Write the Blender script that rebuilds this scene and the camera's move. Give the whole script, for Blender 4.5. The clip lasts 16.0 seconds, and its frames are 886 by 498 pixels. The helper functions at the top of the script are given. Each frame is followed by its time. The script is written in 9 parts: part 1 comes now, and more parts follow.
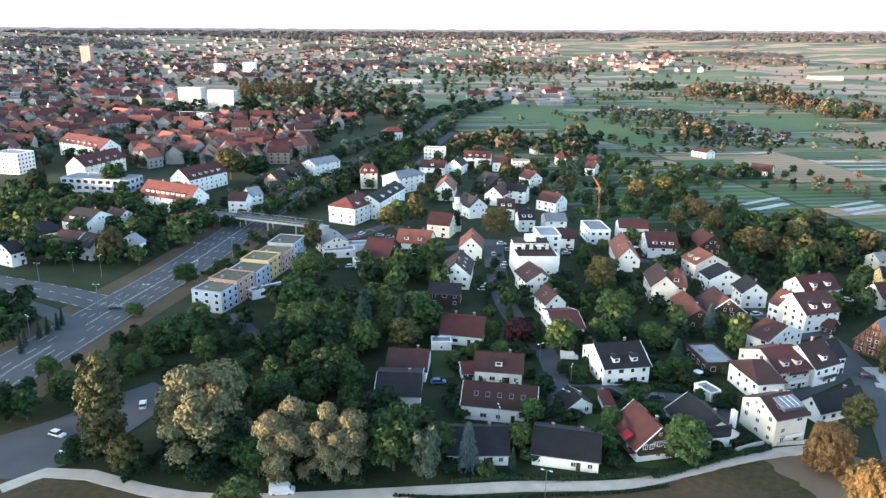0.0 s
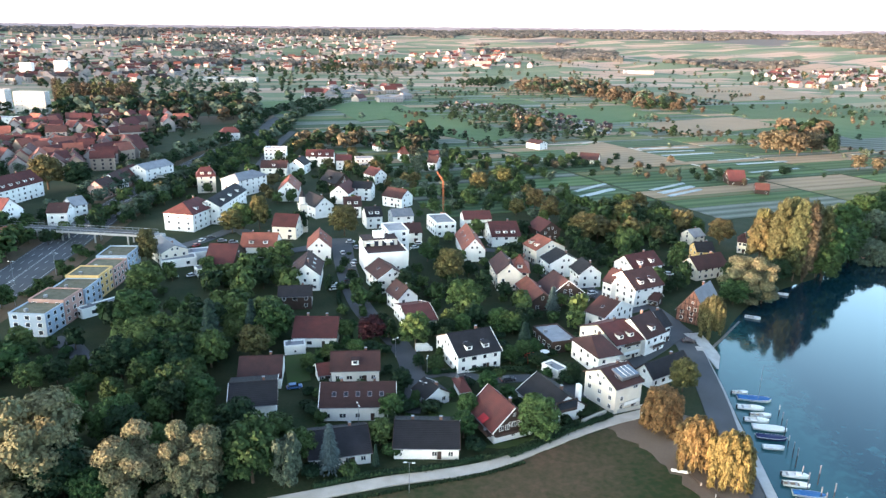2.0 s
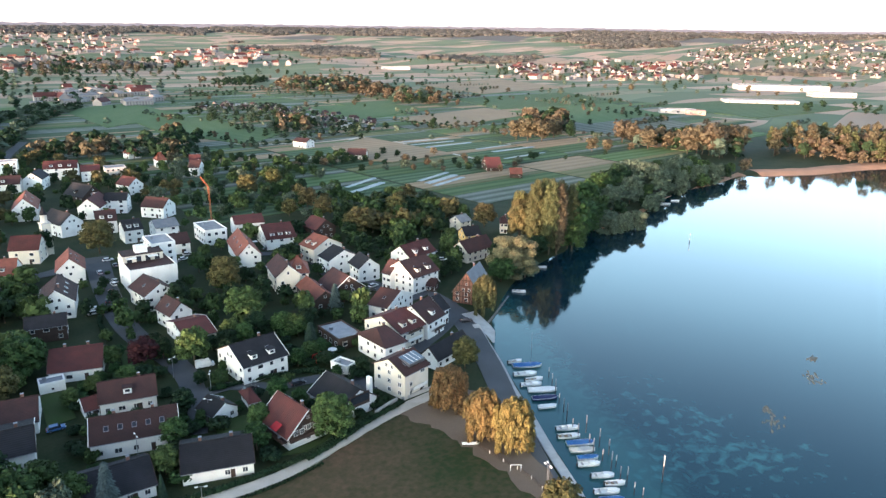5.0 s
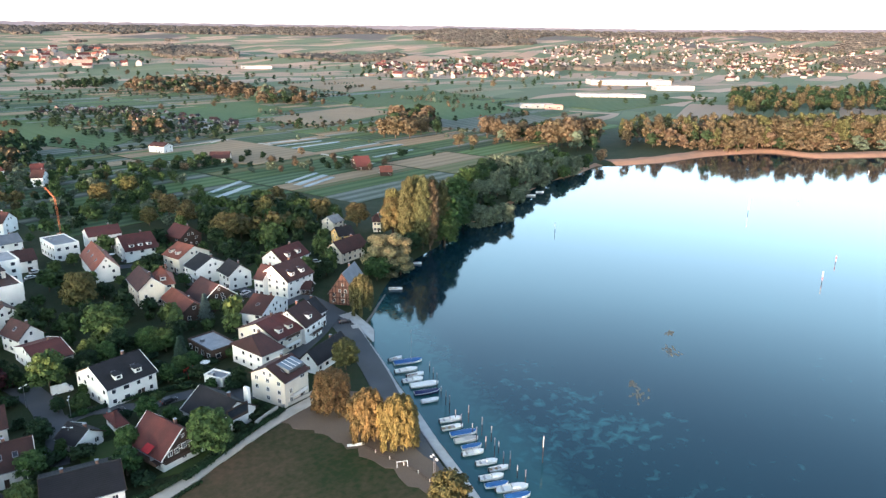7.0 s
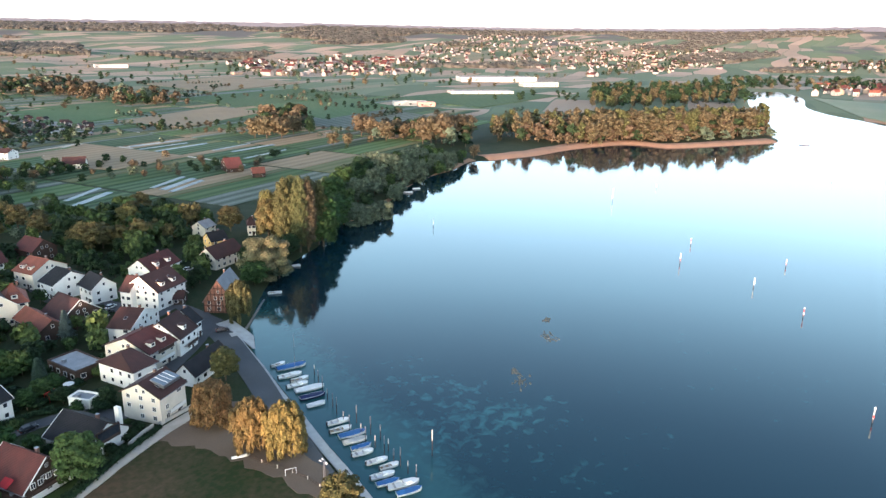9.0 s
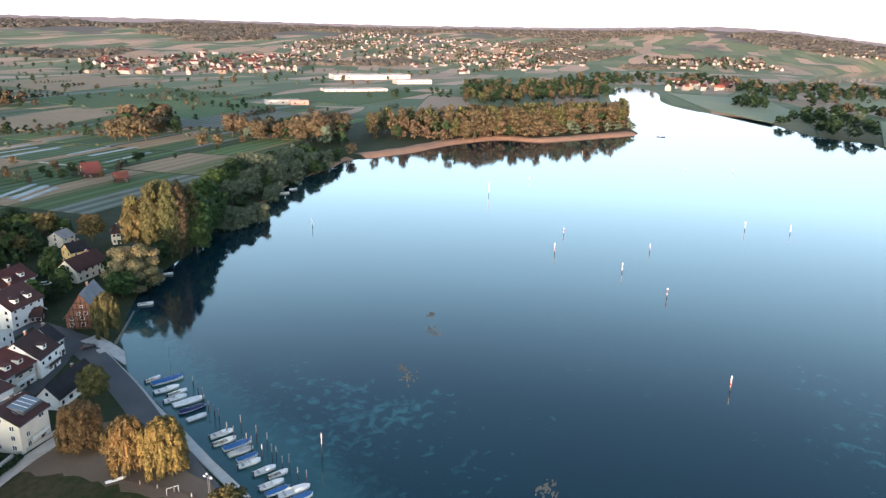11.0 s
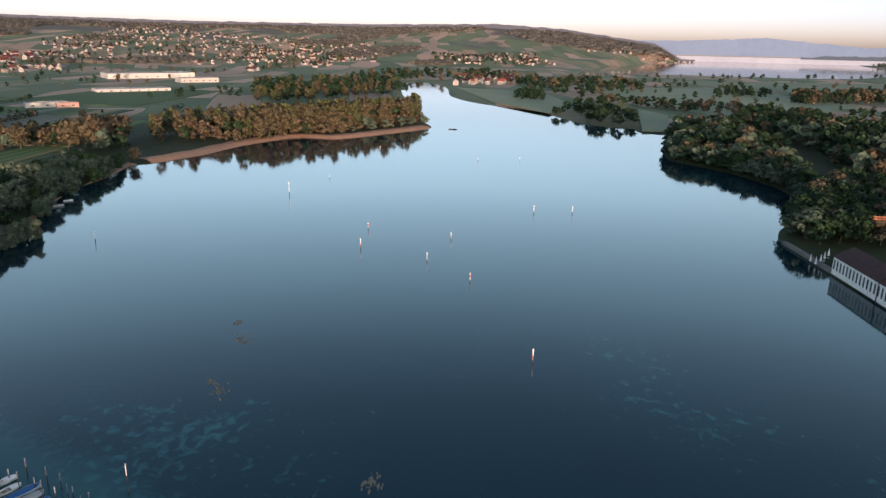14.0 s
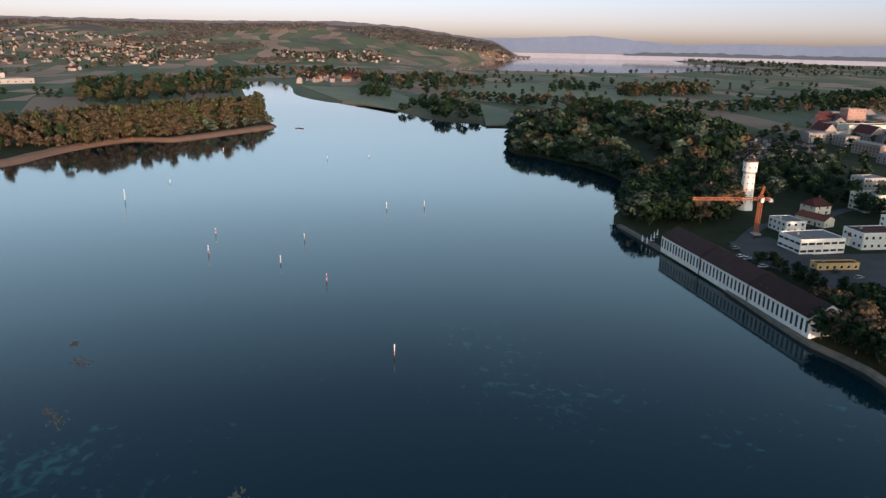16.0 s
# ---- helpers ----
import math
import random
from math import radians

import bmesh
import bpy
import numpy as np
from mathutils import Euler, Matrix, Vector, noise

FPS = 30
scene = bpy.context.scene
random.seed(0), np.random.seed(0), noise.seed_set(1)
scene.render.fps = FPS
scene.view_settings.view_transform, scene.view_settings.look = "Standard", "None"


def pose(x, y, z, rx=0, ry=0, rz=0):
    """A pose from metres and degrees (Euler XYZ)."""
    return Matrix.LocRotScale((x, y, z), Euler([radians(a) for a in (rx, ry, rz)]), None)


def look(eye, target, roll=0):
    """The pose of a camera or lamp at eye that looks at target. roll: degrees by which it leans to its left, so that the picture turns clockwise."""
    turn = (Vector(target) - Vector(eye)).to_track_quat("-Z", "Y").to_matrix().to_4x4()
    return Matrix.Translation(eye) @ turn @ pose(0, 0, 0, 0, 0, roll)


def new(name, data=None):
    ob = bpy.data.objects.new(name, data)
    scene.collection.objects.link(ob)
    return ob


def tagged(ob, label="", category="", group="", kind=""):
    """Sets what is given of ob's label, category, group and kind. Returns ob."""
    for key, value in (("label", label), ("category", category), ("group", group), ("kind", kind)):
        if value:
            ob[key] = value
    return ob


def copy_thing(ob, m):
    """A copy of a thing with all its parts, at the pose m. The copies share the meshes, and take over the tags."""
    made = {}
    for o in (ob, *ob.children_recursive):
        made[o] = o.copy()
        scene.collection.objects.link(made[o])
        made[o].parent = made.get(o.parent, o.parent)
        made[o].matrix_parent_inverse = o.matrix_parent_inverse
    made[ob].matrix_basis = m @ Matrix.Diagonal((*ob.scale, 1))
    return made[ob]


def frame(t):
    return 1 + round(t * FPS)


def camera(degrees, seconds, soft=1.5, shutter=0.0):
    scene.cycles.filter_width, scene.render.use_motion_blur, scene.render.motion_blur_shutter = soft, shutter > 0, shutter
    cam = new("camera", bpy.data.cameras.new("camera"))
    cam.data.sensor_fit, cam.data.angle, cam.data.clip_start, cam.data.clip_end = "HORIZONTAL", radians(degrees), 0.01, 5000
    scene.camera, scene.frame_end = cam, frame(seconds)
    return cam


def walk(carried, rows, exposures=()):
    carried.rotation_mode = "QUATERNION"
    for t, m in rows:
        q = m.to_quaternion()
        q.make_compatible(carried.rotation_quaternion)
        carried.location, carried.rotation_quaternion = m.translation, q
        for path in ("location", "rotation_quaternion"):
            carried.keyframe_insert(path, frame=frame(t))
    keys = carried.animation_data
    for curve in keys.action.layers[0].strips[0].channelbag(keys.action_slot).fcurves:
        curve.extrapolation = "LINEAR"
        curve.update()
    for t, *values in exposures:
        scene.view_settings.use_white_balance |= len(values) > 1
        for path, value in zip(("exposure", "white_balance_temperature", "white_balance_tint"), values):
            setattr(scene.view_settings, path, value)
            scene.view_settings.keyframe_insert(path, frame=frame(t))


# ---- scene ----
cam = camera(64.63, 16.0, 1.4)
EYE = 95.0
# seconds, yaw, pitch, roll: the drone hovers and turns to its right
ROWS = [
    (0.0, 0.31, -16.53, -1.05),
    (0.5, -2.88, -16.51, -1.03),
    (1.0, -6.06, -16.51, -1.07),
    (1.5, -9.28, -16.51, -1.07),
    (2.0, -12.49, -16.52, -1.10),
    (2.5, -15.74, -16.52, -1.09),
    (3.0, -19.10, -16.51, -1.11),
    (3.5, -23.49, -16.51, -1.11),
    (3.7, -25.45, -16.50, -1.10),
    (5.8, -34.70, -16.40, -0.66),
    (6.0, -36.13, -16.40, -0.65),
    (6.5, -39.43, -16.44, -0.63),
    (7.0, -42.13, -16.43, -0.62),
    (7.5, -44.67, -16.45, -0.64),
    (8.0, -47.22, -16.45, -0.68),
    (8.5, -49.79, -16.47, -0.69),
    (9.0, -52.31, -16.49, -0.73),
    (11.5, -64.83, -16.54, -0.95),
    (12.0, -67.32, -16.54, -0.95),
    (12.5, -69.87, -16.55, -1.01),
    (13.0, -72.61, -16.56, -1.01),
    (13.5, -75.64, -16.54, -1.05),
    (14.0, -78.74, -16.54, -1.03),
    (14.5, -81.83, -16.52, -1.01),
    (15.0, -84.92, -16.53, -1.02),
    (15.5, -87.98, -16.53, -1.04),
    (16.0, -91.04, -16.53, -1.05),
]
walk(cam, [(t, pose(0, 0, EYE, 90 + pitch, roll, yaw)) for t, yaw, pitch, roll in ROWS],
     [(0, 3.42, 6150, 16), (2.5, 3.55, 6150, 16), (3.7, 3.33, 6200, 16), (6, 3.15, 6250, 17), (9, 3.03, 6250, 17), (12.5, 2.3, 6400, 20), (16, 1.45, 6400, 20)])

# ---- light ----
SUN_AZ, SUN_EL = 250.0, 2.6          # degrees clockwise from +y, above the horizon
world = bpy.data.worlds.new("world")
scene.world = world
world.use_nodes = True
wn = world.node_tree
sky = wn.nodes.new("ShaderNodeTexSky")
sky.sky_type = "NISHITA"
sky.sun_disc = False
sky.sun_elevation, sky.sun_rotation = radians(SUN_EL), radians(SUN_AZ)
sky.altitude, sky.air_density, sky.dust_density, sky.ozone_density = 400, 0.42, 1.3, 0.5
# a hazy evening: opposite the low sun a dusky pink haze lies on the horizon, brightest a few degrees up, and the sky deepens towards the zenith
pale = wn.nodes.new("ShaderNodeHueSaturation")
pale.inputs["Saturation"].default_value, pale.inputs["Value"].default_value = 0.8, 1.0
wn.links.new(sky.outputs[0], pale.inputs["Color"])
way = wn.nodes.new("ShaderNodeTexCoord")
height = wn.nodes.new("ShaderNodeSeparateXYZ")
wn.links.new(way.outputs["Generated"], height.inputs[0])
depth = wn.nodes.new("ShaderNodeValToRGB")
HAZE = [(0.0, (0.5, 0.43, 0.52)), (0.04, (0.48, 0.43, 0.48)), (0.1, (0.5, 0.5, 0.49)), (0.2, (0.9, 0.99, 0.87)), (0.33, (0.88, 1.04, 0.92)), (0.48, (0.56, 0.64, 0.63)), (1.0, (0.5, 0.54, 0.6))]
while len(depth.color_ramp.elements) < len(HAZE):
    depth.color_ramp.elements.new(0.5)
for e_, (z_, c_) in zip(depth.color_ramp.elements, HAZE):
    e_.position, e_.color = z_, (*c_, 1)
wn.links.new(height.outputs["Z"], depth.inputs[0])
veil = wn.nodes.new("ShaderNodeMix")
veil.data_type, veil.blend_type = "RGBA", "MULTIPLY"
veil.inputs["Factor"].default_value = 1.0
wn.links.new(pale.outputs[0], veil.inputs["A"])
wn.links.new(depth.outputs["Color"], veil.inputs["B"])
wn.links.new(veil.outputs["Result"], wn.nodes["Background"].inputs[0])
wn.nodes["Background"].inputs[1].default_value = 0.24
sun_data = bpy.data.lights.new("sun", "SUN")
sun_data.energy, sun_data.angle, sun_data.color = 1.75, radians(0.6), (1.0, 0.65, 0.43)
sun = new("sun", sun_data)
sa, se = radians(SUN_AZ), radians(SUN_EL)
SUN_DIR = Vector((math.sin(sa) * math.cos(se), math.cos(sa) * math.cos(se), math.sin(se)))
sun.matrix_world = look((0, 0, 300), Vector((0, 0, 300)) - SUN_DIR)


# ---- materials ----
def surf(name, c1, c2, scale=0.5, fine=6.0, rough=0.85, bump=0.2, vary=0.0, island=False, metal=0.0, spec=0.2, stripes=None):
    """A material of two colours mixed by noise at two scales, with fine relief."""
    m = bpy.data.materials.new(name)
    m.use_nodes = True
    nt = m.node_tree
    n, l = nt.nodes, nt.links
    b = n["Principled BSDF"]
    b.inputs["Roughness"].default_value = rough
    b.inputs["Metallic"].default_value = metal
    b.inputs["Specular IOR Level"].default_value = spec
    geo = n.new("ShaderNodeNewGeometry")
    a1, a2 = n.new("ShaderNodeTexNoise"), n.new("ShaderNodeTexNoise")
    a1.inputs["Scale"].default_value, a2.inputs["Scale"].default_value = scale, fine
    a1.inputs["Detail"].default_value = 4
    for a in (a1, a2):
        l.new(geo.outputs["Position"], a.inputs["Vector"])
    add = n.new("ShaderNodeMath")
    add.operation = "MULTIPLY_ADD"
    l.new(a2.outputs["Fac"], add.inputs[0])
    add.inputs[1].default_value = 0.6
    l.new(a1.outputs["Fac"], add.inputs[2])
    ramp = n.new("ShaderNodeMapRange")
    ramp.inputs["From Min"].default_value, ramp.inputs["From Max"].default_value = 0.55, 1.05
    l.new(add.outputs[0], ramp.inputs["Value"])
    mix = n.new("ShaderNodeMix")
    mix.data_type = "RGBA"
    mix.inputs["A"].default_value, mix.inputs["B"].default_value = (*c1, 1), (*c2, 1)
    l.new(ramp.outputs["Result"], mix.inputs["Factor"])
    out = mix.outputs["Result"]
    if stripes:
        wave = n.new("ShaderNodeTexWave")
        tex = n.new("ShaderNodeTexCoord")
        wave.inputs["Scale"].default_value, wave.inputs["Distortion"].default_value = stripes[0], 1.0
        wave.inputs["Detail Scale"].default_value = 0.3
        l.new(tex.outputs["Object"], wave.inputs["Vector"])
        m3 = n.new("ShaderNodeMix")
        m3.data_type = "RGBA"
        m3.blend_type = "MULTIPLY"
        m3.inputs["B"].default_value = (*stripes[1], 1)
        l.new(wave.outputs["Fac"], m3.inputs["Factor"])
        l.new(out, m3.inputs["A"])
        out = m3.outputs["Result"]
    if vary:
        hsv = n.new("ShaderNodeHueSaturation")
        r = n.new("ShaderNodeMapRange")
        r.inputs["To Min"].default_value, r.inputs["To Max"].default_value = 1 - vary, 1 + vary
        if island:
            l.new(geo.outputs["Random Per Island"], r.inputs["Value"])
        else:
            l.new(n.new("ShaderNodeObjectInfo").outputs["Random"], r.inputs["Value"])
        l.new(r.outputs["Result"], hsv.inputs["Value"])
        l.new(out, hsv.inputs["Color"])
        out = hsv.outputs["Color"]
        if island:
            oi = n.new("ShaderNodeObjectInfo")
            r2 = n.new("ShaderNodeMapRange")
            r2.inputs["To Min"].default_value, r2.inputs["To Max"].default_value = 0.475, 0.525
            l.new(oi.outputs["Random"], r2.inputs["Value"])
            l.new(r2.outputs["Result"], hsv.inputs["Hue"])
    l.new(out, b.inputs["Base Color"])
    if bump:
        bp = n.new("ShaderNodeBump")
        bp.inputs["Strength"].default_value, bp.inputs["Distance"].default_value = bump, 0.15
        l.new(a2.outputs["Fac"], bp.inputs["Height"])
        l.new(bp.outputs[0], b.inputs["Normal"])
    return m


def roof_mat(name, c1, c2, rough=0.75):
    """Pantile rows along the slope, with patches of moss and wear."""
    m = surf(name, c1, c2, 0.35, 4.0, rough, 0.3, 0.22)
    nt = m.node_tree
    n, l = nt.nodes, nt.links
    wave = n.new("ShaderNodeTexWave")
    wave.bands_direction = "Z"
    wave.inputs["Scale"].default_value = 1.6
    l.new(n.new("ShaderNodeNewGeometry").outputs["Position"], wave.inputs["Vector"])
    bp = n.new("ShaderNodeBump")
    bp.inputs["Strength"].default_value, bp.inputs["Distance"].default_value = 0.5, 0.08
    l.new(wave.outputs["Fac"], bp.inputs["Height"])
    b = n["Principled BSDF"]
    l.new(b.inputs["Normal"].links[0].from_socket, bp.inputs["Normal"])
    l.new(bp.outputs[0], b.inputs["Normal"])
    return m


ROOF = {
    "red": roof_mat("roof_red", (0.1, 0.032, 0.029), (0.062, 0.025, 0.024)),
    "bright": roof_mat("roof_bright_red", (0.25, 0.085, 0.058), (0.16, 0.058, 0.042)),
    "brown": roof_mat("roof_brown", (0.058, 0.027, 0.025), (0.034, 0.02, 0.02)),
    "dark": roof_mat("roof_dark", (0.022, 0.021, 0.025), (0.013, 0.013, 0.015)),
    "gravel": surf("roof_gravel", (0.15, 0.135, 0.1), (0.08, 0.085, 0.055), 0.5, 5, 0.95, 0.3, 0.2),
    "grey": roof_mat("roof_grey", (0.24, 0.25, 0.27), (0.16, 0.17, 0.19)),
}
WALL = {
    "white": surf("render_white", (0.78, 0.77, 0.74), (0.66, 0.65, 0.62), 0.3, 3, 0.9, 0.05, 0.06),
    "cream": surf("render_cream", (0.72, 0.66, 0.57), (0.6, 0.55, 0.46), 0.3, 3, 0.9, 0.05, 0.06),
    "yellow": surf("render_yellow", (0.62, 0.42, 0.18), (0.5, 0.34, 0.14), 0.3, 3, 0.9, 0.05, 0.05),
    "blue": surf("render_blue", (0.34, 0.41, 0.49), (0.27, 0.33, 0.4), 0.3, 3, 0.9, 0.05, 0.05),
    "pink": surf("render_pink", (0.4, 0.25, 0.21), (0.32, 0.2, 0.17), 0.3, 3, 0.9, 0.05, 0.05),
    "russet": surf("brick_infill", (0.17, 0.085, 0.065), (0.12, 0.065, 0.052), 0.6, 6, 0.9, 0.2, 0.06),
    "wood": surf("wood_dark", (0.06, 0.038, 0.03), (0.033, 0.022, 0.018), 0.5, 8, 0.7, 0.2, 0.1),
    "concrete": surf("concrete", (0.45, 0.44, 0.42), (0.33, 0.32, 0.3), 0.4, 4, 0.9, 0.2, 0.1),
}
GLASS = surf("window_glass", (0.02, 0.025, 0.035), (0.035, 0.04, 0.05), 0.5, 2, 0.06, 0.0, 0.3, spec=0.6)
FRAME = surf("white_frame", (0.78, 0.78, 0.76), (0.66, 0.66, 0.64), 1, 6, 0.5, 0.0)
BRICK = surf("chimney_brick", (0.2, 0.11, 0.085), (0.14, 0.085, 0.07), 1, 8, 0.9, 0.3, 0.15)
METAL = surf("grey_metal", (0.3, 0.31, 0.33), (0.22, 0.23, 0.25), 1, 8, 0.4, 0.1, metal=0.7)
ASPHALT = surf("asphalt", (0.09, 0.095, 0.102), (0.062, 0.067, 0.072), 0.12, 5, 0.9, 0.2)
GRAVEL = surf("gravel_path", (0.48, 0.44, 0.39), (0.36, 0.33, 0.28), 0.3, 8, 0.95, 0.3)
PAINT = surf("road_paint", (0.55, 0.55, 0.54), (0.4, 0.4, 0.39), 1, 8, 0.8, 0.05)
GRASS = surf("ground_green", (0.012, 0.028, 0.009), (0.034, 0.04, 0.018), 0.09, 1.3, 0.95, 0.5)
DRYGRASS = surf("dry_meadow", (0.022, 0.036, 0.011), (0.1, 0.062, 0.038), 0.03, 0.7, 0.95, 0.5)
DIRT = surf("bare_earth", (0.17, 0.125, 0.092), (0.12, 0.09, 0.066), 0.08, 3, 0.95, 0.3)
SAND = surf("shore_gravel", (0.34, 0.2, 0.135), (0.24, 0.15, 0.1), 0.1, 4, 0.95, 0.3)
LAWN = surf("lawn", (0.035, 0.068, 0.018), (0.05, 0.07, 0.026), 0.3, 3, 0.95, 0.4)
BARK = surf("bark", (0.1, 0.075, 0.05), (0.055, 0.04, 0.03), 1, 10, 0.95, 0.5)


def leaf(name, c1, c2):
    return surf(name, c1, c2, 0.25, 1.2, 0.75, 0.0, 0.35, island=True, spec=0.1)


LEAF = {
    "green": leaf("leaves_green", (0.036, 0.07, 0.024), (0.021, 0.043, 0.016)),
    "dark": leaf("leaves_dark", (0.018, 0.038, 0.017), (0.012, 0.025, 0.012)),
    "light": leaf("leaves_light", (0.065, 0.1, 0.032), (0.042, 0.07, 0.025)),
    # willow leaves warmed towards gold in place of low sunlight; sallow is unwarmed
    "willow": leaf("leaves_willow", (0.165, 0.145, 0.078), (0.085, 0.1, 0.056)),
    "sallow": leaf("leaves_sallow", (0.075, 0.1, 0.07), (0.05, 0.074, 0.052)),
    "autumn": leaf("leaves_autumn", (0.098, 0.083, 0.034), (0.056, 0.06, 0.025)),
    "russet": leaf("leaves_russet", (0.09, 0.071, 0.044), (0.058, 0.05, 0.032)),
    "olive": leaf("leaves_olive", (0.08, 0.079, 0.034), (0.046, 0.055, 0.025)),
    "orange": leaf("leaves_orange", (0.18, 0.118, 0.045), (0.1, 0.082, 0.033)),
    "copper": leaf("leaves_copper", (0.045, 0.015, 0.016), (0.03, 0.011, 0.012)),
    "spruce": leaf("needles", (0.03, 0.055, 0.04), (0.02, 0.036, 0.028)),
    "blue": leaf("needles_blue", (0.09, 0.12, 0.115), (0.06, 0.085, 0.08)),
}


# ---- building blocks ----
def mesh_of(name, verts, faces, mat, mats=None, smooth=False):
    me = bpy.data.meshes.new(name)
    me.from_pydata(verts, [], faces)
    for m in ([mat] if not isinstance(mat, (list, tuple)) else mat):
        me.materials.append(m)
    if mats is not None:
        me.polygons.foreach_set("material_index", mats)
    if smooth:
        me.polygons.foreach_set("use_smooth", [True] * len(me.polygons))
    me.update()
    return me


def part(name, me, parent=None, m=None, label=""):
    """Links a mesh as one object, under a thing or a part."""
    ob = new(name, me)
    if parent is not None:
        ob.parent = parent
    if m is not None:
        ob.matrix_basis = m
    if label:
        ob["label"] = label
    return ob


def thing(name, m, label, category, group="", kind=""):
    ob = new(name)
    ob.empty_display_size = 0.5
    ob.matrix_basis = m
    return tagged(ob, label, category, group, kind)


def box_data(x0, y0, z0, x1, y1, z1):
    v = [(x0, y0, z0), (x1, y0, z0), (x1, y1, z0), (x0, y1, z0), (x0, y0, z1), (x1, y0, z1), (x1, y1, z1), (x0, y1, z1)]
    f = [(0, 3, 2, 1), (4, 5, 6, 7), (0, 1, 5, 4), (1, 2, 6, 5), (2, 3, 7, 6), (3, 0, 4, 7)]
    return v, f


def join_data(items):
    V, F = [], []
    for v, f in items:
        k = len(V)
        V += v
        F += [tuple(i + k for i in q) for q in f]
    return V, F


def box(name, x0, y0, z0, x1, y1, z1, mat, bevel=0.0):
    if not bevel:
        return mesh_of(name, *box_data(x0, y0, z0, x1, y1, z1), mat)
    bm = bmesh.new()
    bmesh.ops.create_cube(bm, size=1)
    bmesh.ops.scale(bm, vec=(x1 - x0, y1 - y0, z1 - z0), verts=bm.verts)
    bmesh.ops.translate(bm, vec=((x0 + x1) / 2, (y0 + y1) / 2, (z0 + z1) / 2), verts=bm.verts)
    bmesh.ops.bevel(bm, geom=bm.edges[:], offset=bevel, segments=2, affect="EDGES")
    me = bpy.data.meshes.new(name)
    bm.to_mesh(me)
    bm.free()
    me.materials.append(mat)
    return me


def tube_data(p, q, r0, r1, n=8):
    p, q = Vector(p), Vector(q)
    d = (q - p).normalized()
    s = d.orthogonal().normalized()
    u = d.cross(s)
    ring = [(math.cos(2 * math.pi * i / n), math.sin(2 * math.pi * i / n)) for i in range(n)]
    v = [tuple(p + s * c * r0 + u * k * r0) for c, k in ring] + [tuple(q + s * c * r1 + u * k * r1) for c, k in ring]
    f = [(i, (i + 1) % n, n + (i + 1) % n, n + i) for i in range(n)] + [tuple(reversed(range(n))), tuple(range(n, 2 * n))]
    return v, f


# ---- terrain ----
def smooth_line(pts, step):
    """A Catmull-Rom line through the points."""
    p = [Vector(a) for a in pts]
    p = [2 * p[0] - p[1]] + p + [2 * p[-1] - p[-2]]
    out = []
    for a, b, c, d in zip(p, p[1:], p[2:], p[3:]):
        k = max(1, int((c - b).length / step))
        for i in range(k):
            t = i / k
            out.append(0.5 * (2 * b + (c - a) * t + (2 * a - 5 * b + 4 * c - d) * t * t + (3 * b - a - 3 * c + d) * t ** 3))
    return out + [p[-2]]


NORTH_BANK = [(-150, -480), (30, -70), (94, 90), (102.4, 113.3), (108, 127.7), (119.3, 157.4), (125, 172), (138, 190), (174, 222.4), (207, 239),
              (220, 244), (248, 271), (258, 267), (281, 270), (320, 288), (380, 315), (426, 322), (474, 336), (486, 327), (510, 319), (539, 310), (584, 306), (630, 294), (664, 274), (662, 242), (685, 223), (731, 196), (784, 169),
              (832, 186), (900, 205), (1170, 296), (1390, 360), (1640, 420)]
SOUTH_BANK = [(1680, 370), (1500, 290), (1260, 233), (1132, 160), (1028, 57), (986, 43), (907, 6), (866, -31), (859, -61), (819, -64), (822, -92),
              (748, -88), (636, -74), (605, -94), (577, -114), (539, -131), (509, -139), (470, -137), (422, -122), (378, -104),
              (325, -110), (286, -117), (253, -121), (230, -124), (211, -126), (202, -131), (192, -133), (182, -134), (100, -170), (-60, -500)]
FAR_LAKE = [(2100, 45), (2480, -196), (2480, -468), (2476, -662), (2550, -844), (2900, -1150), (3150, -1600), (3500, -1545), (4130, -1480), (4600, -1560),
            (5200, -1700), (5300, -1400), (5000, -800), (4400, -480), (3000, -10)]
bank_n, bank_s = smooth_line(NORTH_BANK, 12), smooth_line(SOUTH_BANK, 12)
WATERS = [np.array([tuple(v) for v in bank_n + bank_s]), np.array([tuple(v) for v in smooth_line(FAR_LAKE, 60)])]


def shore_distance(P):
    """Metres to the nearest shore, positive on land."""
    best = None
    for W in WATERS:
        A, B = W, np.roll(W, -1, 0)
        out = np.empty(len(P))
        for k in range(0, len(P), 4000):
            p = P[k:k + 4000, None, :]
            d = (B - A)[None]
            t = np.clip(((p - A) * d).sum(-1) / (d * d).sum(-1), 0, 1)
            dist = np.hypot(*np.moveaxis(p - A - t[..., None] * d, -1, 0)).min(1)
            x, y = p[..., 0], p[..., 1]
            cross = ((A[:, 1] > y) != (B[:, 1] > y)) & (x < d[..., 0] * (y - A[:, 1]) / np.where(d[..., 1] == 0, 1e-9, d[..., 1]) + A[:, 0])
            out[k:k + 4000] = np.where(cross.sum(1) % 2 == 1, -dist, dist)
        best = out if best is None else np.minimum(best, out)
    return best


RIDGE_AZ = [-60, -31, -17, 0, 17, 31, 42, 60, 73, 83, 88, 91, 95, 97, 130]
RIDGE_EL = [0.3, 0.37, 0.64, 0.89, 1.13, 1.2, 1.24, 1.1, 1.15, 1.34, 1.05, 0.65, 0.1, -1.0, -1.0]


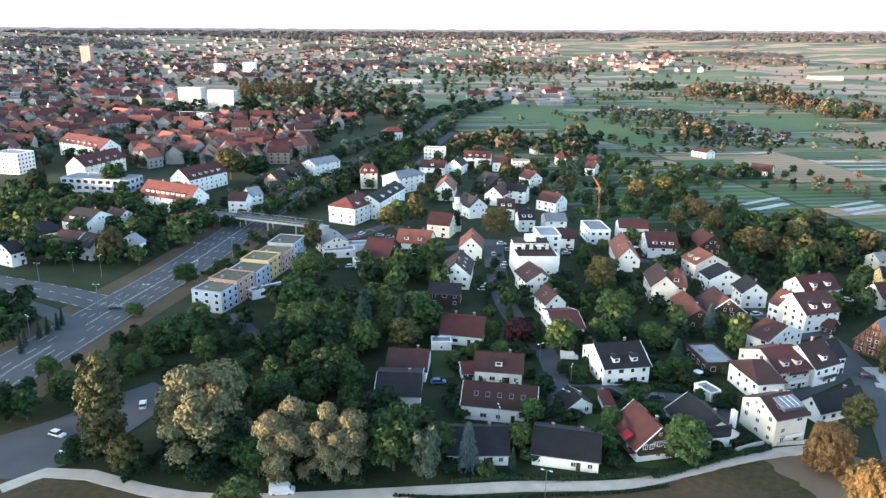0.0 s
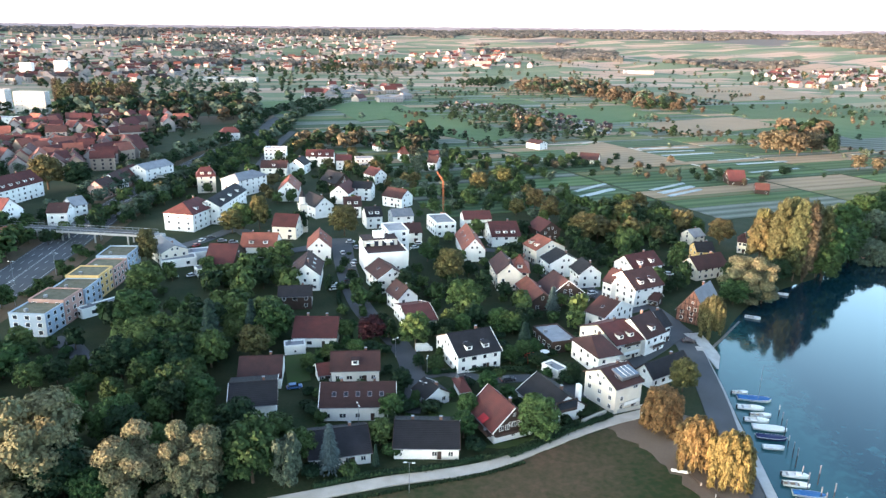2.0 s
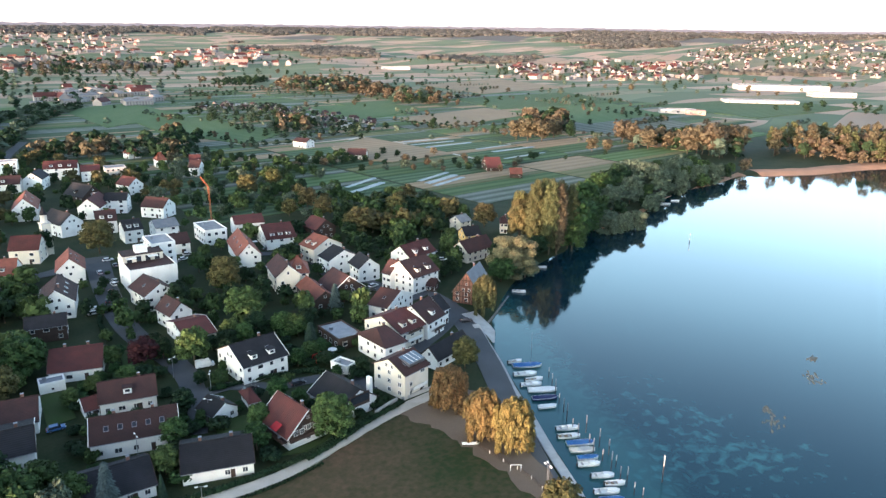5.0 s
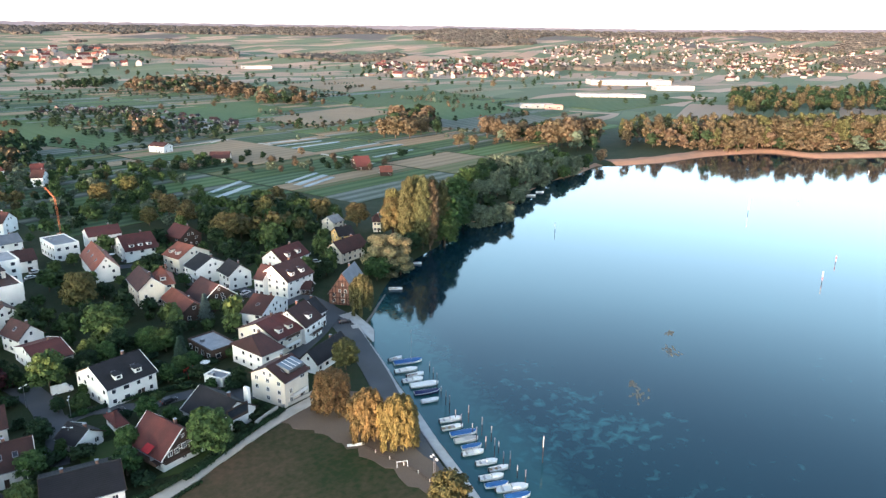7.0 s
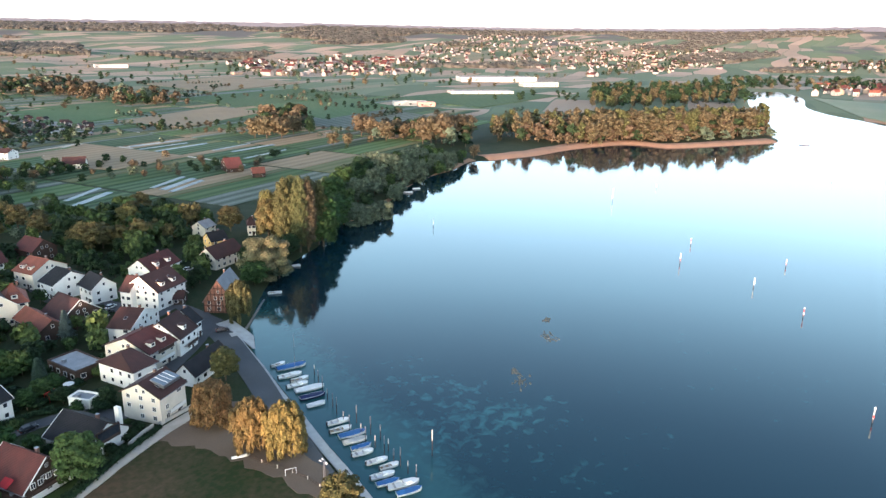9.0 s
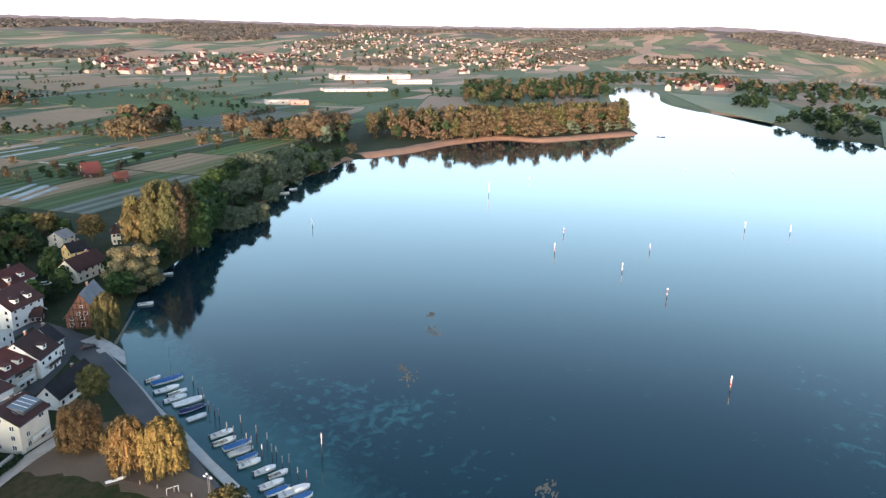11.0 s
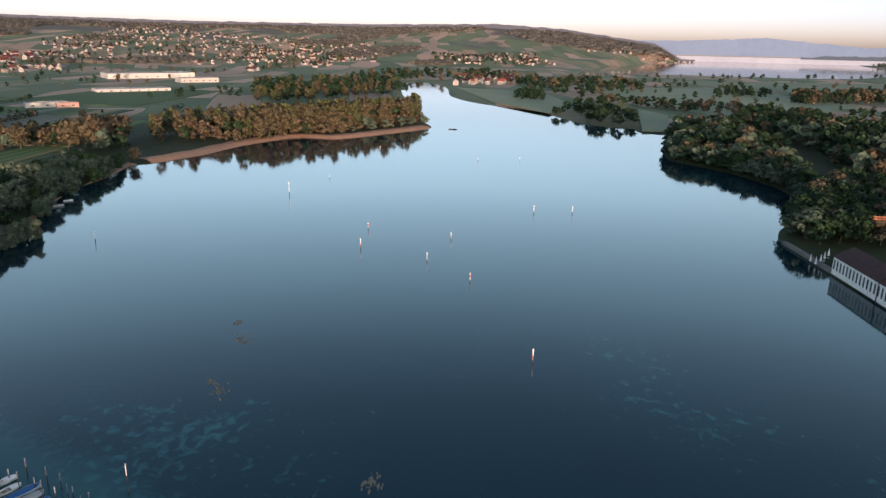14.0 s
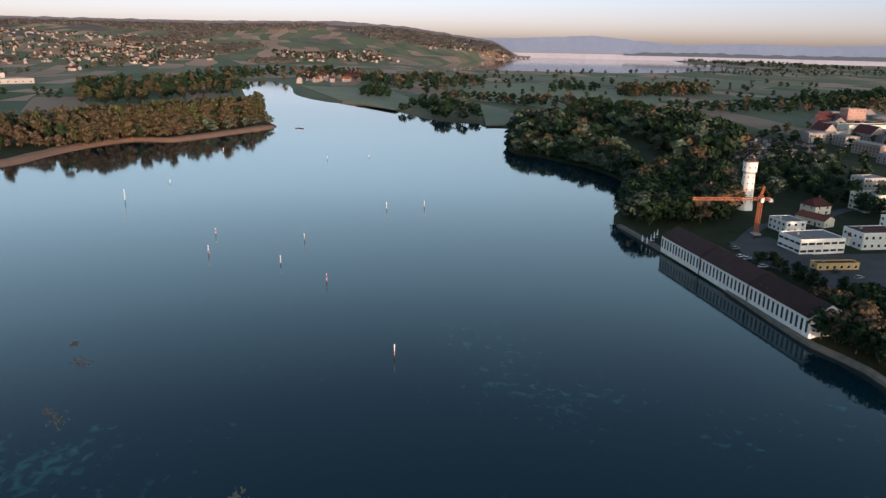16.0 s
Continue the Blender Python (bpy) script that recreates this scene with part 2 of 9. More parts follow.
def land_height(P):
    """Height of the dry land: flat by the lake, rolling hills to the north."""
    r = np.hypot(P[:, 0], P[:, 1])
    az = np.degrees(np.arctan2(P[:, 0], P[:, 1]))
    top = EYE + 4700 * np.tan(np.radians(np.interp(az, RIDGE_AZ, RIDGE_EL) - 0.3))
    start = np.interp(az, [-60, 0, 40, 60, 90], [2300, 2300, 2000, 2200, 3000])
    k = np.clip((r - start) / (4700 - start), 0, 1)
    u = r / 700
    bumps = 14 * np.sin(az * 0.32 + u * 3) * np.sin(u * 4.1 + az * 0.11) + 7 * np.sin(az * 0.9 - u * 5)
    h = 1.8 + np.maximum(top - 1.8, 0) * (0.45 * k + 0.55 * k * k) + bumps * np.clip(k * 3, 0, 1) * (1 - k)
    return np.where(top < 5, 1.8, h)


def ground_height(P):
    P = np.asarray(P, float).reshape(-1, 2)
    d = shore_distance(P)
    return np.minimum(land_height(P), np.clip(0.3 * d, -2.0, 1.8) + 0.05 + np.maximum(d - 12, 0) * 0.4)


def gz(x, y):
    return float(ground_height([(x, y)])[0])


def polar_sheet():
    az = np.radians(np.concatenate([np.arange(-36, 127, 0.4), np.arange(130, 324, 8.0)]))
    r = np.concatenate([np.linspace(0.01, 70, 10), 75 * np.exp(np.linspace(0, math.log(4950 / 75), 300))])
    A, R = np.meshgrid(az, r)
    P = np.stack([(R * np.sin(A)).ravel(), (R * np.cos(A)).ravel()], -1)
    Z = ground_height(P)
    n, m = len(az), len(r)
    V = np.column_stack([P, Z])
    F = [(j * n + i, j * n + (i + 1) % n, (j + 1) * n + (i + 1) % n, (j + 1) * n + i) for j in range(m - 1) for i in range(n)]
    me = bpy.data.meshes.new("ground")
    me.from_pydata(V.tolist(), [], [f[::-1] for f in F])
    me.polygons.foreach_set("use_smooth", [True] * len(me.polygons))
    me.materials.append(GRASS)
    me.update()
    return me


def farmland(m):
    """Beyond the suburbs the land is a patchwork of fields, and woods cover the high ground; both colours are paled in
    place of haze.
    """
    nt = m.node_tree
    n, l = nt.nodes, nt.links
    b_ = n["Principled BSDF"]
    near = b_.inputs["Base Color"].links[0].from_socket
    geo = n.new("ShaderNodeNewGeometry")
    sep = n.new("ShaderNodeSeparateXYZ")
    l.new(geo.outputs["Position"], sep.inputs[0])
    bend = n.new("ShaderNodeTexNoise")
    bend.inputs["Scale"].default_value = 0.0011
    l.new(geo.outputs["Position"], bend.inputs["Vector"])
    shift = n.new("ShaderNodeVectorMath")
    shift.operation = "MULTIPLY_ADD"
    l.new(bend.outputs["Color"], shift.inputs[0])
    shift.inputs[1].default_value = (420, 420, 0)
    l.new(geo.outputs["Position"], shift.inputs[2])
    mp = n.new("ShaderNodeMapping")
    mp.inputs["Rotation"].default_value, mp.inputs["Scale"].default_value = (0, 0, -0.17), (1, 1, 0)
    l.new(shift.outputs[0], mp.inputs["Vector"])
    plots = n.new("ShaderNodeTexBrick")
    plots.offset, plots.squash, plots.squash_frequency = 0.37, 0.6, 3
    for k, v in (("Scale", 1.0), ("Mortar Size", 1.6), ("Brick Width", 260.0), ("Row Height", 62.0)):
        plots.inputs[k].default_value = v
    plots.inputs["Color1"].default_value, plots.inputs["Color2"].default_value, plots.inputs["Mortar"].default_value = (0, 0, 0, 1), (1, 1, 1, 1), (0.45, 0.45, 0.45, 1)
    l.new(mp.outputs[0], plots.inputs["Vector"])
    pick = n.new("ShaderNodeSeparateColor")
    l.new(plots.outputs["Color"], pick.inputs[0])
    ramp = n.new("ShaderNodeValToRGB")
    ramp.color_ramp.interpolation = "CONSTANT"
    # field colours lightened to stand in for the haze of distance
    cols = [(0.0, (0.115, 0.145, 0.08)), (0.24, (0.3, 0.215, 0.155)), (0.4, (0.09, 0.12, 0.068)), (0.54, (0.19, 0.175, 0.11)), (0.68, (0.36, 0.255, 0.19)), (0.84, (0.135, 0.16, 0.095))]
    e = ramp.color_ramp.elements
    while len(e) < len(cols):
        e.new(0.5)
    for k, (p_, c) in zip(e, cols):
        k.position, k.color = p_, (*c, 1)
    l.new(pick.outputs[0], ramp.inputs[0])
    wn_ = n.new("ShaderNodeTexNoise")
    wn_.inputs["Scale"].default_value, wn_.inputs["Detail"].default_value = 0.0028, 5
    l.new(geo.outputs["Position"], wn_.inputs["Vector"])
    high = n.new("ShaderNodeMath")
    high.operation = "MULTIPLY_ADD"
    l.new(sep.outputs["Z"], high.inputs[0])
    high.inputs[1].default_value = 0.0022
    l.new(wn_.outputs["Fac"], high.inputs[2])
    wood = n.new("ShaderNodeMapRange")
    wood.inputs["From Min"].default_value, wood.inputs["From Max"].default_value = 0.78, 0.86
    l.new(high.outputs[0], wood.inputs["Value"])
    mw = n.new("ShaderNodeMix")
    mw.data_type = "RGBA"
    # hill woods greyed and lightened, with distance haze put into their colour
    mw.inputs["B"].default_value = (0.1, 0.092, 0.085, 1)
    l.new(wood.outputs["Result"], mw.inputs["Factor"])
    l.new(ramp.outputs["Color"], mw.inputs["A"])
    dist = n.new("ShaderNodeVectorMath")
    dist.operation = "LENGTH"
    l.new(geo.outputs["Position"], dist.inputs[0])
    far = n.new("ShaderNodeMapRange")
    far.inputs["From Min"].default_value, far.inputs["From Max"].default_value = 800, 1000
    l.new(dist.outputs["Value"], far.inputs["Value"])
    mx = n.new("ShaderNodeMix")
    mx.data_type = "RGBA"
    l.new(far.outputs["Result"], mx.inputs["Factor"])
    l.new(near, mx.inputs["A"])
    l.new(mw.outputs["Result"], mx.inputs["B"])
    l.new(mx.outputs["Result"], b_.inputs["Base Color"])


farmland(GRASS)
ground = tagged(new("ground", polar_sheet()), "green and brown land rising to wooded hills", "ground", kind="structure")

FOREST = surf("hill_forest_canopy", (0.085, 0.082, 0.072), (0.055, 0.055, 0.05), 0.01, 0.08, 0.95, 0.0, 0.3, island=True, spec=0.1)


def hill_forest():
    """Woods on the hills: clumps of rounded canopy, dense on the ridge and in patches and strips on the slopes."""
    rng = np.random.default_rng(77)
    az = np.radians(-38 + 135 * rng.random(60000))
    r = 4690 - 2300 * rng.random(60000) ** 1.15
    P = np.stack([r * np.sin(az), r * np.cos(az)], -1)
    w = np.zeros(len(P))
    for k in range(16):
        a, wave = rng.random() * 6.283, 260 + 1300 * rng.random()
        w += np.sin((P[:, 0] * math.cos(a) + P[:, 1] * math.sin(a)) * 6.283 / wave + rng.random() * 6.283) * (wave / 1500) ** 0.4
    Z = land_height(P)
    high = np.clip((r - 4150) / 350, 0, 1)
    keep = (w + 5.2 * high > 2.3) & (Z > 6) & (shore_distance(P) > 40)
    P, Z = P[keep][:12000], Z[keep][:12000]
    n = len(P)
    size, tall = 9 + 9 * rng.random(n), 9 + 9 * rng.random(n)
    ring = [(math.cos(i * 1.2566), math.sin(i * 1.2566)) for i in range(5)]
    V = np.empty((n, 11, 3))
    for i, (c, q) in enumerate(ring):
        for j, (f, h) in enumerate(((0.9, -2.0), (1.0, 0.62))):
            wob = 0.75 + 0.5 * rng.random(n)
            V[:, 5 * j + i] = np.stack([P[:, 0] + c * size * f * wob, P[:, 1] + q * size * f * wob, Z + (tall * h if h > 0 else h)], -1)
    V[:, 10] = np.stack([P[:, 0] + rng.normal(size=n), P[:, 1] + rng.normal(size=n), Z + tall], -1)
    one = [(i, (i + 1) % 5, 5 + (i + 1) % 5, 5 + i) for i in range(5)] + [(5 + i, 5 + (i + 1) % 5, 10, 10) for i in range(5)]
    F = [tuple(dict.fromkeys(k * 11 + i for i in f)) for k in range(n) for f in one]
    return tagged(new("hill_forest", mesh_of("hill_forest", V.reshape(-1, 3).tolist(), F, FOREST)), "autumn woods in patches on the far hills", "forest", kind="stuff")


hill_forest()

# the lake and the river, one sheet of water
WATER = bpy.data.materials.new("lake_water")
WATER.use_nodes = True
wt = WATER.node_tree
b = wt.nodes["Principled BSDF"]
b.inputs["Roughness"].default_value, b.inputs["IOR"].default_value = 0.06, 1.38
b.inputs["Specular Tint"].default_value = (0.3, 0.86, 1.0, 1)
pos = wt.nodes.new("ShaderNodeNewGeometry")
n1, n2, n3 = (wt.nodes.new("ShaderNodeTexNoise") for _ in range(3))
n1.inputs["Scale"].default_value, n1.inputs["Detail"].default_value = 0.016, 4
n2.inputs["Scale"].default_value, n2.inputs["Detail"].default_value, n2.inputs["Distortion"].default_value = 0.32, 9, 0.5
n3.inputs["Scale"].default_value, n3.inputs["Detail"].default_value = 0.9, 3
for q in (n1, n2, n3):
    wt.links.new(pos.outputs["Position"], q.inputs["Vector"])
weed = wt.nodes.new("ShaderNodeMapRange")
weed.inputs["From Min"].default_value, weed.inputs["From Max"].default_value = 1.12, 1.32
bed = wt.nodes.new("ShaderNodeMath")
bed.operation = "MULTIPLY_ADD"
wt.links.new(n1.outputs["Fac"], bed.inputs[0])
bed.inputs[1].default_value = 0.9
wt.links.new(n2.outputs["Fac"], bed.inputs[2])
# more weed in the shallows along the moorings
off = wt.nodes.new("ShaderNodeVectorMath")
off.operation = "DOT_PRODUCT"
off.inputs[1].default_value = (0.936, -0.351, 0)
wt.links.new(pos.outputs["Position"], off.inputs[0])
band = wt.nodes.new("ShaderNodeMapRange")
band.inputs["From Min"].default_value, band.inputs["From Max"].default_value = 74, 140
band.inputs["To Min"].default_value, band.inputs["To Max"].default_value = 0.11, 0.0
wt.links.new(off.outputs["Value"], band.inputs["Value"])
rich = wt.nodes.new("ShaderNodeMath")
rich.operation = "ADD"
wt.links.new(bed.outputs[0], rich.inputs[0])
wt.links.new(band.outputs["Result"], rich.inputs[1])
wt.links.new(rich.outputs[0], weed.inputs["Value"])
# a pale shoal just outside the mooring posts, frayed towards the deep
fray = wt.nodes.new("ShaderNodeMath")
fray.operation = "MULTIPLY_ADD"
wt.links.new(n2.outputs["Fac"], fray.inputs[0])
fray.inputs[1].default_value = 26.0
wt.links.new(off.outputs["Value"], fray.inputs[2])
shoal = wt.nodes.new("ShaderNodeMapRange")
shoal.interpolation_type = "SMOOTHSTEP"
shoal.inputs["From Min"].default_value, shoal.inputs["From Max"].default_value = 82, 96
shoal.inputs["To Min"].default_value, shoal.inputs["To Max"].default_value = 0.85, 0.0
wt.links.new(fray.outputs[0], shoal.inputs["Value"])
deep = wt.nodes.new("ShaderNodeMix")
deep.data_type = "RGBA"
deep.inputs["A"].default_value, deep.inputs["B"].default_value = (0.003, 0.009, 0.018, 1), (0.002, 0.025, 0.034, 1)
wt.links.new(n1.outputs["Fac"], deep.inputs["Factor"])
wmix = wt.nodes.new("ShaderNodeMix")
wmix.data_type = "RGBA"
wmix.inputs["B"].default_value = (0.02, 0.09, 0.1, 1)
wt.links.new(deep.outputs["Result"], wmix.inputs["A"])
wt.links.new(weed.outputs["Result"], wmix.inputs["Factor"])
shelf = wt.nodes.new("ShaderNodeMix")
shelf.data_type = "RGBA"
shelf.inputs["B"].default_value = (0.02, 0.075, 0.08, 1)
wt.links.new(shoal.outputs["Result"], shelf.inputs["Factor"])
wt.links.new(wmix.outputs["Result"], shelf.inputs["A"])
wt.links.new(shelf.outputs["Result"], b.inputs["Base Color"])
wb = wt.nodes.new("ShaderNodeBump")
wb.inputs["Strength"].default_value, wb.inputs["Distance"].default_value = 0.09, 0.06
wt.links.new(n3.outputs["Fac"], wb.inputs["Height"])
wt.links.new(wb.outputs[0], b.inputs["Normal"])


def water_sheet():
    s = 5200
    return mesh_of("water", [(-900, -s, 0), (s, -s, 0), (s, 900, 0), (-900, 900, 0)], [(0, 1, 2, 3)], WATER)


tagged(new("water", water_sheet()), "calm blue lake with weed patches under the surface", "lake", kind="structure")


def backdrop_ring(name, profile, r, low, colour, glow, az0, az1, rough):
    """A far ridge against the sky: a standing band of hills with an uneven wooded top. Its glow stands in for haze."""
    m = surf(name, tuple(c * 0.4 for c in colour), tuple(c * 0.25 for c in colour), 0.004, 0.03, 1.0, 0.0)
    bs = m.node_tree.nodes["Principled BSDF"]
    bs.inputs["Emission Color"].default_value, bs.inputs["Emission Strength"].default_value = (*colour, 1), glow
    V, F, k = [], [], 0
    for a in np.arange(az0, az1, 0.12):
        el = np.interp(a, [p[0] for p in profile], [p[1] for p in profile])
        z = EYE + r * math.tan(radians(el)) + rough * (noise.noise((a * 1.3, 0, 0)) * 2 + noise.noise((a * 7, 3, 0)))
        s_, c_ = math.sin(radians(a)), math.cos(radians(a))
        V += [(r * s_, r * c_, low), (r * s_, r * c_, max(z, low + 1)), ((r + 60) * s_, (r + 60) * c_, low)]
        if k:
            i = 3 * k
            F += [(i - 3, i, i + 1, i - 2), (i - 2, i + 1, i + 2, i - 1)]
        k += 1
    return tagged(new(name, mesh_of(name, V, F, m)), "backdrop band of the far distance, glowing as if in haze", "hills", kind="structure")


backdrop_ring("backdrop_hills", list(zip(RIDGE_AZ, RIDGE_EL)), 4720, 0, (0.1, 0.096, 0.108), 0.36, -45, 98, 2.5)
# upright band glowing like bright water, so the lake reaches farther in view
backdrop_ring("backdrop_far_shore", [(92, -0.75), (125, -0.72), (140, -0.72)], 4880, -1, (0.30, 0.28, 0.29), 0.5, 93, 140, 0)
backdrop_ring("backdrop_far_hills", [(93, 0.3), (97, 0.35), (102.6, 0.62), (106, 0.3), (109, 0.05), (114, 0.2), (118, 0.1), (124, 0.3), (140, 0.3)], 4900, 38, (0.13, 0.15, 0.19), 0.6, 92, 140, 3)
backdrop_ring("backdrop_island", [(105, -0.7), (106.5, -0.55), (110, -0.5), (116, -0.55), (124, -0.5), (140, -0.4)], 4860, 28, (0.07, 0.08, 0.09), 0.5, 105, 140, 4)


# ---- kinds of things ----
def window_mesh(w, h, key={}):
    k = (round(w, 2), round(h, 2))
    if k not in key:
        t, d = 0.09, 0.07
        rim = [box_data(-w / 2, -d, 0, -w / 2 + t, d, h), box_data(w / 2 - t, -d, 0, w / 2, d, h), box_data(-w / 2 + t, -d, 0, w / 2 - t, d, t),
               box_data(-w / 2 + t, -d, h - t, w / 2 - t, d, h), box_data(-t / 2, -d, t, t / 2, d * 0.7, h - t)]
        hw = w / 2
        V = [(-hw, -d, 0), (hw, -d, 0), (hw, -d, h), (-hw, -d, h), (-hw + t, -d, t), (hw - t, -d, t), (hw - t, -d, h - t), (-hw + t, -d, h - t),
             (-hw + t, -d * 0.3, t), (hw - t, -d * 0.3, t), (hw - t, -d * 0.3, h - t), (-hw + t, -d * 0.3, h - t)]
        V += [(-a, -b_, c) for a, b_, c in V]
        F = [(0, 1, 5, 4), (1, 2, 6, 5), (2, 3, 7, 6), (3, 0, 4, 7), (4, 5, 9, 8), (5, 6, 10, 9), (6, 7, 11, 10), (7, 4, 8, 11), (8, 9, 10, 11)]
        F += [tuple(i + 12 for i in f) for f in F] + [(0, 13, 12, 1), (1, 12, 15, 2), (2, 15, 14, 3), (3, 14, 13, 0)]
        key[k] = (mesh_of("window", *join_data(rim), FRAME), box("pane", -w / 2 + t, -d * 0.4, t, w / 2 - t, d * 0.4, h - t, GLASS),
                  mesh_of("window", V, F, [FRAME, GLASS], [0] * 8 + [1] + [0] * 8 + [1] + [0] * 4))
    return key[k]


def add_window(parent, x, y, z, turn, w=1.2, h=1.3, name="window"):
    fr, pane, both = window_mesh(w, h)
    top = parent if parent.parent is None else parent.parent
    near = top.matrix_basis.translation.length < 190 and parent.parent is None
    ob = part(name, fr if near else both, parent, pose(x, y, z, 0, 0, turn))
    if near:
        part("pane", pane, ob)
    return ob


def gable_walls(L, W, he, hr, mat):
    x, y = L / 2, W / 2
    v = [(-x, -y, -1), (x, -y, -1), (x, y, -1), (-x, y, -1), (-x, -y, he), (x, -y, he), (x, y, he), (-x, y, he), (-x, 0, hr), (x, 0, hr)]
    f = [(0, 3, 2, 1), (0, 1, 5, 4), (2, 3, 7, 6), (1, 2, 6, 9, 5), (3, 0, 4, 8, 7), (4, 5, 9, 8), (6, 7, 8, 9)]
    return mesh_of("wall", v, f, mat)


def slope_mesh(L, W, he, hr, side, mat, over=0.55, hip=0.0, t=0.22):
    """One slope of a roof: a slab from the ridge to beyond the eave, its ends drawn in by hip metres at the ridge."""
    x, y = L / 2 + over * (0.6 if not hip else 1), W / 2
    k = (hr - he) / y
    ye, ze = (y + over) * side, he - over * k
    v = [(-x, ye, ze), (x, ye, ze), (x - hip, 0, hr), (-x + hip, 0, hr)]
    v += [(a, b_, c + t) for a, b_, c in v]
    f = [(0, 1, 2, 3), (7, 6, 5, 4), (0, 4, 5, 1), (1, 5, 6, 2), (2, 6, 7, 3), (3, 7, 4, 0)]
    return mesh_of("roof_slope", v, f, mat)


def hip_end(L, W, he, hr, side, mat, over, hip, t=0.22):
    x, y = (L / 2 + over) * side, W / 2 + over
    ze = he - over * (hr - he) / (W / 2)
    v = [(x, -y, ze), (x, y, ze), (x - hip * side, 0, hr)]
    v += [(a, b_, c + t) for a, b_, c in v]
    return mesh_of("roof_hip", v, [(0, 1, 2), (5, 4, 3), (0, 3, 4, 1), (1, 4, 5, 2), (2, 5, 3, 0)], mat)


TIMBER = surf("timber_beam", (0.045, 0.025, 0.02), (0.03, 0.018, 0.015), 1, 8, 0.8, 0.2)


def house(x, y, turn, L, W, he, hr, roof="brown", wall="white", label="", hip=0.0, chimney=1, skylights=0, dormers=0, balcony=0, base=None,
          gable="", timbered=False, name="house", group="houses of the village"):
    """A house whose ridge runs along its own x: walls, two roof slopes, windows, chimney; with dormers or roof windows."""
    z = gz(x, y) if base is None else base
    rnd = random.Random(int(x * 7 + y * 13))
    ob = thing(name, pose(x, y, z, 0, 0, turn), label, "house", group)
    walls = part("wall", gable_walls(L, W, he, hr if not hip else he + 0.05, WALL[wall]), ob)
    rm = ROOF[roof]
    for s in (-1, 1):
        part("roof_slope", slope_mesh(L, W, he, hr, s, rm, hip=hip), ob)
        if hip:
            part("roof_hip", hip_end(L, W, he, hr, s, rm, 0.55, hip), ob)
    part("ridge_cap", mesh_of("ridge_cap", *tube_data((-L / 2 - 0.3 + hip, 0, hr + 0.2), (L / 2 + 0.3 - hip, 0, hr + 0.2), 0.16, 0.16, 6), rm), ob)
    kk = (hr - he) / (W / 2)
    for s in (-1, 1) if math.hypot(x, y) < 300 else ():
        ye, ze = s * (W / 2 + 0.6), he - 0.5 * kk
        part("gutter", mesh_of("gutter", *tube_data((-L / 2 - 0.3, ye, ze), (L / 2 + 0.3, ye, ze), 0.09, 0.09, 6), METAL), ob)
        if not hip:
            for e in (-1, 1):
                xe = e * (L / 2 + 0.36)
                v = [(xe - 0.06, ye, ze - 0.05), (xe + 0.06, ye, ze - 0.05), (xe + 0.06, 0, hr - 0.05), (xe - 0.06, 0, hr - 0.05)]
                v += [(a_, b_, c_ + 0.34) for a_, b_, c_ in v]
                part("verge_board", mesh_of("verge_board", v, [(3, 2, 1, 0), (4, 5, 6, 7), (0, 1, 5, 4), (1, 2, 6, 5), (2, 3, 7, 6), (3, 0, 4, 7)], FRAME if rnd.random() < 0.35 else WALL["wood"]), ob)
    storeys = max(1, int(he / 2.6 + 0.3))
    step = 3.2 if math.hypot(x, y) < 330 else 4.4
    ny, nx = max(1, int(W / step)), max(2, int(L / step))
    seen = math.hypot(x, y) < 250
    ca, sa_ = math.cos(radians(turn)), math.sin(radians(turn))
    faces = lambda ax, ay: (ax * ca - ay * sa_) * x + (ax * sa_ + ay * ca) * y < 0
    for s in range(storeys):
        zz = 0.9 + s * min(2.75, he / storeys)
        for side in (-1, 1):
            for i in range(nx if faces(0, side) else 0):
                if rnd.random() < 0.85:
                    add_window(ob, (i + 0.5) / nx * L - L / 2, side * W / 2, zz, 0, 1.2 + 0.5 * (i % 3 == 1), 1.3)
            for i in range(ny if faces(side, 0) else 0):
                if rnd.random() < 0.8:
                    add_window(ob, side * L / 2, (i + 0.5) / ny * W - W / 2, zz, 90, 1.2, 1.3)
    if not hip and hr - he > 2.4:
        for side in (-1, 1):
            if not faces(side, 0):
                continue
            for o in ((-1.1, 1.1) if W > 9 else (0,)):
                add_window(ob, side * L / 2, o, he + 0.35, 90, 1.0, 1.2)
            if hr - he > 4.6:
                add_window(ob, side * L / 2, 0, he + 2.9, 90, 0.8, 0.9)
    if timbered:
        e = 1 if faces(1, 0) else -1
        k = (hr - he) / (W / 2)
        beam = lambda y0, z0, y1, z1: part("timber_beam", mesh_of("timber_beam", *tube_data((e * (L / 2 + 0.05), y0, z0), (e * (L / 2 + 0.05), y1, z1), 0.13, 0.13, 4), TIMBER), ob)
        for zz in (0.4, 2.7, he, he + 2.4, he + 4.6):
            half = min(W / 2, (hr - zz) / k) if zz > he else W / 2
            beam(-half, zz, half, zz)
        for i in range(9):
            yy = (i / 8 - 0.5) * W
            beam(yy, 0.1, yy, hr - abs(yy) * k - 0.1 if abs(yy) < W / 2 - 0.1 else he)
        for i in range(0, 8, 2):
            y0, y1 = (i / 8 - 0.5) * W, ((i + 1) / 8 - 0.5) * W
            beam(y0, 0.4, y1, 2.7)
            beam(y1, 2.7, y0, he)
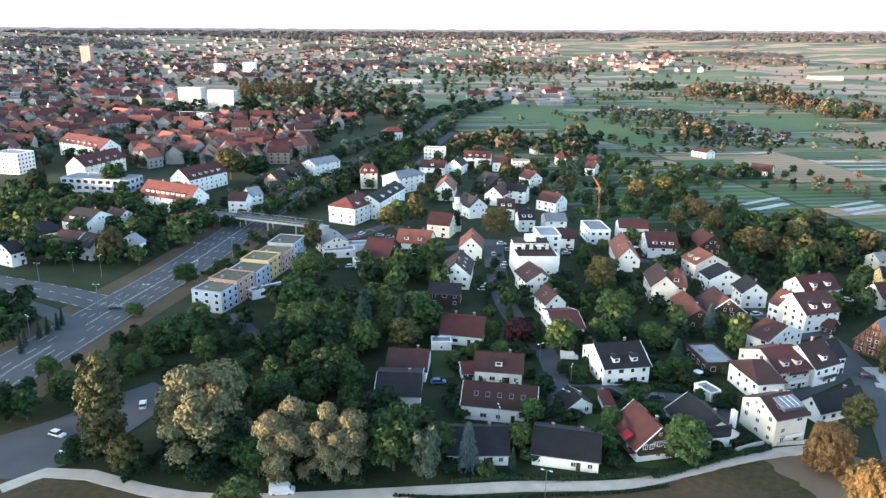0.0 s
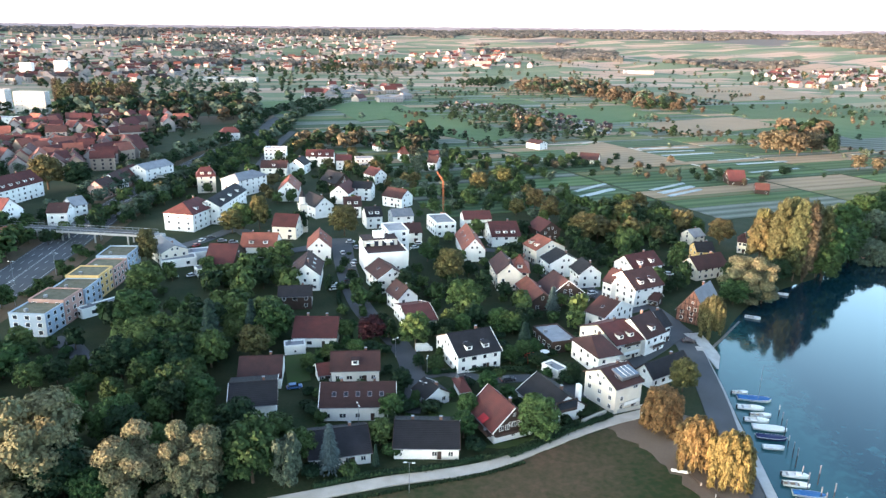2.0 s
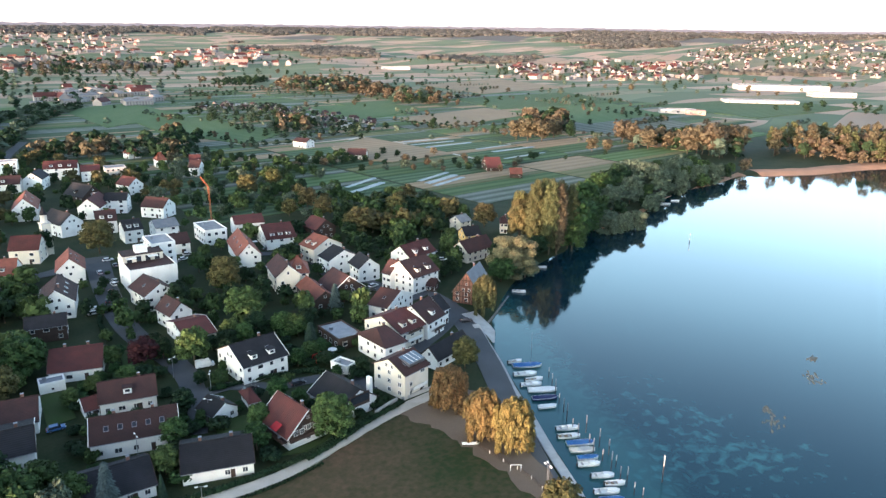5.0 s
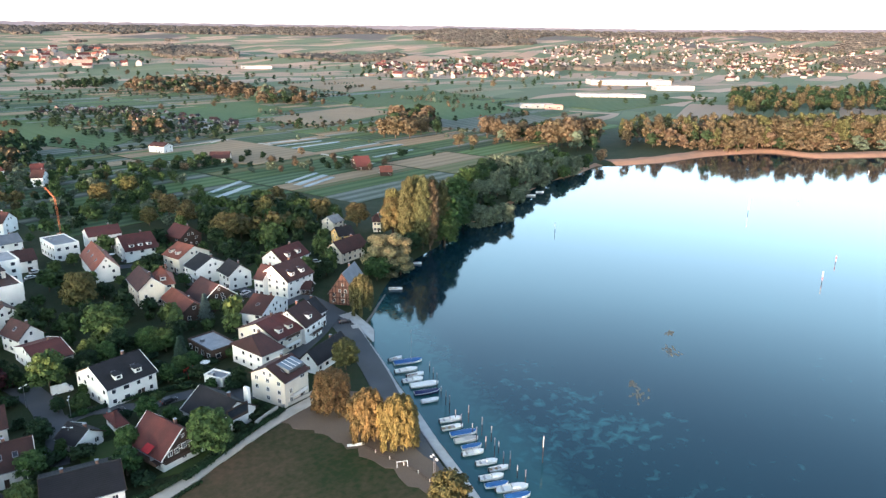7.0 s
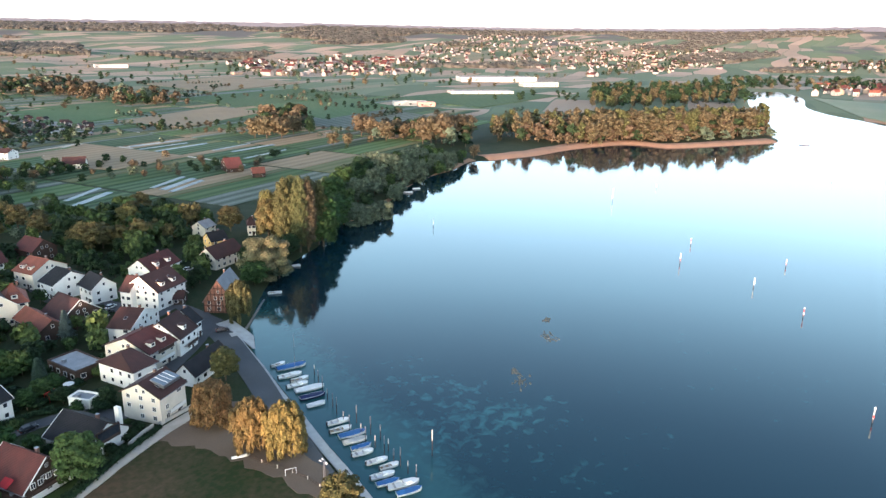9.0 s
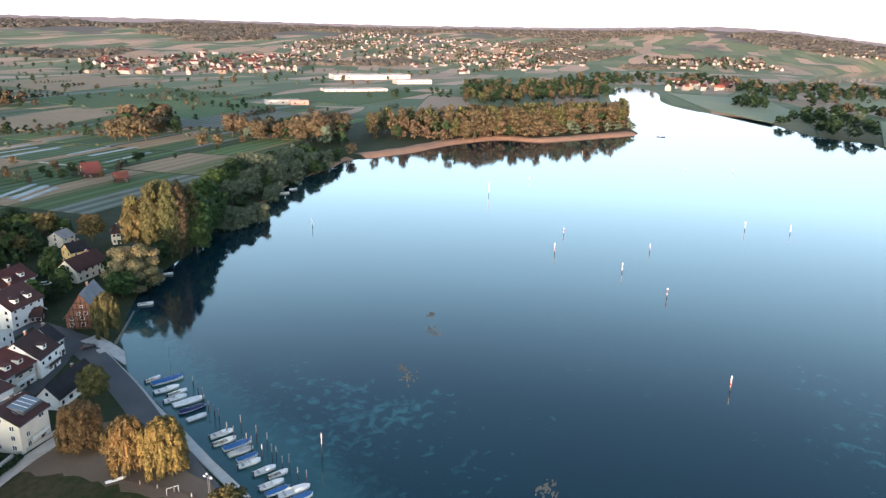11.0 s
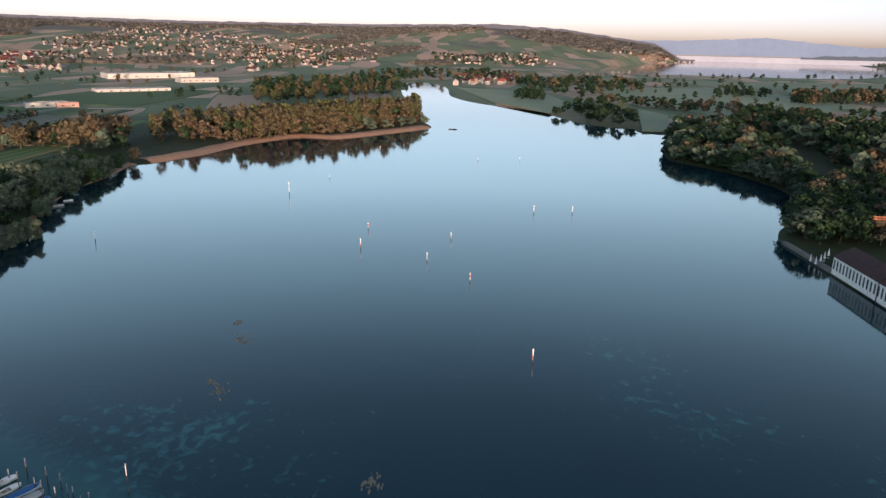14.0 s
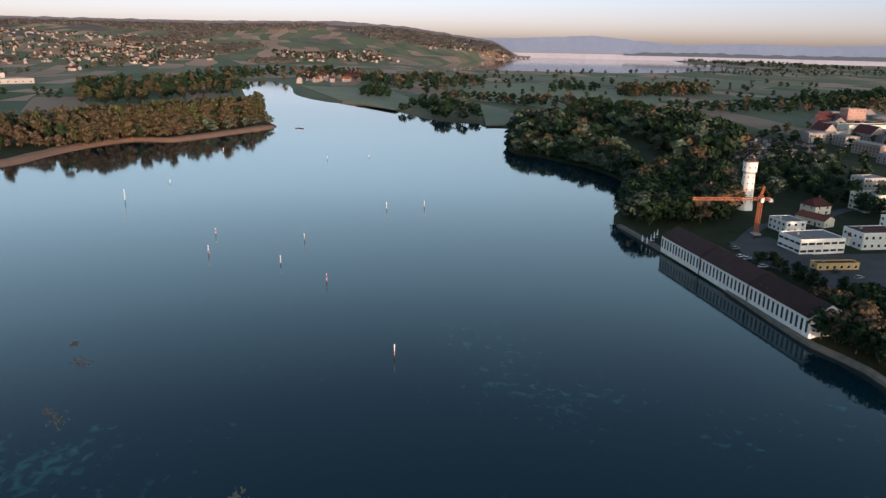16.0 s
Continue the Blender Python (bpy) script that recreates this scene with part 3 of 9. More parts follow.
    if gable:
        k = (hr - he) / (W / 2)
        for side in (-1, 1):
            v = [(side * (L / 2 + 0.06), -W / 2 + 0.1, he), (side * (L / 2 + 0.06), W / 2 - 0.1, he), (side * (L / 2 + 0.06), 0, hr - 0.1)]
            v += [(a - 0.05 * side, b_, c) for a, b_, c in v]
            part("gable_cladding", mesh_of("gable_cladding", v, [(0, 1, 2), (5, 4, 3), (0, 3, 4, 1), (1, 4, 5, 2), (2, 5, 3, 0)], WALL[gable]), ob, label="dark timber gable boards")
    door = part("door", box("door", -0.5, -0.06, 0, 0.5, 0.06, 2.05, WALL["wood"]), ob, pose(L * 0.2, -W / 2 - 0.02, 0.1), "dark wooden door")
    part("door_handle", box("door_handle", 0.3, -0.12, 1.0, 0.42, -0.06, 1.04, METAL), door)
    for i in range(chimney):
        cx, cy = L * (0.22 - 0.45 * i), W * 0.08
        c = part("chimney", box("chimney", -0.34, -0.3, hr - 1.2, 0.34, 0.3, hr + 0.8, BRICK), ob, pose(cx, cy, 0))
        part("chimney_cap", box("chimney_cap", -0.4, -0.36, hr + 0.8, 0.4, 0.36, hr + 0.9, METAL), c)
    k = (hr - he) / (W / 2)
    tilt = math.degrees(math.atan(k))
    for i in range(skylights):
        for side in (-1, 1):
            xx = (i + 0.5) / skylights * L * 0.8 - L * 0.4
            yy = side * W * 0.27
            if not faces(0, side) and math.hypot(x, y) > 150:
                continue
            sl = part("roof_window", box("roof_window", -0.55, -0.7, -0.03, 0.55, 0.7, 0.09, METAL), ob,
                      pose(xx, yy, hr - abs(yy) * k + 0.24, -side * tilt))
            part("pane", box("pane", -0.45, -0.58, 0.05, 0.45, 0.58, 0.11, GLASS), sl)
    for i in range(dormers):
        for side in (-1, 1):
            xx = (i + 0.5) / dormers * L * 0.8 - L * 0.4
            yy = side * (W / 2 - 1.0)
            zb = hr - abs(yy) * k
            if not faces(0, side):
                continue
            d = part("dormer", box("dormer", -1.0, -0.9, 0, 1.0, 0.9, 1.5, WALL[wall]), ob, pose(xx, yy * 0.82, zb + 0.25))
            part("dormer_roof", box("dormer_roof", -1.25, -1.25, 1.5, 1.25, 1.25, 1.68, rm), d)
            add_window(d, 0, side * 0.92, 0.35, 0, 1.3, 0.95)
    for i in range(balcony):
        bz = 2.7 * (i + 1)
        for side in (-1,):
            bal = part("balcony", box("balcony", -L * 0.3, 0, -0.16, L * 0.3, 1.5, 0, WALL["concrete"]), ob, pose(0, side * W / 2 - (1.5 if side < 0 else 0), bz))
            part("railing", box("railing", -L * 0.3, 0.0, 0, L * 0.3, 0.08, 0.95, WALL["wood"] if rnd.random() < 0.6 else FRAME), bal)
    return ob


def flat_block(x, y, turn, L, W, h, wall="white", label="", storeys=3, roof="grey", name="apartment_block", group="", base=None, bay=3.2, category="building", win=(1.6, 1.5), penthouse=0):
    """A flat-roofed building with a parapet and rows of windows."""
    z = gz(x, y) if base is None else base
    ob = thing(name, pose(x, y, z, 0, 0, turn), label, category, group)
    part("wall", box("wall", -L / 2, -W / 2, -1, L / 2, W / 2, h, WALL[wall]), ob)
    t = 0.35
    rim = [box_data(-L / 2 - 0.05, -W / 2 - 0.05, h, L / 2 + 0.05, -W / 2 + t, h + 0.5), box_data(-L / 2 - 0.05, W / 2 - t, h, L / 2 + 0.05, W / 2 + 0.05, h + 0.5),
           box_data(-L / 2 - 0.05, -W / 2 + t, h, -L / 2 + t, W / 2 - t, h + 0.5), box_data(L / 2 - t, -W / 2 + t, h, L / 2 + 0.05, W / 2 - t, h + 0.5)]
    part("parapet", mesh_of("parapet", *join_data(rim), WALL[wall]), ob)
    part("roof", box("roof", -L / 2 + t, -W / 2 + t, h, L / 2 - t, W / 2 - t, h + 0.12, ROOF[roof]), ob)
    if math.hypot(x, y) > 600:
        bay, storeys = bay * 1.6, max(1, storeys * 2 // 3)
    nx, ny = max(1, int(L / bay)), max(1, int(W / bay))
    sh = h / storeys
    ca, sa_ = math.cos(radians(turn)), math.sin(radians(turn))
    faces = lambda ax, ay: (ax * ca - ay * sa_) * x + (ax * sa_ + ay * ca) * y < 0
    for s in range(storeys):
        for side in (-1, 1):
            for i in range(nx if faces(0, side) else 0):
                add_window(ob, (i + 0.5) / nx * L - L / 2, side * W / 2, s * sh + sh * 0.3, 0, win[0], min(win[1], sh * 0.6))
            for i in range(ny if faces(side, 0) else 0):
                add_window(ob, side * L / 2, (i + 0.5) / ny * W - W / 2, s * sh + sh * 0.3, 90, win[0], min(win[1], sh * 0.6))
    if penthouse:
        part("stair_head", box("stair_head", -penthouse, -penthouse * 0.7, h + 0.1, penthouse, penthouse * 0.7, h + 2.6, WALL[wall]), ob, pose(L * 0.1, 0, 0))
    part("roof_vent", box("roof_vent", -0.5, -0.5, h + 0.1, 0.5, 0.5, h + 1.0, METAL), ob, pose(-L * 0.25, W * 0.15, 0))
    return ob


# ---- trees ----
def leaf_cards(rng, centres, n, size, flat=0.0, hang=0.0):
    """Leaf clumps on the outsides of lobes: small bent quads that face outwards."""
    c = np.array([k[0] for k in centres], float)
    r = np.array([k[1] for k in centres], float)
    w = (r[:, 0] * r[:, 2] + r[:, 0] * r[:, 1]) ** 0.8
    idx = rng.choice(len(c), n, p=w / w.sum())
    d = rng.normal(size=(n, 3))
    d[:, 2] = np.where(d[:, 2] < -0.5, -d[:, 2] * 0.6, d[:, 2])
    d /= np.linalg.norm(d, axis=1)[:, None]
    rad = 1 - 0.28 * rng.random(n) ** 2 + 0.1 * rng.random(n)
    p = c[idx] + d * r[idx] * rad[:, None]
    nrm = d + rng.normal(size=(n, 3)) * 0.45
    nrm[:, 2] += flat
    nrm /= np.linalg.norm(nrm, axis=1)[:, None]
    a = np.cross(nrm, rng.normal(size=(n, 3)))
    if hang:
        a = np.cross(nrm, np.cross(np.tile([0, 0, 1.0], (n, 1)), nrm)) + rng.normal(size=(n, 3)) * 0.2
        a = np.cross(nrm, np.cross(a, nrm))
    a /= np.linalg.norm(a, axis=1)[:, None] + 1e-9
    b_ = np.cross(nrm, a)
    s = size * (0.6 + 0.8 * rng.random(n))[:, None]
    la = 1 + hang
    q = [p - a * s * la - b_ * s * 0.35, p - b_ * s * 0.1 + nrm * s * 0.25 - a * s * 0.2 + b_ * s * 0.75, p + a * s * la, p + b_ * s * -0.7 + nrm * s * 0.05]
    V = np.stack(q, 1).reshape(-1, 3)
    F = np.arange(4 * n).reshape(-1, 4)
    return V, F


def core_data(centres, k=0.74):
    """Dark inner masses, so that no sky shows through the middle of a crown."""
    bm = bmesh.new()
    bmesh.ops.create_icosphere(bm, subdivisions=1, radius=1)
    base = [v.co.copy() for v in bm.verts]
    fs = [tuple(v.index for v in f.verts) for f in bm.faces]
    bm.free()
    V, F = [], []
    for (c, r) in centres:
        o = len(V)
        V += [tuple(c[i] + v[i] * r[i] * k for i in range(3)) for v in base]
        F += [tuple(i + o for i in f) for f in fs]
    return V, F


def lobes(rng, h, w, kind, few=False):
    """The lobes of a crown for a tree h high and w wide: (centre, radii) pairs."""
    out = []
    if few:
        n_ = (7, 7, 4, 15)[int(few)]
        for i in range(n_):
            a = i * 2.399
            f = (0.28 + 0.5 * i / (n_ - 1)) if kind != "poplar" else (0.2 + 0.66 * i / (n_ - 1))
            k = 0.22 if kind != "poplar" else 0.1
            s = w * (0.27 if kind != "poplar" else 0.33) * (0.8 + 0.4 * rng.random())
            if few == 3:
                k = 0.3 * math.sqrt(max(0.05, math.sin(math.pi * (0.25 + 0.68 * i / (n_ - 1)))))
                f = 0.24 + 0.68 * i / (n_ - 1) + 0.05 * rng.normal()
                s = w * (0.15 + 0.08 * rng.random())
            out.append(((math.cos(a) * w * k, math.sin(a) * w * k, h * f), (s, s, max(s * 0.8, h * (0.13 if few < 3 else 0.1)))))
    elif kind == "poplar":
        for i in range(44):
            f, a = (i + rng.random()) / 44, i * 2.4
            rr = w * 0.36 * math.sqrt(max(0.1, math.sin(math.pi * (0.12 + 0.82 * f))))
            out.append(((math.cos(a) * rr, math.sin(a) * rr, h * (0.1 + 0.82 * f)), (w * 0.13, w * 0.13, h * 0.055)))
        for i in range(14):
            f = i / 13
            rr = w * 0.5 * (0.45 + 0.55 * math.sin(math.pi * (0.15 + 0.8 * f)))
            out.append(((rng.normal() * w * 0.1, rng.normal() * w * 0.1, h * (0.14 + 0.78 * f)), (rr * 0.62, rr * 0.62, h * 0.085)))
        for i in range(5):
            f, a = rng.random(), rng.random() * 6.28
            out.append(((math.cos(a) * w * 0.24, math.sin(a) * w * 0.28, h * (0.2 + 0.6 * f)), (w * 0.2, w * 0.2, h * 0.08)))
    elif kind == "round":
        out.append(((0, 0, h * 0.58), (w * 0.33, w * 0.33, h * 0.3)))
        for i in range(22):
            a, f = i * 2.399, (i + 0.5) / 22
            z = h * (0.26 + 0.62 * f)
            rr = w * 0.37 * math.sqrt(max(0.08, 1 - ((f - 0.38) / 0.68) ** 2)) * (0.85 + 0.3 * rng.random())
            s = w * (0.13 + 0.08 * rng.random())
            out.append(((math.cos(a) * rr, math.sin(a) * rr, z), (s, s, s * 0.85)))
    elif kind == "billow":
        out.append(((0, 0, h * 0.48), (w * 0.28, w * 0.28, h * 0.3)))
        for i in range(34):
            a, f = i * 2.399 + rng.random(), (i + 0.5) / 34
            z = h * (0.14 + 0.76 * f + 0.06 * rng.normal())
            lop = 1 + 0.22 * math.cos(a - 1.0) + 0.15 * math.cos(3 * a + 7 * f)
            rr = w * 0.36 * math.sqrt(max(0.06, 1 - ((f - 0.34) / 0.72) ** 2)) * lop * (0.75 + 0.4 * rng.random())
            s = w * (0.1 + 0.07 * rng.random())
            out.append(((math.cos(a) * rr, math.sin(a) * rr, z), (s, s, s * (0.8 + 0.3 * rng.random()))))
    elif kind == "bush":
        for i in range(7):
            a = i * 2.399
            s = w * (0.2 + 0.1 * rng.random())
            out.append(((math.cos(a) * w * 0.26, math.sin(a) * w * 0.26, h * (0.35 + 0.25 * rng.random())), (s, s, h * 0.36)))
    elif kind == "weeping":
        out.append(((0, 0, h * 0.55), (w * 0.26, w * 0.26, h * 0.3)))
        for i in range(46):
            a, f = i * 2.399, (i + 0.5) / 46
            rr = w * 0.42 * math.sqrt(f) * (0.7 + 0.4 * rng.random())
            top = h * (0.97 - 0.42 * f * f - 0.1 * rng.random())
            drop = h * (0.13 + 0.1 * rng.random())
            out.append(((math.cos(a) * rr, math.sin(a) * rr, top - drop), (w * 0.075, w * 0.075, drop)))
            if f > 0.4:
                out.append(((math.cos(a) * rr * 1.05, math.sin(a) * rr * 1.05, top - drop * 2.2), (w * 0.06, w * 0.06, drop * 0.8)))
    return out


def conifer_crown(rng, h, w, n, size):
    V, k = [], 0
    f = rng.random(n) ** 0.75
    a = rng.random(n) * 6.283
    tier = np.floor(f * 13) / 13
    rad = w * 0.5 * (1 - tier) * (0.35 + 0.65 * rng.random(n)) + 0.1
    z = h * (0.1 + 0.9 * tier) - rad * 0.25 + rng.normal(size=n) * 0.08 + (f - tier) * h * 0.3
    p = np.stack([np.cos(a) * rad, np.sin(a) * rad, z], -1)
    out = np.stack([np.cos(a), np.sin(a), np.full(n, -0.4)], -1)
    side = np.stack([-np.sin(a), np.cos(a), rng.normal(size=n) * 0.2], -1)
    s = (size * (0.6 + 0.7 * rng.random(n)))[:, None]
    V = np.stack([p - out * s, p + side * s * 0.5, p + out * s * 1.1, p - side * s * 0.5 + [0, 0, 0.12]], 1).reshape(-1, 3)
    return V, np.arange(4 * n).reshape(-1, 4)


def tree_proto(name, label, kind, leafmat, h, w, n, size, seed, trunk=0.3, hang=0.0, few=False):
    """One tree with trunk, limbs and a crown of leaf clumps, to be copied."""
    rng = np.random.default_rng(seed)
    ob = thing(name, pose(0, 0, -400), label, "tree", "trees")
    r = trunk
    limbs = [tube_data((0, 0, -0.6), (0.1, 0, h * 0.35), r, r * 0.7, 8), tube_data((0.1, 0, h * 0.35), (0, 0.1, h * 0.8), r * 0.7, r * 0.2, 6)]
    if kind not in ("conifer", "bush"):
        for i in range(0 if few else 7):
            a, f = i * 2.4, 0.25 + 0.06 * i
            limbs.append(tube_data((0.05, 0, h * f), (math.cos(a) * w * 0.3, math.sin(a) * w * 0.3, h * (f + 0.2)), r * 0.4, r * 0.1, 5))
    if kind == "conifer":
        V, F = conifer_crown(rng, h, w, n, size)
        cv, cf = tube_data((0, 0, h * 0.12), (0, 0, h * 0.9), w * 0.2, 0.02, 7)
    else:
        L = lobes(rng, h, w, kind, few)
        V, F = leaf_cards(rng, L, n, size, 0.15, hang)
        cv, cf = core_data(L, 0.55 if kind == "weeping" else 0.62 if kind == "poplar" or few else 0.74)
    tv, tf = join_data(limbs)
    part("trunk", mesh_of("trunk", tv, tf, BARK), ob)
    k = len(V)
    verts = V.tolist() + [tuple(v) for v in cv]
    faces = F.tolist() + [tuple(i + k for i in f) for f in cf]
    part("crown", mesh_of("crown", verts, faces, LEAF[leafmat]), ob)
    ob["h"], ob["w"] = h, w
    return ob


def plant(proto, x, y, h, w=None, z=None, label=""):
    """A copy of a tree, h metres high, at a place."""
    s = h / proto["h"]
    sw = s if w is None else w / proto["w"]
    a = (x * 37.1 + y * 17.3) % 360
    ob = copy_thing(proto, pose(x, y, gz(x, y) if z is None else z, 0, 0, a) @ Matrix.Diagonal((sw, sw, s, 1)))
    if label:
        ob["label"] = label
    return ob


T = {}
T["green"] = [tree_proto("broadleaf_tree", "green broadleaf tree with a rounded full crown", "round", "green", 11, 9, 2000, 0.38, 1),
              tree_proto("broadleaf_tree", "green broadleaf tree with an uneven crown", "round", "green", 12, 8, 1900, 0.38, 2)]
T["dark"] = [tree_proto("broadleaf_tree", "dark green broadleaf tree in shade", "round", "dark", 12, 9, 1700, 0.42, 3)]
T["light"] = [tree_proto("broadleaf_tree", "yellow-green broadleaf tree in a garden", "round", "light", 10, 8, 2200, 0.34, 4)]
T["willow"] = [tree_proto("willow_tree", "large silvery willow with billowing crown", "billow", "willow", 18, 17, 11000, 0.34, 5, 0.6),
               tree_proto("willow_tree", "grey-green willow by the water", "billow", "sallow", 14, 13, 3600, 0.44, 15, 0.5)]
T["autumn"] = [tree_proto("broadleaf_tree", "tree with yellowing autumn leaves", "round", "autumn", 11, 9, 2200, 0.36, 6)]
T["orange"] = [tree_proto("weeping_tree", "orange-leaved weeping tree on the shore meadow", "weeping", "orange", 14, 11, 11000, 0.25, 7, 0.35, 0.9)]
T["weeping"] = [tree_proto("weeping_tree", "yellow-green weeping willow at the water", "weeping", "olive", 14, 11, 8000, 0.27, 17, 0.35, 0.9)]
T["copper"] = [tree_proto("copper_beech", "small dark copper-red tree in a garden", "round", "copper", 8, 7, 1200, 0.42, 8)]
T["poplar"] = [tree_proto("poplar_tree", "tall columnar poplar with yellowing leaves", "poplar", "olive", 24, 9, 8000, 0.32, 9, 0.4),
               tree_proto("poplar_tree", "tall slim poplar with golden brown leaves", "poplar", "russet", 24, 7, 5000, 0.34, 10, 0.4)]
T["spruce"] = [tree_proto("spruce_tree", "dark green spruce with drooping branches", "conifer", "spruce", 14, 6, 1500, 0.55, 11, 0.25)]
T["blue"] = [tree_proto("blue_spruce", "bluish grey spruce beside a house", "conifer", "blue", 12, 6.5, 1700, 0.5, 12, 0.25)]
T["bush"] = [tree_proto("bush", "green bush in a garden", "bush", "green", 3, 4, 320, 0.36, 13, 0.1),
             tree_proto("bush", "dark green shrub beside a house", "bush", "dark", 3, 4, 320, 0.36, 14, 0.1)]
T["far"] = [tree_proto("broadleaf_tree", "distant green tree among fields", "round", "dark", 14, 11, 350, 0.85, 21, 0.3, 0, True),
            tree_proto("broadleaf_tree", "distant tree turning brown", "round", "russet", 14, 11, 350, 0.85, 22, 0.3, 0, True),
            tree_proto("broadleaf_tree", "distant grey-green tree by the water", "round", "sallow", 13, 12, 350, 0.85, 23, 0.3, 0, True)]
T["vfar"] = [tree_proto("tree", "far tree", "round", m_, 14, 11, 44, 2.1, 41, 0.3, 0, 2) for m_ in ("dark", "russet", "sallow")]
# coarse poplar for the unseen rows added to block the sun
T["shade"] = [tree_proto("poplar_tree", "poplar for an unseen row that blocks the sun", "poplar", "russet", 24, 11, 70, 2.0, 29, 0.4, 0, 1)]
T["farpoplar"] = [tree_proto("poplar_tree", "distant poplar lit by the low sun", "poplar", m_, 24, 11, 460, 0.95, 24 + k_, 0.4, 0, 3) for k_, m_ in enumerate(("russet", "olive", "russet"))]
for k_, kind_, mat_, h_, w_, n_ in (("green", "round", "green", 11, 9, 480), ("dark", "round", "dark", 12, 9, 480), ("light", "round", "light", 10, 8, 480),
                                   ("autumn", "round", "autumn", 11, 9, 480), ("spruce", "conifer", "spruce", 14, 6, 420), ("bush", "bush", "green", 3, 4, 110),
                                   ("willow", "round", "sallow", 13, 13, 520)):
    T["low" + k_] = [tree_proto("tree", "tree of the belts", kind_, mat_, h_, w_, n_ // 2, 1.0 if kind_ != "bush" else 0.6, 31 + n_, 0.3, 0, True)]
for key_ in ("bush",):
    for o_ in T[key_]:
        o_["category"], o_["group"] = "bush", "garden bushes"


RIBBONS = []


def ribbon(name, pts, width, mat, lift, label, category="road", step=6.0, thick=0.3, drape=False):
    """A strip of road or path laid on the land along a smooth line."""
    line = smooth_line(pts, step)
    Pn = []
    for i, p in enumerate(line):
        d = (line[min(i + 1, len(line) - 1)] - line[max(i - 1, 0)]).normalized()
        s = Vector((-d.y, d.x))
        wd = width[0] + (width[1] - width[0]) * i / (len(line) - 1) if isinstance(width, tuple) else width
        Pn += [p + s * wd / 2, p - s * wd / 2]
    Z = ground_height([tuple(p) for p in Pn])
    if not drape:
        Z = np.maximum.reduceat(Z, np.arange(0, len(Z), 2)).repeat(2)
    RIBBONS.append(name)
    Z = Z + lift + 0.012 * (len(RIBBONS) % 14)
    V = [(p.x, p.y, z) for p, z in zip(Pn, Z)] + [(p.x, p.y, z - thick) for p, z in zip(Pn, Z)]
    n = len(Pn)
    F = []
    for i in range(0, n - 2, 2):
        F += [(i, i + 1, i + 3, i + 2), (n + i, i, i + 2, n + i + 2), (i + 1, n + i + 1, n + i + 3, i + 3)]
    return tagged(new(name, mesh_of(name, V, F, mat)), label, category, kind="structure")


def beach(pts, width, mat, label):
    """A gravel shore that follows the slope of the land from below the water line up to the grass."""
    line, across = smooth_line(pts, 5.0), 8
    Q = []
    for i, p in enumerate(line):
        d = (line[min(i + 1, len(line) - 1)] - line[max(i - 1, 0)]).normalized()
        s = Vector((-d.y, d.x))
        for k in range(across + 1):
            frayed = (k / across - 0.5) * width * (1 + 0.25 * noise.noise((p.x * 0.06, p.y * 0.06, 0)))
            Q.append(p + s * frayed)
    Z = ground_height([tuple(q) for q in Q]) + 0.45
    n = across + 1
    V = [(q.x, q.y, float(z)) for q, z in zip(Q, Z)]
    F = [(j * n + i + 1, j * n + i, (j + 1) * n + i, (j + 1) * n + i + 1) for j in range(len(line) - 1) for i in range(across)]
    return tagged(new("beach", mesh_of("beach", V, F, mat, smooth=True)), label, "beach", kind="structure")


PATCHES = []


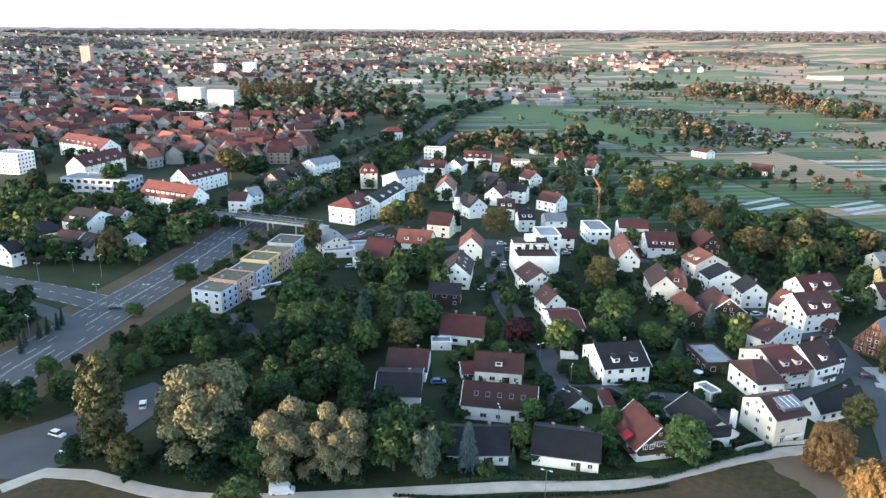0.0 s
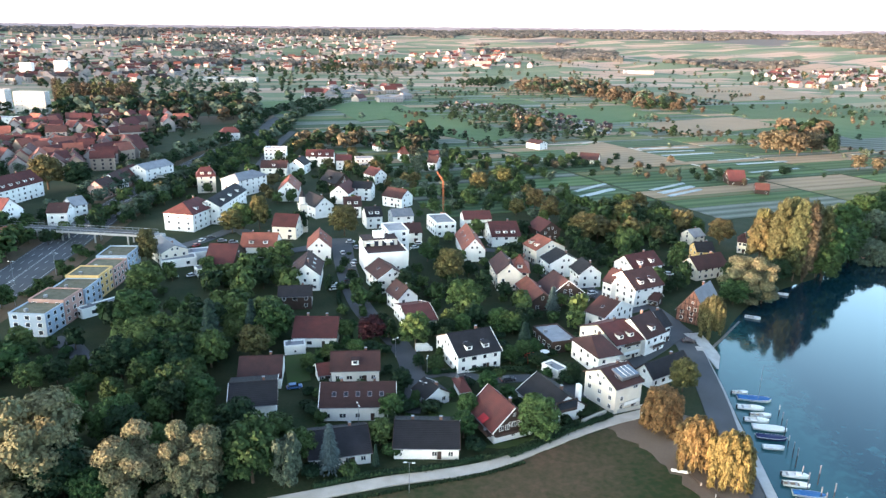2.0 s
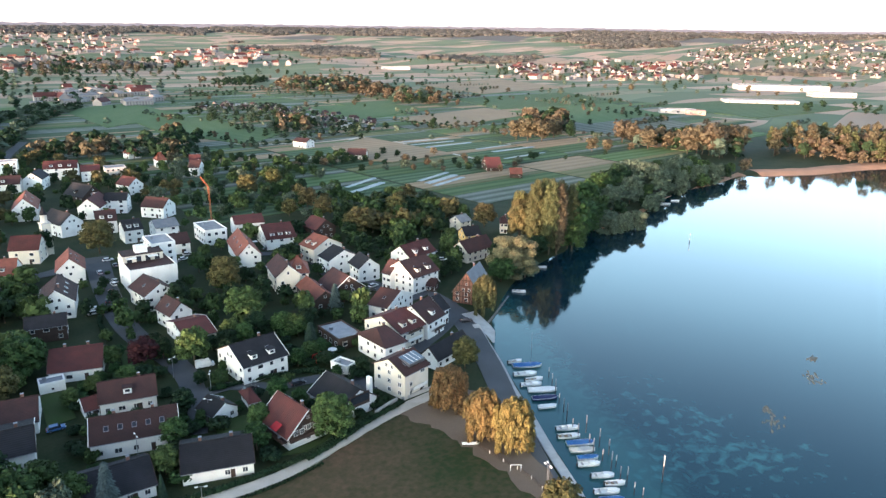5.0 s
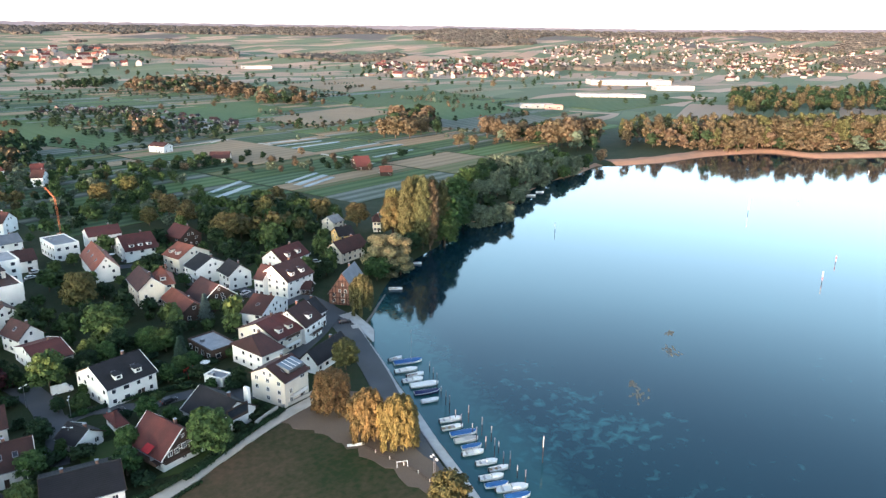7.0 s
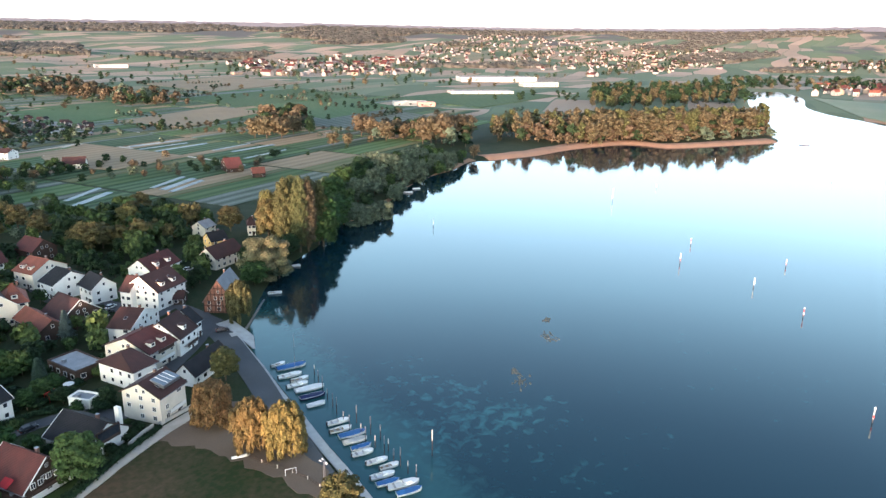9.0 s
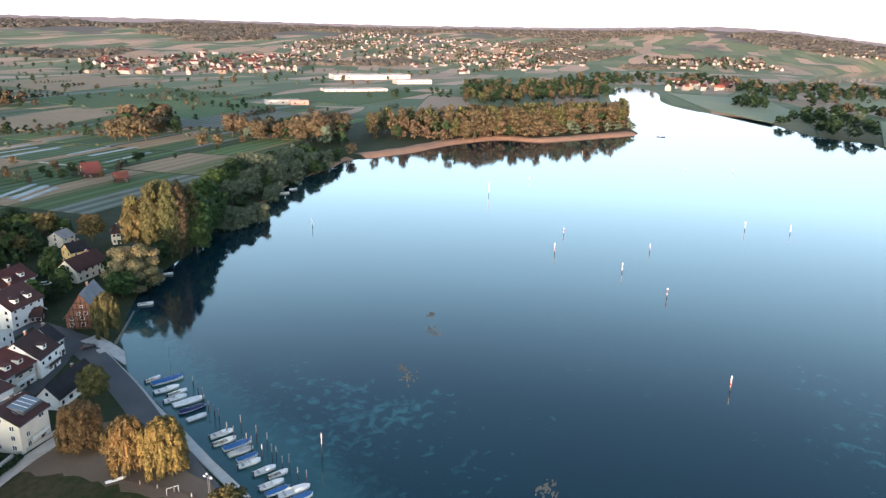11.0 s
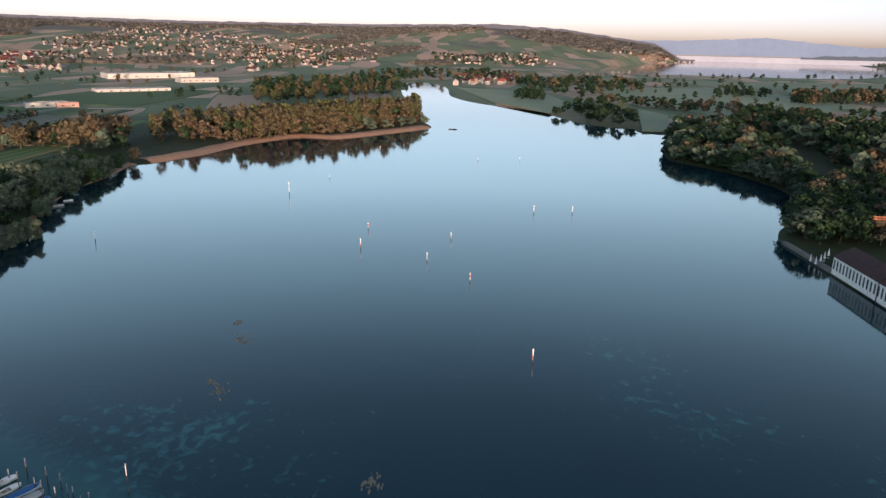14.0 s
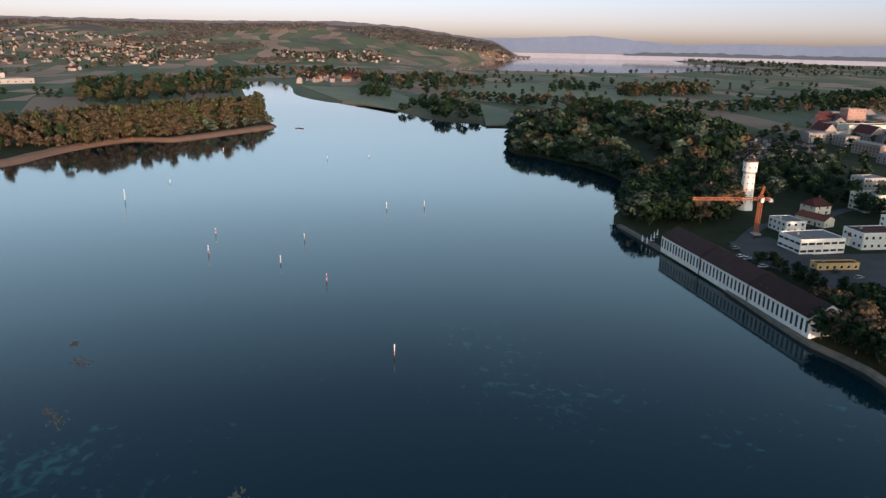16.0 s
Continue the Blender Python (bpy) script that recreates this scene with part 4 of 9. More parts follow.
def patch(name, pts, mat, lift, label, category="field", rot=0.0, wild=0.0):
    """A piece of land cover a few centimetres proud of the ground; four-sided ones follow the rise of the land. Its rows run along its own y."""
    PATCHES.append(name)
    lift += 0.02 * (len(PATCHES) % 12) + math.hypot(*pts[0]) * 0.0004
    if wild:
        ring = smooth_line([*pts, pts[0]], 2.0)[:-1]
        pts = [(p.x + wild * noise.noise((p.x * 0.35, p.y * 0.35, 0)), p.y + wild * noise.noise((p.x * 0.35, p.y * 0.35, 9))) for p in ring]
    c = Vector((sum(p[0] for p in pts) / len(pts), sum(p[1] for p in pts) / len(pts)))
    R = Matrix.Rotation(-radians(rot), 2)
    if len(pts) == 4:
        n = 8
        a, b_, c_, d = (Vector(p) for p in pts)
        Q = [(a * (1 - i / n) + b_ * (i / n)) * (1 - j / n) + (d * (1 - i / n) + c_ * (i / n)) * (j / n) for j in range(n + 1) for i in range(n + 1)]
        F = [(j * (n + 1) + i, j * (n + 1) + i + 1, (j + 1) * (n + 1) + i + 1, (j + 1) * (n + 1) + i) for j in range(n) for i in range(n)]
    else:
        Q, F = [Vector(p) for p in pts], [tuple(range(len(pts)))]
    Z = ground_height([tuple(p) for p in Q]) + lift
    z0 = float(Z.mean())
    if len(pts) != 4:
        Z = np.full(len(Q), 1.85 + lift)
        z0 = 1.85 + lift
    V = [(*(R @ (p - c)), float(z) - z0) for p, z in zip(Q, Z)]
    bm = bmesh.new()
    vs = [bm.verts.new(v) for v in V]
    for f in F:
        bm.faces.new([vs[i] for i in f])
    bmesh.ops.recalc_face_normals(bm, faces=bm.faces)
    if sum(f.normal.z for f in bm.faces) < 0:
        bmesh.ops.reverse_faces(bm, faces=bm.faces)
    rim = [e for e in bm.edges if e.is_boundary]
    low = bmesh.ops.extrude_edge_only(bm, edges=rim)["geom"]
    bmesh.ops.translate(bm, vec=(0, 0, -0.8), verts=[v for v in low if isinstance(v, bmesh.types.BMVert)])
    bmesh.ops.triangulate(bm, faces=[f for f in bm.faces if len(f.verts) > 4])
    me = bpy.data.meshes.new(name)
    bm.to_mesh(me)
    bm.free()
    me.materials.append(mat)
    ob = new(name, me)
    ob.matrix_basis = pose(c.x, c.y, z0, 0, 0, rot)
    return tagged(ob, label, category, kind="structure")


STUFF = {}
PROTO_MESHES = {o.name: [c.data for c in o.children] for k in T.values() for o in k}


def stuff_tree(belt, proto, x, y, h, w=None):
    """Notes a far tree for a belt of trees that is joined into one mesh."""
    STUFF.setdefault(belt, []).append((proto, x, y, h, h * proto["w"] / proto["h"] if w is None else w))


def build_stuff(belt, label, category="trees"):
    """Joins the noted trees into one mesh."""
    Vs, Fs, Ms, mats, k, cache = [], [], [], [], 0, {}
    swap = dict(zip((o.name for o in T["far"]), T["vfar"]))
    items = [(swap.get(p_.name, p_) if math.hypot(x, y) > 600 else p_, x, y, h, w) for p_, x, y, h, w in STUFF[belt]]
    Z = ground_height([(x, y) for _, x, y, _, _ in items])
    for (proto, x, y, h, w), z in zip(items, Z):
        s, sw = h / proto["h"], w / proto["w"]
        a = (x * 37.1 + y * 17.3) % 6.283
        ca, sa_ = math.cos(a) * sw, math.sin(a) * sw
        for me in PROTO_MESHES[proto.name]:
            if me.name not in cache:
                co = np.empty(len(me.vertices) * 3)
                me.vertices.foreach_get("co", co)
                tri = np.array([tuple(p.vertices) if len(p.vertices) == 4 else (*p.vertices[:3], -1) for p in me.polygons if len(p.vertices) < 5])
                if me.materials[0] not in mats:
                    mats.append(me.materials[0])
                cache[me.name] = (co.reshape(-1, 3), tri, mats.index(me.materials[0]))
            co, tri, mi = cache[me.name]
            Vs.append(np.column_stack([co[:, 0] * ca - co[:, 1] * sa_ + x, co[:, 0] * sa_ + co[:, 1] * ca + y, co[:, 2] * s + z]))
            Fs.append(np.where(tri < 0, -1, tri + k))
            Ms += [mi] * len(tri)
            k += len(co)
    V, Fa = np.concatenate(Vs), np.concatenate(Fs)
    size = np.where(Fa[:, 3] < 0, 3, 4)
    me = bpy.data.meshes.new(belt)
    me.vertices.add(len(V))
    me.vertices.foreach_set("co", V.ravel())
    loops = Fa.ravel()[Fa.ravel() >= 0]
    me.loops.add(len(loops))
    me.loops.foreach_set("vertex_index", loops.astype(np.int32))
    me.polygons.add(len(Fa))
    me.polygons.foreach_set("loop_start", np.concatenate([[0], np.cumsum(size)[:-1]]).astype(np.int32))
    for m in mats:
        me.materials.append(m)
    me.polygons.foreach_set("material_index", np.array(Ms, np.int32))
    me.update(calc_edges=True)
    me.validate()
    return tagged(new(belt, me), label, category, kind="stuff")


def inside(poly, x, y):
    hit = False
    for (x0, y0), (x1, y1) in zip(poly, poly[1:] + poly[:1]):
        if (y0 > y) != (y1 > y) and x < (x1 - x0) * (y - y0) / (y1 - y0) + x0:
            hit = not hit
    return hit



# houses nearest the meadow path
house(8.8, 146.4, 2, 13.8, 12.8, 3.0, 6, "dark", "white", "white bungalow with a dark grey low-pitched roof", chimney=1)
house(30.1, 145.8, -12, 15.0, 13.5, 3.2, 6, "dark", "white", "long white bungalow with dark roof beside the path", chimney=2)
timber_house = house(49.8, 150.1, -77, 13.0, 11.0, 3.4, 8.5, "red", "white", "steep red-roofed house with dark timber gable", gable='wood', balcony=1, chimney=1)
house(51.4, 189.2, 11, 13.9, 16.1, 5.6, 9.5, "dark", "white", "white two-storey house with dark roof and skylights", skylights=2, dormers=2)
stack_house = house(65.5, 155.9, -77, 14.0, 11.5, 3.6, 7.5, "dark", "white", "white house with dark roof and white chimney stack")
terrace_house = house(83.7, 157.2, 19, 9.5, 11.6, 7.5, 10.5, "brown", "cream", "cream three-storey house with glazed roof terrace", skylights=2, balcony=1)
TERRACE_GLASS = surf("terrace_glazing", (0.16, 0.2, 0.24), (0.1, 0.14, 0.18), 0.4, 3, 0.15, 0.0, spec=0.5)
part("gable_boards", box("gable_boards", 6.52, -5.5, 2.5, 6.64, 5.5, 3.4, WALL["wood"]), timber_house, label="dark timber boards above the white ground floor")
for y_ in (-3.6, -1.9, 0.0, 1.9, 3.6):
    add_window(timber_house, 6.66, y_, 3.15 if abs(y_) > 1 else 3.6, 90, 1.15, 1.35)
gable_balcony = part("gable_balcony", box("gable_balcony", 6.6, -5.6, 2.3, 7.7, 5.6, 2.45, WALL["wood"]), timber_house)
part("railing", box("railing", 7.6, -5.6, 2.45, 7.7, 5.6, 3.2, WALL["wood"]), gable_balcony)
side_balcony = part("side_balcony", box("side_balcony", -3.5, -7.4, 2.3, 6.5, -5.5, 2.45, WALL["wood"]), timber_house)
part("railing", box("railing", -3.5, -7.4, 2.45, 6.5, -7.3, 3.3, WALL["wood"]), side_balcony)
part("awning", mesh_of("awning", *box_data(-1.4, -1.1, 0, 1.4, 1.1, 0.06), surf("awning_red", (0.32, 0.02, 0.025), (0.22, 0.015, 0.02), 1, 6, 0.7, 0.1)), timber_house, pose(2.2, -6.2, 4.9, 28), "bright red fabric awning")
part("chimney", box("chimney", -0.8, -0.45, 0, 0.8, 0.45, 8.9, WALL["white"], 0.04), stack_house, pose(5.4, 4.7, 0), "tall white rendered chimney")
loggia = part("loggia", box("loggia", -3.2, -0.4, 3.0, 3.2, 0.1, 6.2, WALL["wood"]), stack_house, pose(6.95, 0, 0, 0, 0, 90), "dark glazed loggia in the gable")
part("pane", box("pane", -2.9, -0.5, 3.9, 2.9, -0.38, 5.9, GLASS), loggia)
roof_terrace = part("roof_terrace", box("roof_terrace", -2.6, -2.2, -0.4, 3.6, 2.2, 0.5, METAL), terrace_house, pose(0.6, -2.9, 9.4, 12))
part("glazing", box("glazing", -2.4, -2.0, 0.5, 3.4, 2.0, 0.62, TERRACE_GLASS), roof_terrace, label="pale blue glass roof of the terrace")
for x_ in (-1.0, 0.5, 2.0):
    part("glazing_bar", box("glazing_bar", x_ - 0.05, -2.0, 0.62, x_ + 0.05, 2.0, 0.7, FRAME), roof_terrace)
house(88.7, 179.3, 10, 7.7, 14.1, 6, 9.2, "brown", "white", "white house with brown hipped roof and terrace", hip=2.5)
house(97.7, 188.2, 17, 10.8, 16.6, 6, 9.5, "red", "cream", "terraced house with red-tiled balconies", balcony=2, dormers=2)
house(108.0, 189.3, 27, 10.0, 12.6, 6.2, 10.8, "brown", "white", "tall white house with brown roof and balcony", dormers=1, balcony=1)
house(116.9, 194.3, 20, 3.4, 9.0, 6, 9.5, "dark", "white", "dark-roofed white house by the boat ramp")
house(104.5, 167.2, 22, 16.6, 6.0, 3.5, 6.5, "dark", "white", "low white house with two dark roofs")
flat_block(82.0, 195.8, 6, 8.9, 13.8, 3.4, "wood", "long low timber shed with pale flat roof", storeys=1, name='shed', category='shed')
flat_block(74.0, 174.9, 24, 4.1, 6.5, 2.6, "white", "small white garage with flat grey roof", storeys=1, name='garage', category='garage', bay=5, win=(0.8, 0.8))
house(35.5, 166.7, -69, 6.9, 7.0, 2.8, 5, "dark", "white", "small white house with dark roof at the street corner")
house(44.5, 168.9, 2, 2.4, 7.5, 2.6, 4.6, "red", "white", "low hipped red-roofed garden house", hip=2.0, chimney=0)
house(15.7, 164.7, -9, 18.9, 10.8, 4.3, 8, "brown", "white", "long white double house with red-brown roof and skylights", skylights=5, chimney=2)
house(16.9, 184.8, -7, 13.4, 8.9, 4, 7.5, "brown", "white", "white house with weathered red-brown roof", dormers=1)
house(7.5, 184.8, 7, 3.4, 6.0, 2.6, 4.5, "red", "white", "small red-roofed annex with pergola", chimney=0)
house(7.5, 213.1, -11, 13.5, 14.0, 3.6, 7.5, "red", "white", "white house with smooth red roof", chimney=2)
house(-9.3, 187.4, -5, 11.4, 13.1, 3.6, 7, "brown", "white", "white house with dull red roof among trees")
house(-11.0, 171.7, -1, 11.7, 15.7, 4.6, 7, "dark", "white", "white house with dark slate roof")
flat_block(0.0, 203.9, 3, 6.3, 4.4, 2.7, "white", "white garage with a flat roof", storeys=1, name='garage', category='garage', bay=6, win=(0.8, 0.8))
house(1.2, 244.4, -5, 11.5, 8.8, 5.2, 7.5, "dark", "wood", "dark timber-clad house with white windows")

# houses along the village street
house(6.1, 268.6, -97, 18.9, 11.0, 6, 10.5, "brown", "white", "white gabled apartment house with roof windows", skylights=3, balcony=1)
house(12.8, 305.2, -94, 16.2, 9.9, 6, 10.5, "bright", "white", "white gabled house with orange-red roof", skylights=2)
house(36.1, 259.5, -77, 14.5, 11.0, 6, 9.5, "brown", "white", "white row house with dark brown roof", skylights=1)
house(38.8, 236.1, -74, 10.3, 7.5, 5.5, 9, "brown", "white", "white gabled row house with brown roof", skylights=1)
house(40.9, 221.1, 8, 9.7, 17.5, 4, 6.5, "red", "white", "white house with flat-pitched red roof")
terrace_block = flat_block(38.2, 281.9, 4, 17.1, 19.9, 9.6, "white", "white apartment block stepped back to a roof terrace", storeys=1, roof="brown", bay=8, win=(1.0, 1.0))
part("upper_storey", box("upper_storey", -8.3, 1.5, 9.6, 6.5, 9.7, 12.4, WALL["cream"]), terrace_block)
part("upper_roof", box("upper_roof", -8.5, 1.3, 12.4, 6.7, 9.9, 12.7, ROOF["brown"]), terrace_block)
part("stair_head", box("stair_head", -3.2, 3.0, 12.7, 1.2, 7.0, 15.2, WALL["white"]), terrace_block)
for x_ in (-6.0, -2.6, 0.8, 4.2):
    part("terrace_door", box("terrace_door", x_ - 0.9, 1.4, 9.75, x_ + 0.9, 1.52, 11.9, GLASS), terrace_block)
for x_ in (-5.6, 2.4):
    part("awning", box("awning", x_ - 1.8, -1.2, 11.7, x_ + 1.8, 1.4, 11.8, FRAME), terrace_block)
flat_block(45.8, 298.5, 4, 9.3, 14.6, 13.5, "white", "white apartment tower behind the terrace", storeys=5)
house(80.6, 298.7, -96, 27.3, 9.5, 5.5, 10.5, "bright", "white", "large white house with bright red roof and roof windows", skylights=3)
house(94.3, 339.9, -4, 14.1, 12.1, 6.8, 9.5, "red", "white", "white modern house with red roof")
house(100.9, 315.6, -4, 13.8, 20.3, 5.2, 9.8, "red", "white", "white house with long red roof and dormers", dormers=3)
house(123.6, 317.9, -80, 12.6, 11.0, 5.5, 9.5, "red", "wood", "brown timber house with red roof")
house(110.6, 282.9, -78, 11.1, 14.7, 6.8, 10.5, "bright", "cream", "pale house with faded red roof and dormers", dormers=2)
house(111.0, 263.9, -86, 10.2, 13.8, 6.2, 9.8, "dark", "white", "white gabled house with dark roof")
house(115.7, 248.8, -91, 9.7, 9.0, 6.2, 9.8, "dark", "white", "white gabled house with dark roof and small windows")
house(89.3, 253.9, -17, 7.2, 12.7, 7.2, 12, "bright", "cream", "large old house with hipped orange roof and turret dormer", hip=4.5, dormers=1)
house(83.6, 255.1, -96, 16.9, 9.0, 7, 11, "brown", "cream", "wing of the old house with mossy roof")
house(88.4, 233.4, -91, 19.7, 7.8, 4, 6.8, "bright", "wood", "low brown house with bright orange roof")
house(99.0, 234.2, -86, 12.7, 13.0, 4.6, 9.5, "brown", "wood", "old barn with patched red and brown roof", chimney=0)
house(140.2, 251.9, 17, 15.8, 11.3, 7, 11, "red", "white", "white house with red roof and dormers", dormers=2)
house(127.6, 229.7, 17, 14.1, 14.4, 7.2, 12, "brown", "white", "large white house with tall brown roof", dormers=2, skylights=2)
house(121.5, 233.3, -68, 4.4, 10.0, 7, 11, "brown", "white", "white side wing with brown roof")
house(132.8, 222.9, -47, 3.4, 6.0, 2.7, 4.6, "brown", "wood", "open carport with red-brown roof", chimney=0, name='carport')
house(107.8, 209.9, -60, 7.9, 16.6, 5, 8.6, "brown", "white", "white house with wide brown roof", skylights=1)

# houses by the shore
house(141.5, 207.8, 37, 14.7, 10.5, 4.5, 12, "grey", "russet", "half-timbered brown house at the water with grey roof", timbered=True)
house(181.9, 271.1, -11, 8.0, 9.0, 5.5, 8.5, "dark", "yellow", "yellow gabled house with dark roof")
house(170.7, 251.5, 14, 17.3, 9.5, 5, 9, "brown", "cream", "cream gabled house with brown roof")
house(210.1, 281.9, -34, 3.7, 9.0, 5.5, 8, "brown", "cream", "small hipped house beside the poplars", hip=3)
house(194.0, 298.2, 15, 7.7, 8.0, 4.5, 7, "grey", "cream", "grey-roofed shed house between trees")
house(310.6, 435.1, -19, 11.5, 17.0, 3.5, 9.5, "red", "wood", "farm barn with bright red roof", chimney=0)
house(308.5, 401.9, -32, 8.5, 11.0, 3.5, 6.5, "bright", "wood", "low farm building with red roof", chimney=0)
house(241.8, 529.8, -32, 15.2, 14.0, 4, 8, "brown", "cream", "farmhouse with broad brown roof")
house(225.3, 610.2, -63, 16.0, 11.0, 5.5, 8, "brown", "white", "white farmhouse with red roof")
house(80.4, 611.0, -69, 8.9, 10.0, 5, 9, "bright", "white", "white house with pointed red roof", hip=4)
house(115.8, 548.3, -14, 7.7, 11.0, 5, 9, "red", "white", "house with dark red roof in the orchards")

# centre of the suburb
house(-27.1, 296.8, -13, 11.7, 20.2, 3, 9.5, "red", "wood", "old barn with huge dark red roof", chimney=0)
house(-12.7, 312.4, -10, 15.5, 14.0, 5.2, 9.5, "bright", "white", "white house with patched red roof and dormers", dormers=2, chimney=2)
house(-52.0, 309.9, -64, 19.6, 11.0, 6, 8.5, "grey", "cream", "cream house with grey roof")
house(-0.8, 340.4, -18, 11.6, 12.0, 6.5, 11, "red", "cream", "small church with red roof", chimney=0, name='church')
house(-48.8, 367.6, 65, 22.7, 16.0, 9, 13.5, "red", "white", "large white villa with red hipped roof", hip=5, dormers=2)
house(-34.9, 390.2, 75, 43.5, 12.0, 9.5, 13, "dark", "white", "long white three-storey row with dark roof", dormers=3)
house(-49.7, 455.4, 7, 10.9, 13.0, 10.5, 15, "red", "cream", "cream villa with bright red mansard roof", hip=3, dormers=2)
house(-26.2, 447.2, 51, 25.4, 14.0, 10, 13, "grey", "white", "white apartment house with grey hipped roof", hip=5)
house(1.2, 430.1, -95, 24.2, 11.6, 6.5, 12, "bright", "white", "white gabled house with orange roof", skylights=2)
house(9.2, 512.8, 72, 16.4, 11.0, 7, 11, "dark", "white", "white gabled house with dark roof")
house(25.6, 541.3, -9, 20.5, 12.0, 8, 12, "red", "white", "long white house with red roof", dormers=3)
house(42.2, 526.9, -6, 11.4, 12.0, 7, 10, "red", "white", "white house with flat red roof")
house(31.2, 452.1, -63, 18.9, 13.0, 5.5, 11, "dark", "wood", "dark timber house with dark roof", dormers=1)
house(32.9, 415.8, 67, 19.1, 11.0, 6.5, 11, "red", "white", "white gabled house with red-brown roof")
house(15.4, 383.5, -66, 18.2, 11.0, 6.5, 11, "dark", "white", "white house with dark roof")
house(34.3, 377.8, -3, 9.3, 11.0, 6.5, 10.5, "brown", "white", "white house with brown roof and dormers", dormers=2)
house(45.1, 420.1, -19, 11.7, 11.0, 7.5, 10.5, "dark", "white", "white terrace house with dark roof")
flat_block(56.4, 519.0, 0, 13.0, 11.0, 9, "concrete", "pale concrete block with flat roof", storeys=3)
house(42.4, 354.3, 5, 8.2, 12.0, 6.5, 10, "dark", "white", "white house with dark roof and dormers", dormers=2)
house(57.8, 356.4, 5, 10.8, 12.0, 5.5, 8, "grey", "white", "house with pale grey roof")
house(56.7, 325.7, -1, 11.0, 13.0, 5, 8, "brown", "white", "white house with brown roof by the car park")
flat_block(75.2, 336.0, 4, 10.1, 18.2, 7, "white", "white flat-roofed building under the crane", storeys=2)
house(58.6, 469.9, -63, 13.1, 10.0, 6, 10, "red", "white", "white house with dull red roof")
house(62.8, 399.3, -45, 13.8, 11.0, 6, 10, "brown", "white", "brown-roofed house behind gardens")
house(92.2, 556.3, 7, 6.4, 11.0, 6.5, 11, "bright", "white", "white villa with pointed red roof", hip=5)
house(109.4, 515.2, -33, 7.3, 11.0, 6, 10, "brown", "white", "brown-roofed house between trees")
house(-50.8, 689.0, 9, 17.0, 13.0, 8, 12, "red", "white", "white house with red hipped roof by the main road", hip=4)
flat_block(-8.0, 576.0, -5, 17.0, 11.0, 9, "white", "white flat-roofed office by the road", storeys=3)
house(-8.1, 506.6, -9, 18.1, 12.0, 6, 10, "brown", "white", "house with brown roof beside the road", dormers=1)

# houses across the main road
house(-173.6, 332.5, -22, 15.6, 18.2, 7, 11.5, "dark", "white", "white house with dark gabled roof", dormers=2)
house(-163.6, 297.9, -10, 11.1, 19.2, 6, 10, "brown", "white", "long white house with brown roof")
house(-152.2, 293.4, -20, 8.4, 13.0, 6, 10, "dark", "white", "white house with dark roof and skylights", skylights=2)
house(-184.9, 311.4, 53, 11.8, 15.7, 6.5, 10, "dark", "white", "white house with dark hipped roof", hip=3)
house(-162.4, 340.5, -27, 11.0, 11.0, 6.5, 10, "brown", "white", "white gabled house with brown roof")
house(-136.8, 295.5, 77, 5.3, 10.0, 6.5, 9.5, "grey", "white", "white gabled house beside bushes")
house(-181.6, 280.2, 65, 6.2, 11.0, 6, 9.5, "dark", "white", "white house with dark roof")
house(-113.8, 382.1, -3, 9.6, 11.0, 7, 10.5, "brown", "white", "white gabled house by the bridge")
house(-109.9, 394.2, 43, 7.5, 10.0, 7.5, 11, "grey", "white", "white twin house with grey roof")
house(-132.6, 347.1, 53, 12.5, 13.0, 4, 6.5, "bright", "cream", "low house with orange-red roof")
house(-150.7, 382.6, -25, 37.2, 15.0, 8.5, 15, "red", "white", "long white apartment row with red mansard roof and dormers", dormers=8, chimney=2)
house(-156.2, 440.6, 68, 35.3, 15.0, 9, 15, "red", "white", "apartment row with red tiled roof", dormers=5, chimney=2)
flat_block(-206.5, 416.4, -8, 42.0, 18.0, 11, "blue", "blue-grey glass office block with flat roof", storeys=3, bay=4.5, win=(3.2, 2.2))
flat_block(-299.9, 483.3, -10, 20.0, 16.0, 14, "white", "white stepped apartment block", storeys=5)
house(-238.9, 476.9, 78, 42.1, 14.0, 10, 16, "red", "cream", "large cream house with dark red roof", dormers=4, chimney=2)
house(-279.2, 549.2, -34, 59.4, 16.0, 11, 17, "red", "white", "long apartment house with red roof", dormers=6)
house(-87.3, 491.5, 57, 25.3, 13.0, 10, 13, "grey", "white", "white apartment house with grey roof")
house(-108.0, 445.4, 73, 14.9, 10.0, 7, 11, "brown", "pink", "pink gabled row house")
house(-105.6, 467.1, 78, 15.6, 10.0, 7, 11, "brown", "white", "white gabled row house")
house(-101.6, 484.9, 77, 19.7, 10.0, 7, 11, "red", "pink", "pink row house with red roof")
flat_block(-348.8, 981.7, -12, 34.0, 14.0, 26, "concrete", "tall cream apartment tower with rows of windows", storeys=9, bay=3.4, name='apartment_tower')
flat_block(-295.0, 943.6, -8, 36.0, 14.0, 26, "concrete", "tall cream apartment tower with balconies", storeys=9, bay=3.4, name='apartment_tower')
flat_block(-286.0, 815.8, -10, 58.0, 14.0, 9, "white", "low white block below the towers", storeys=3, bay=3.4)
flat_block(-1085.8, 2189.7, -10, 32.0, 18.0, 58, "pink", "brick-red high-rise block in the city", storeys=12, name='apartment_tower')
flat_block(-502.2, 1844.3, -8, 30.0, 16.0, 32, "white", "white high-rise block in the city", storeys=8, name='apartment_tower')
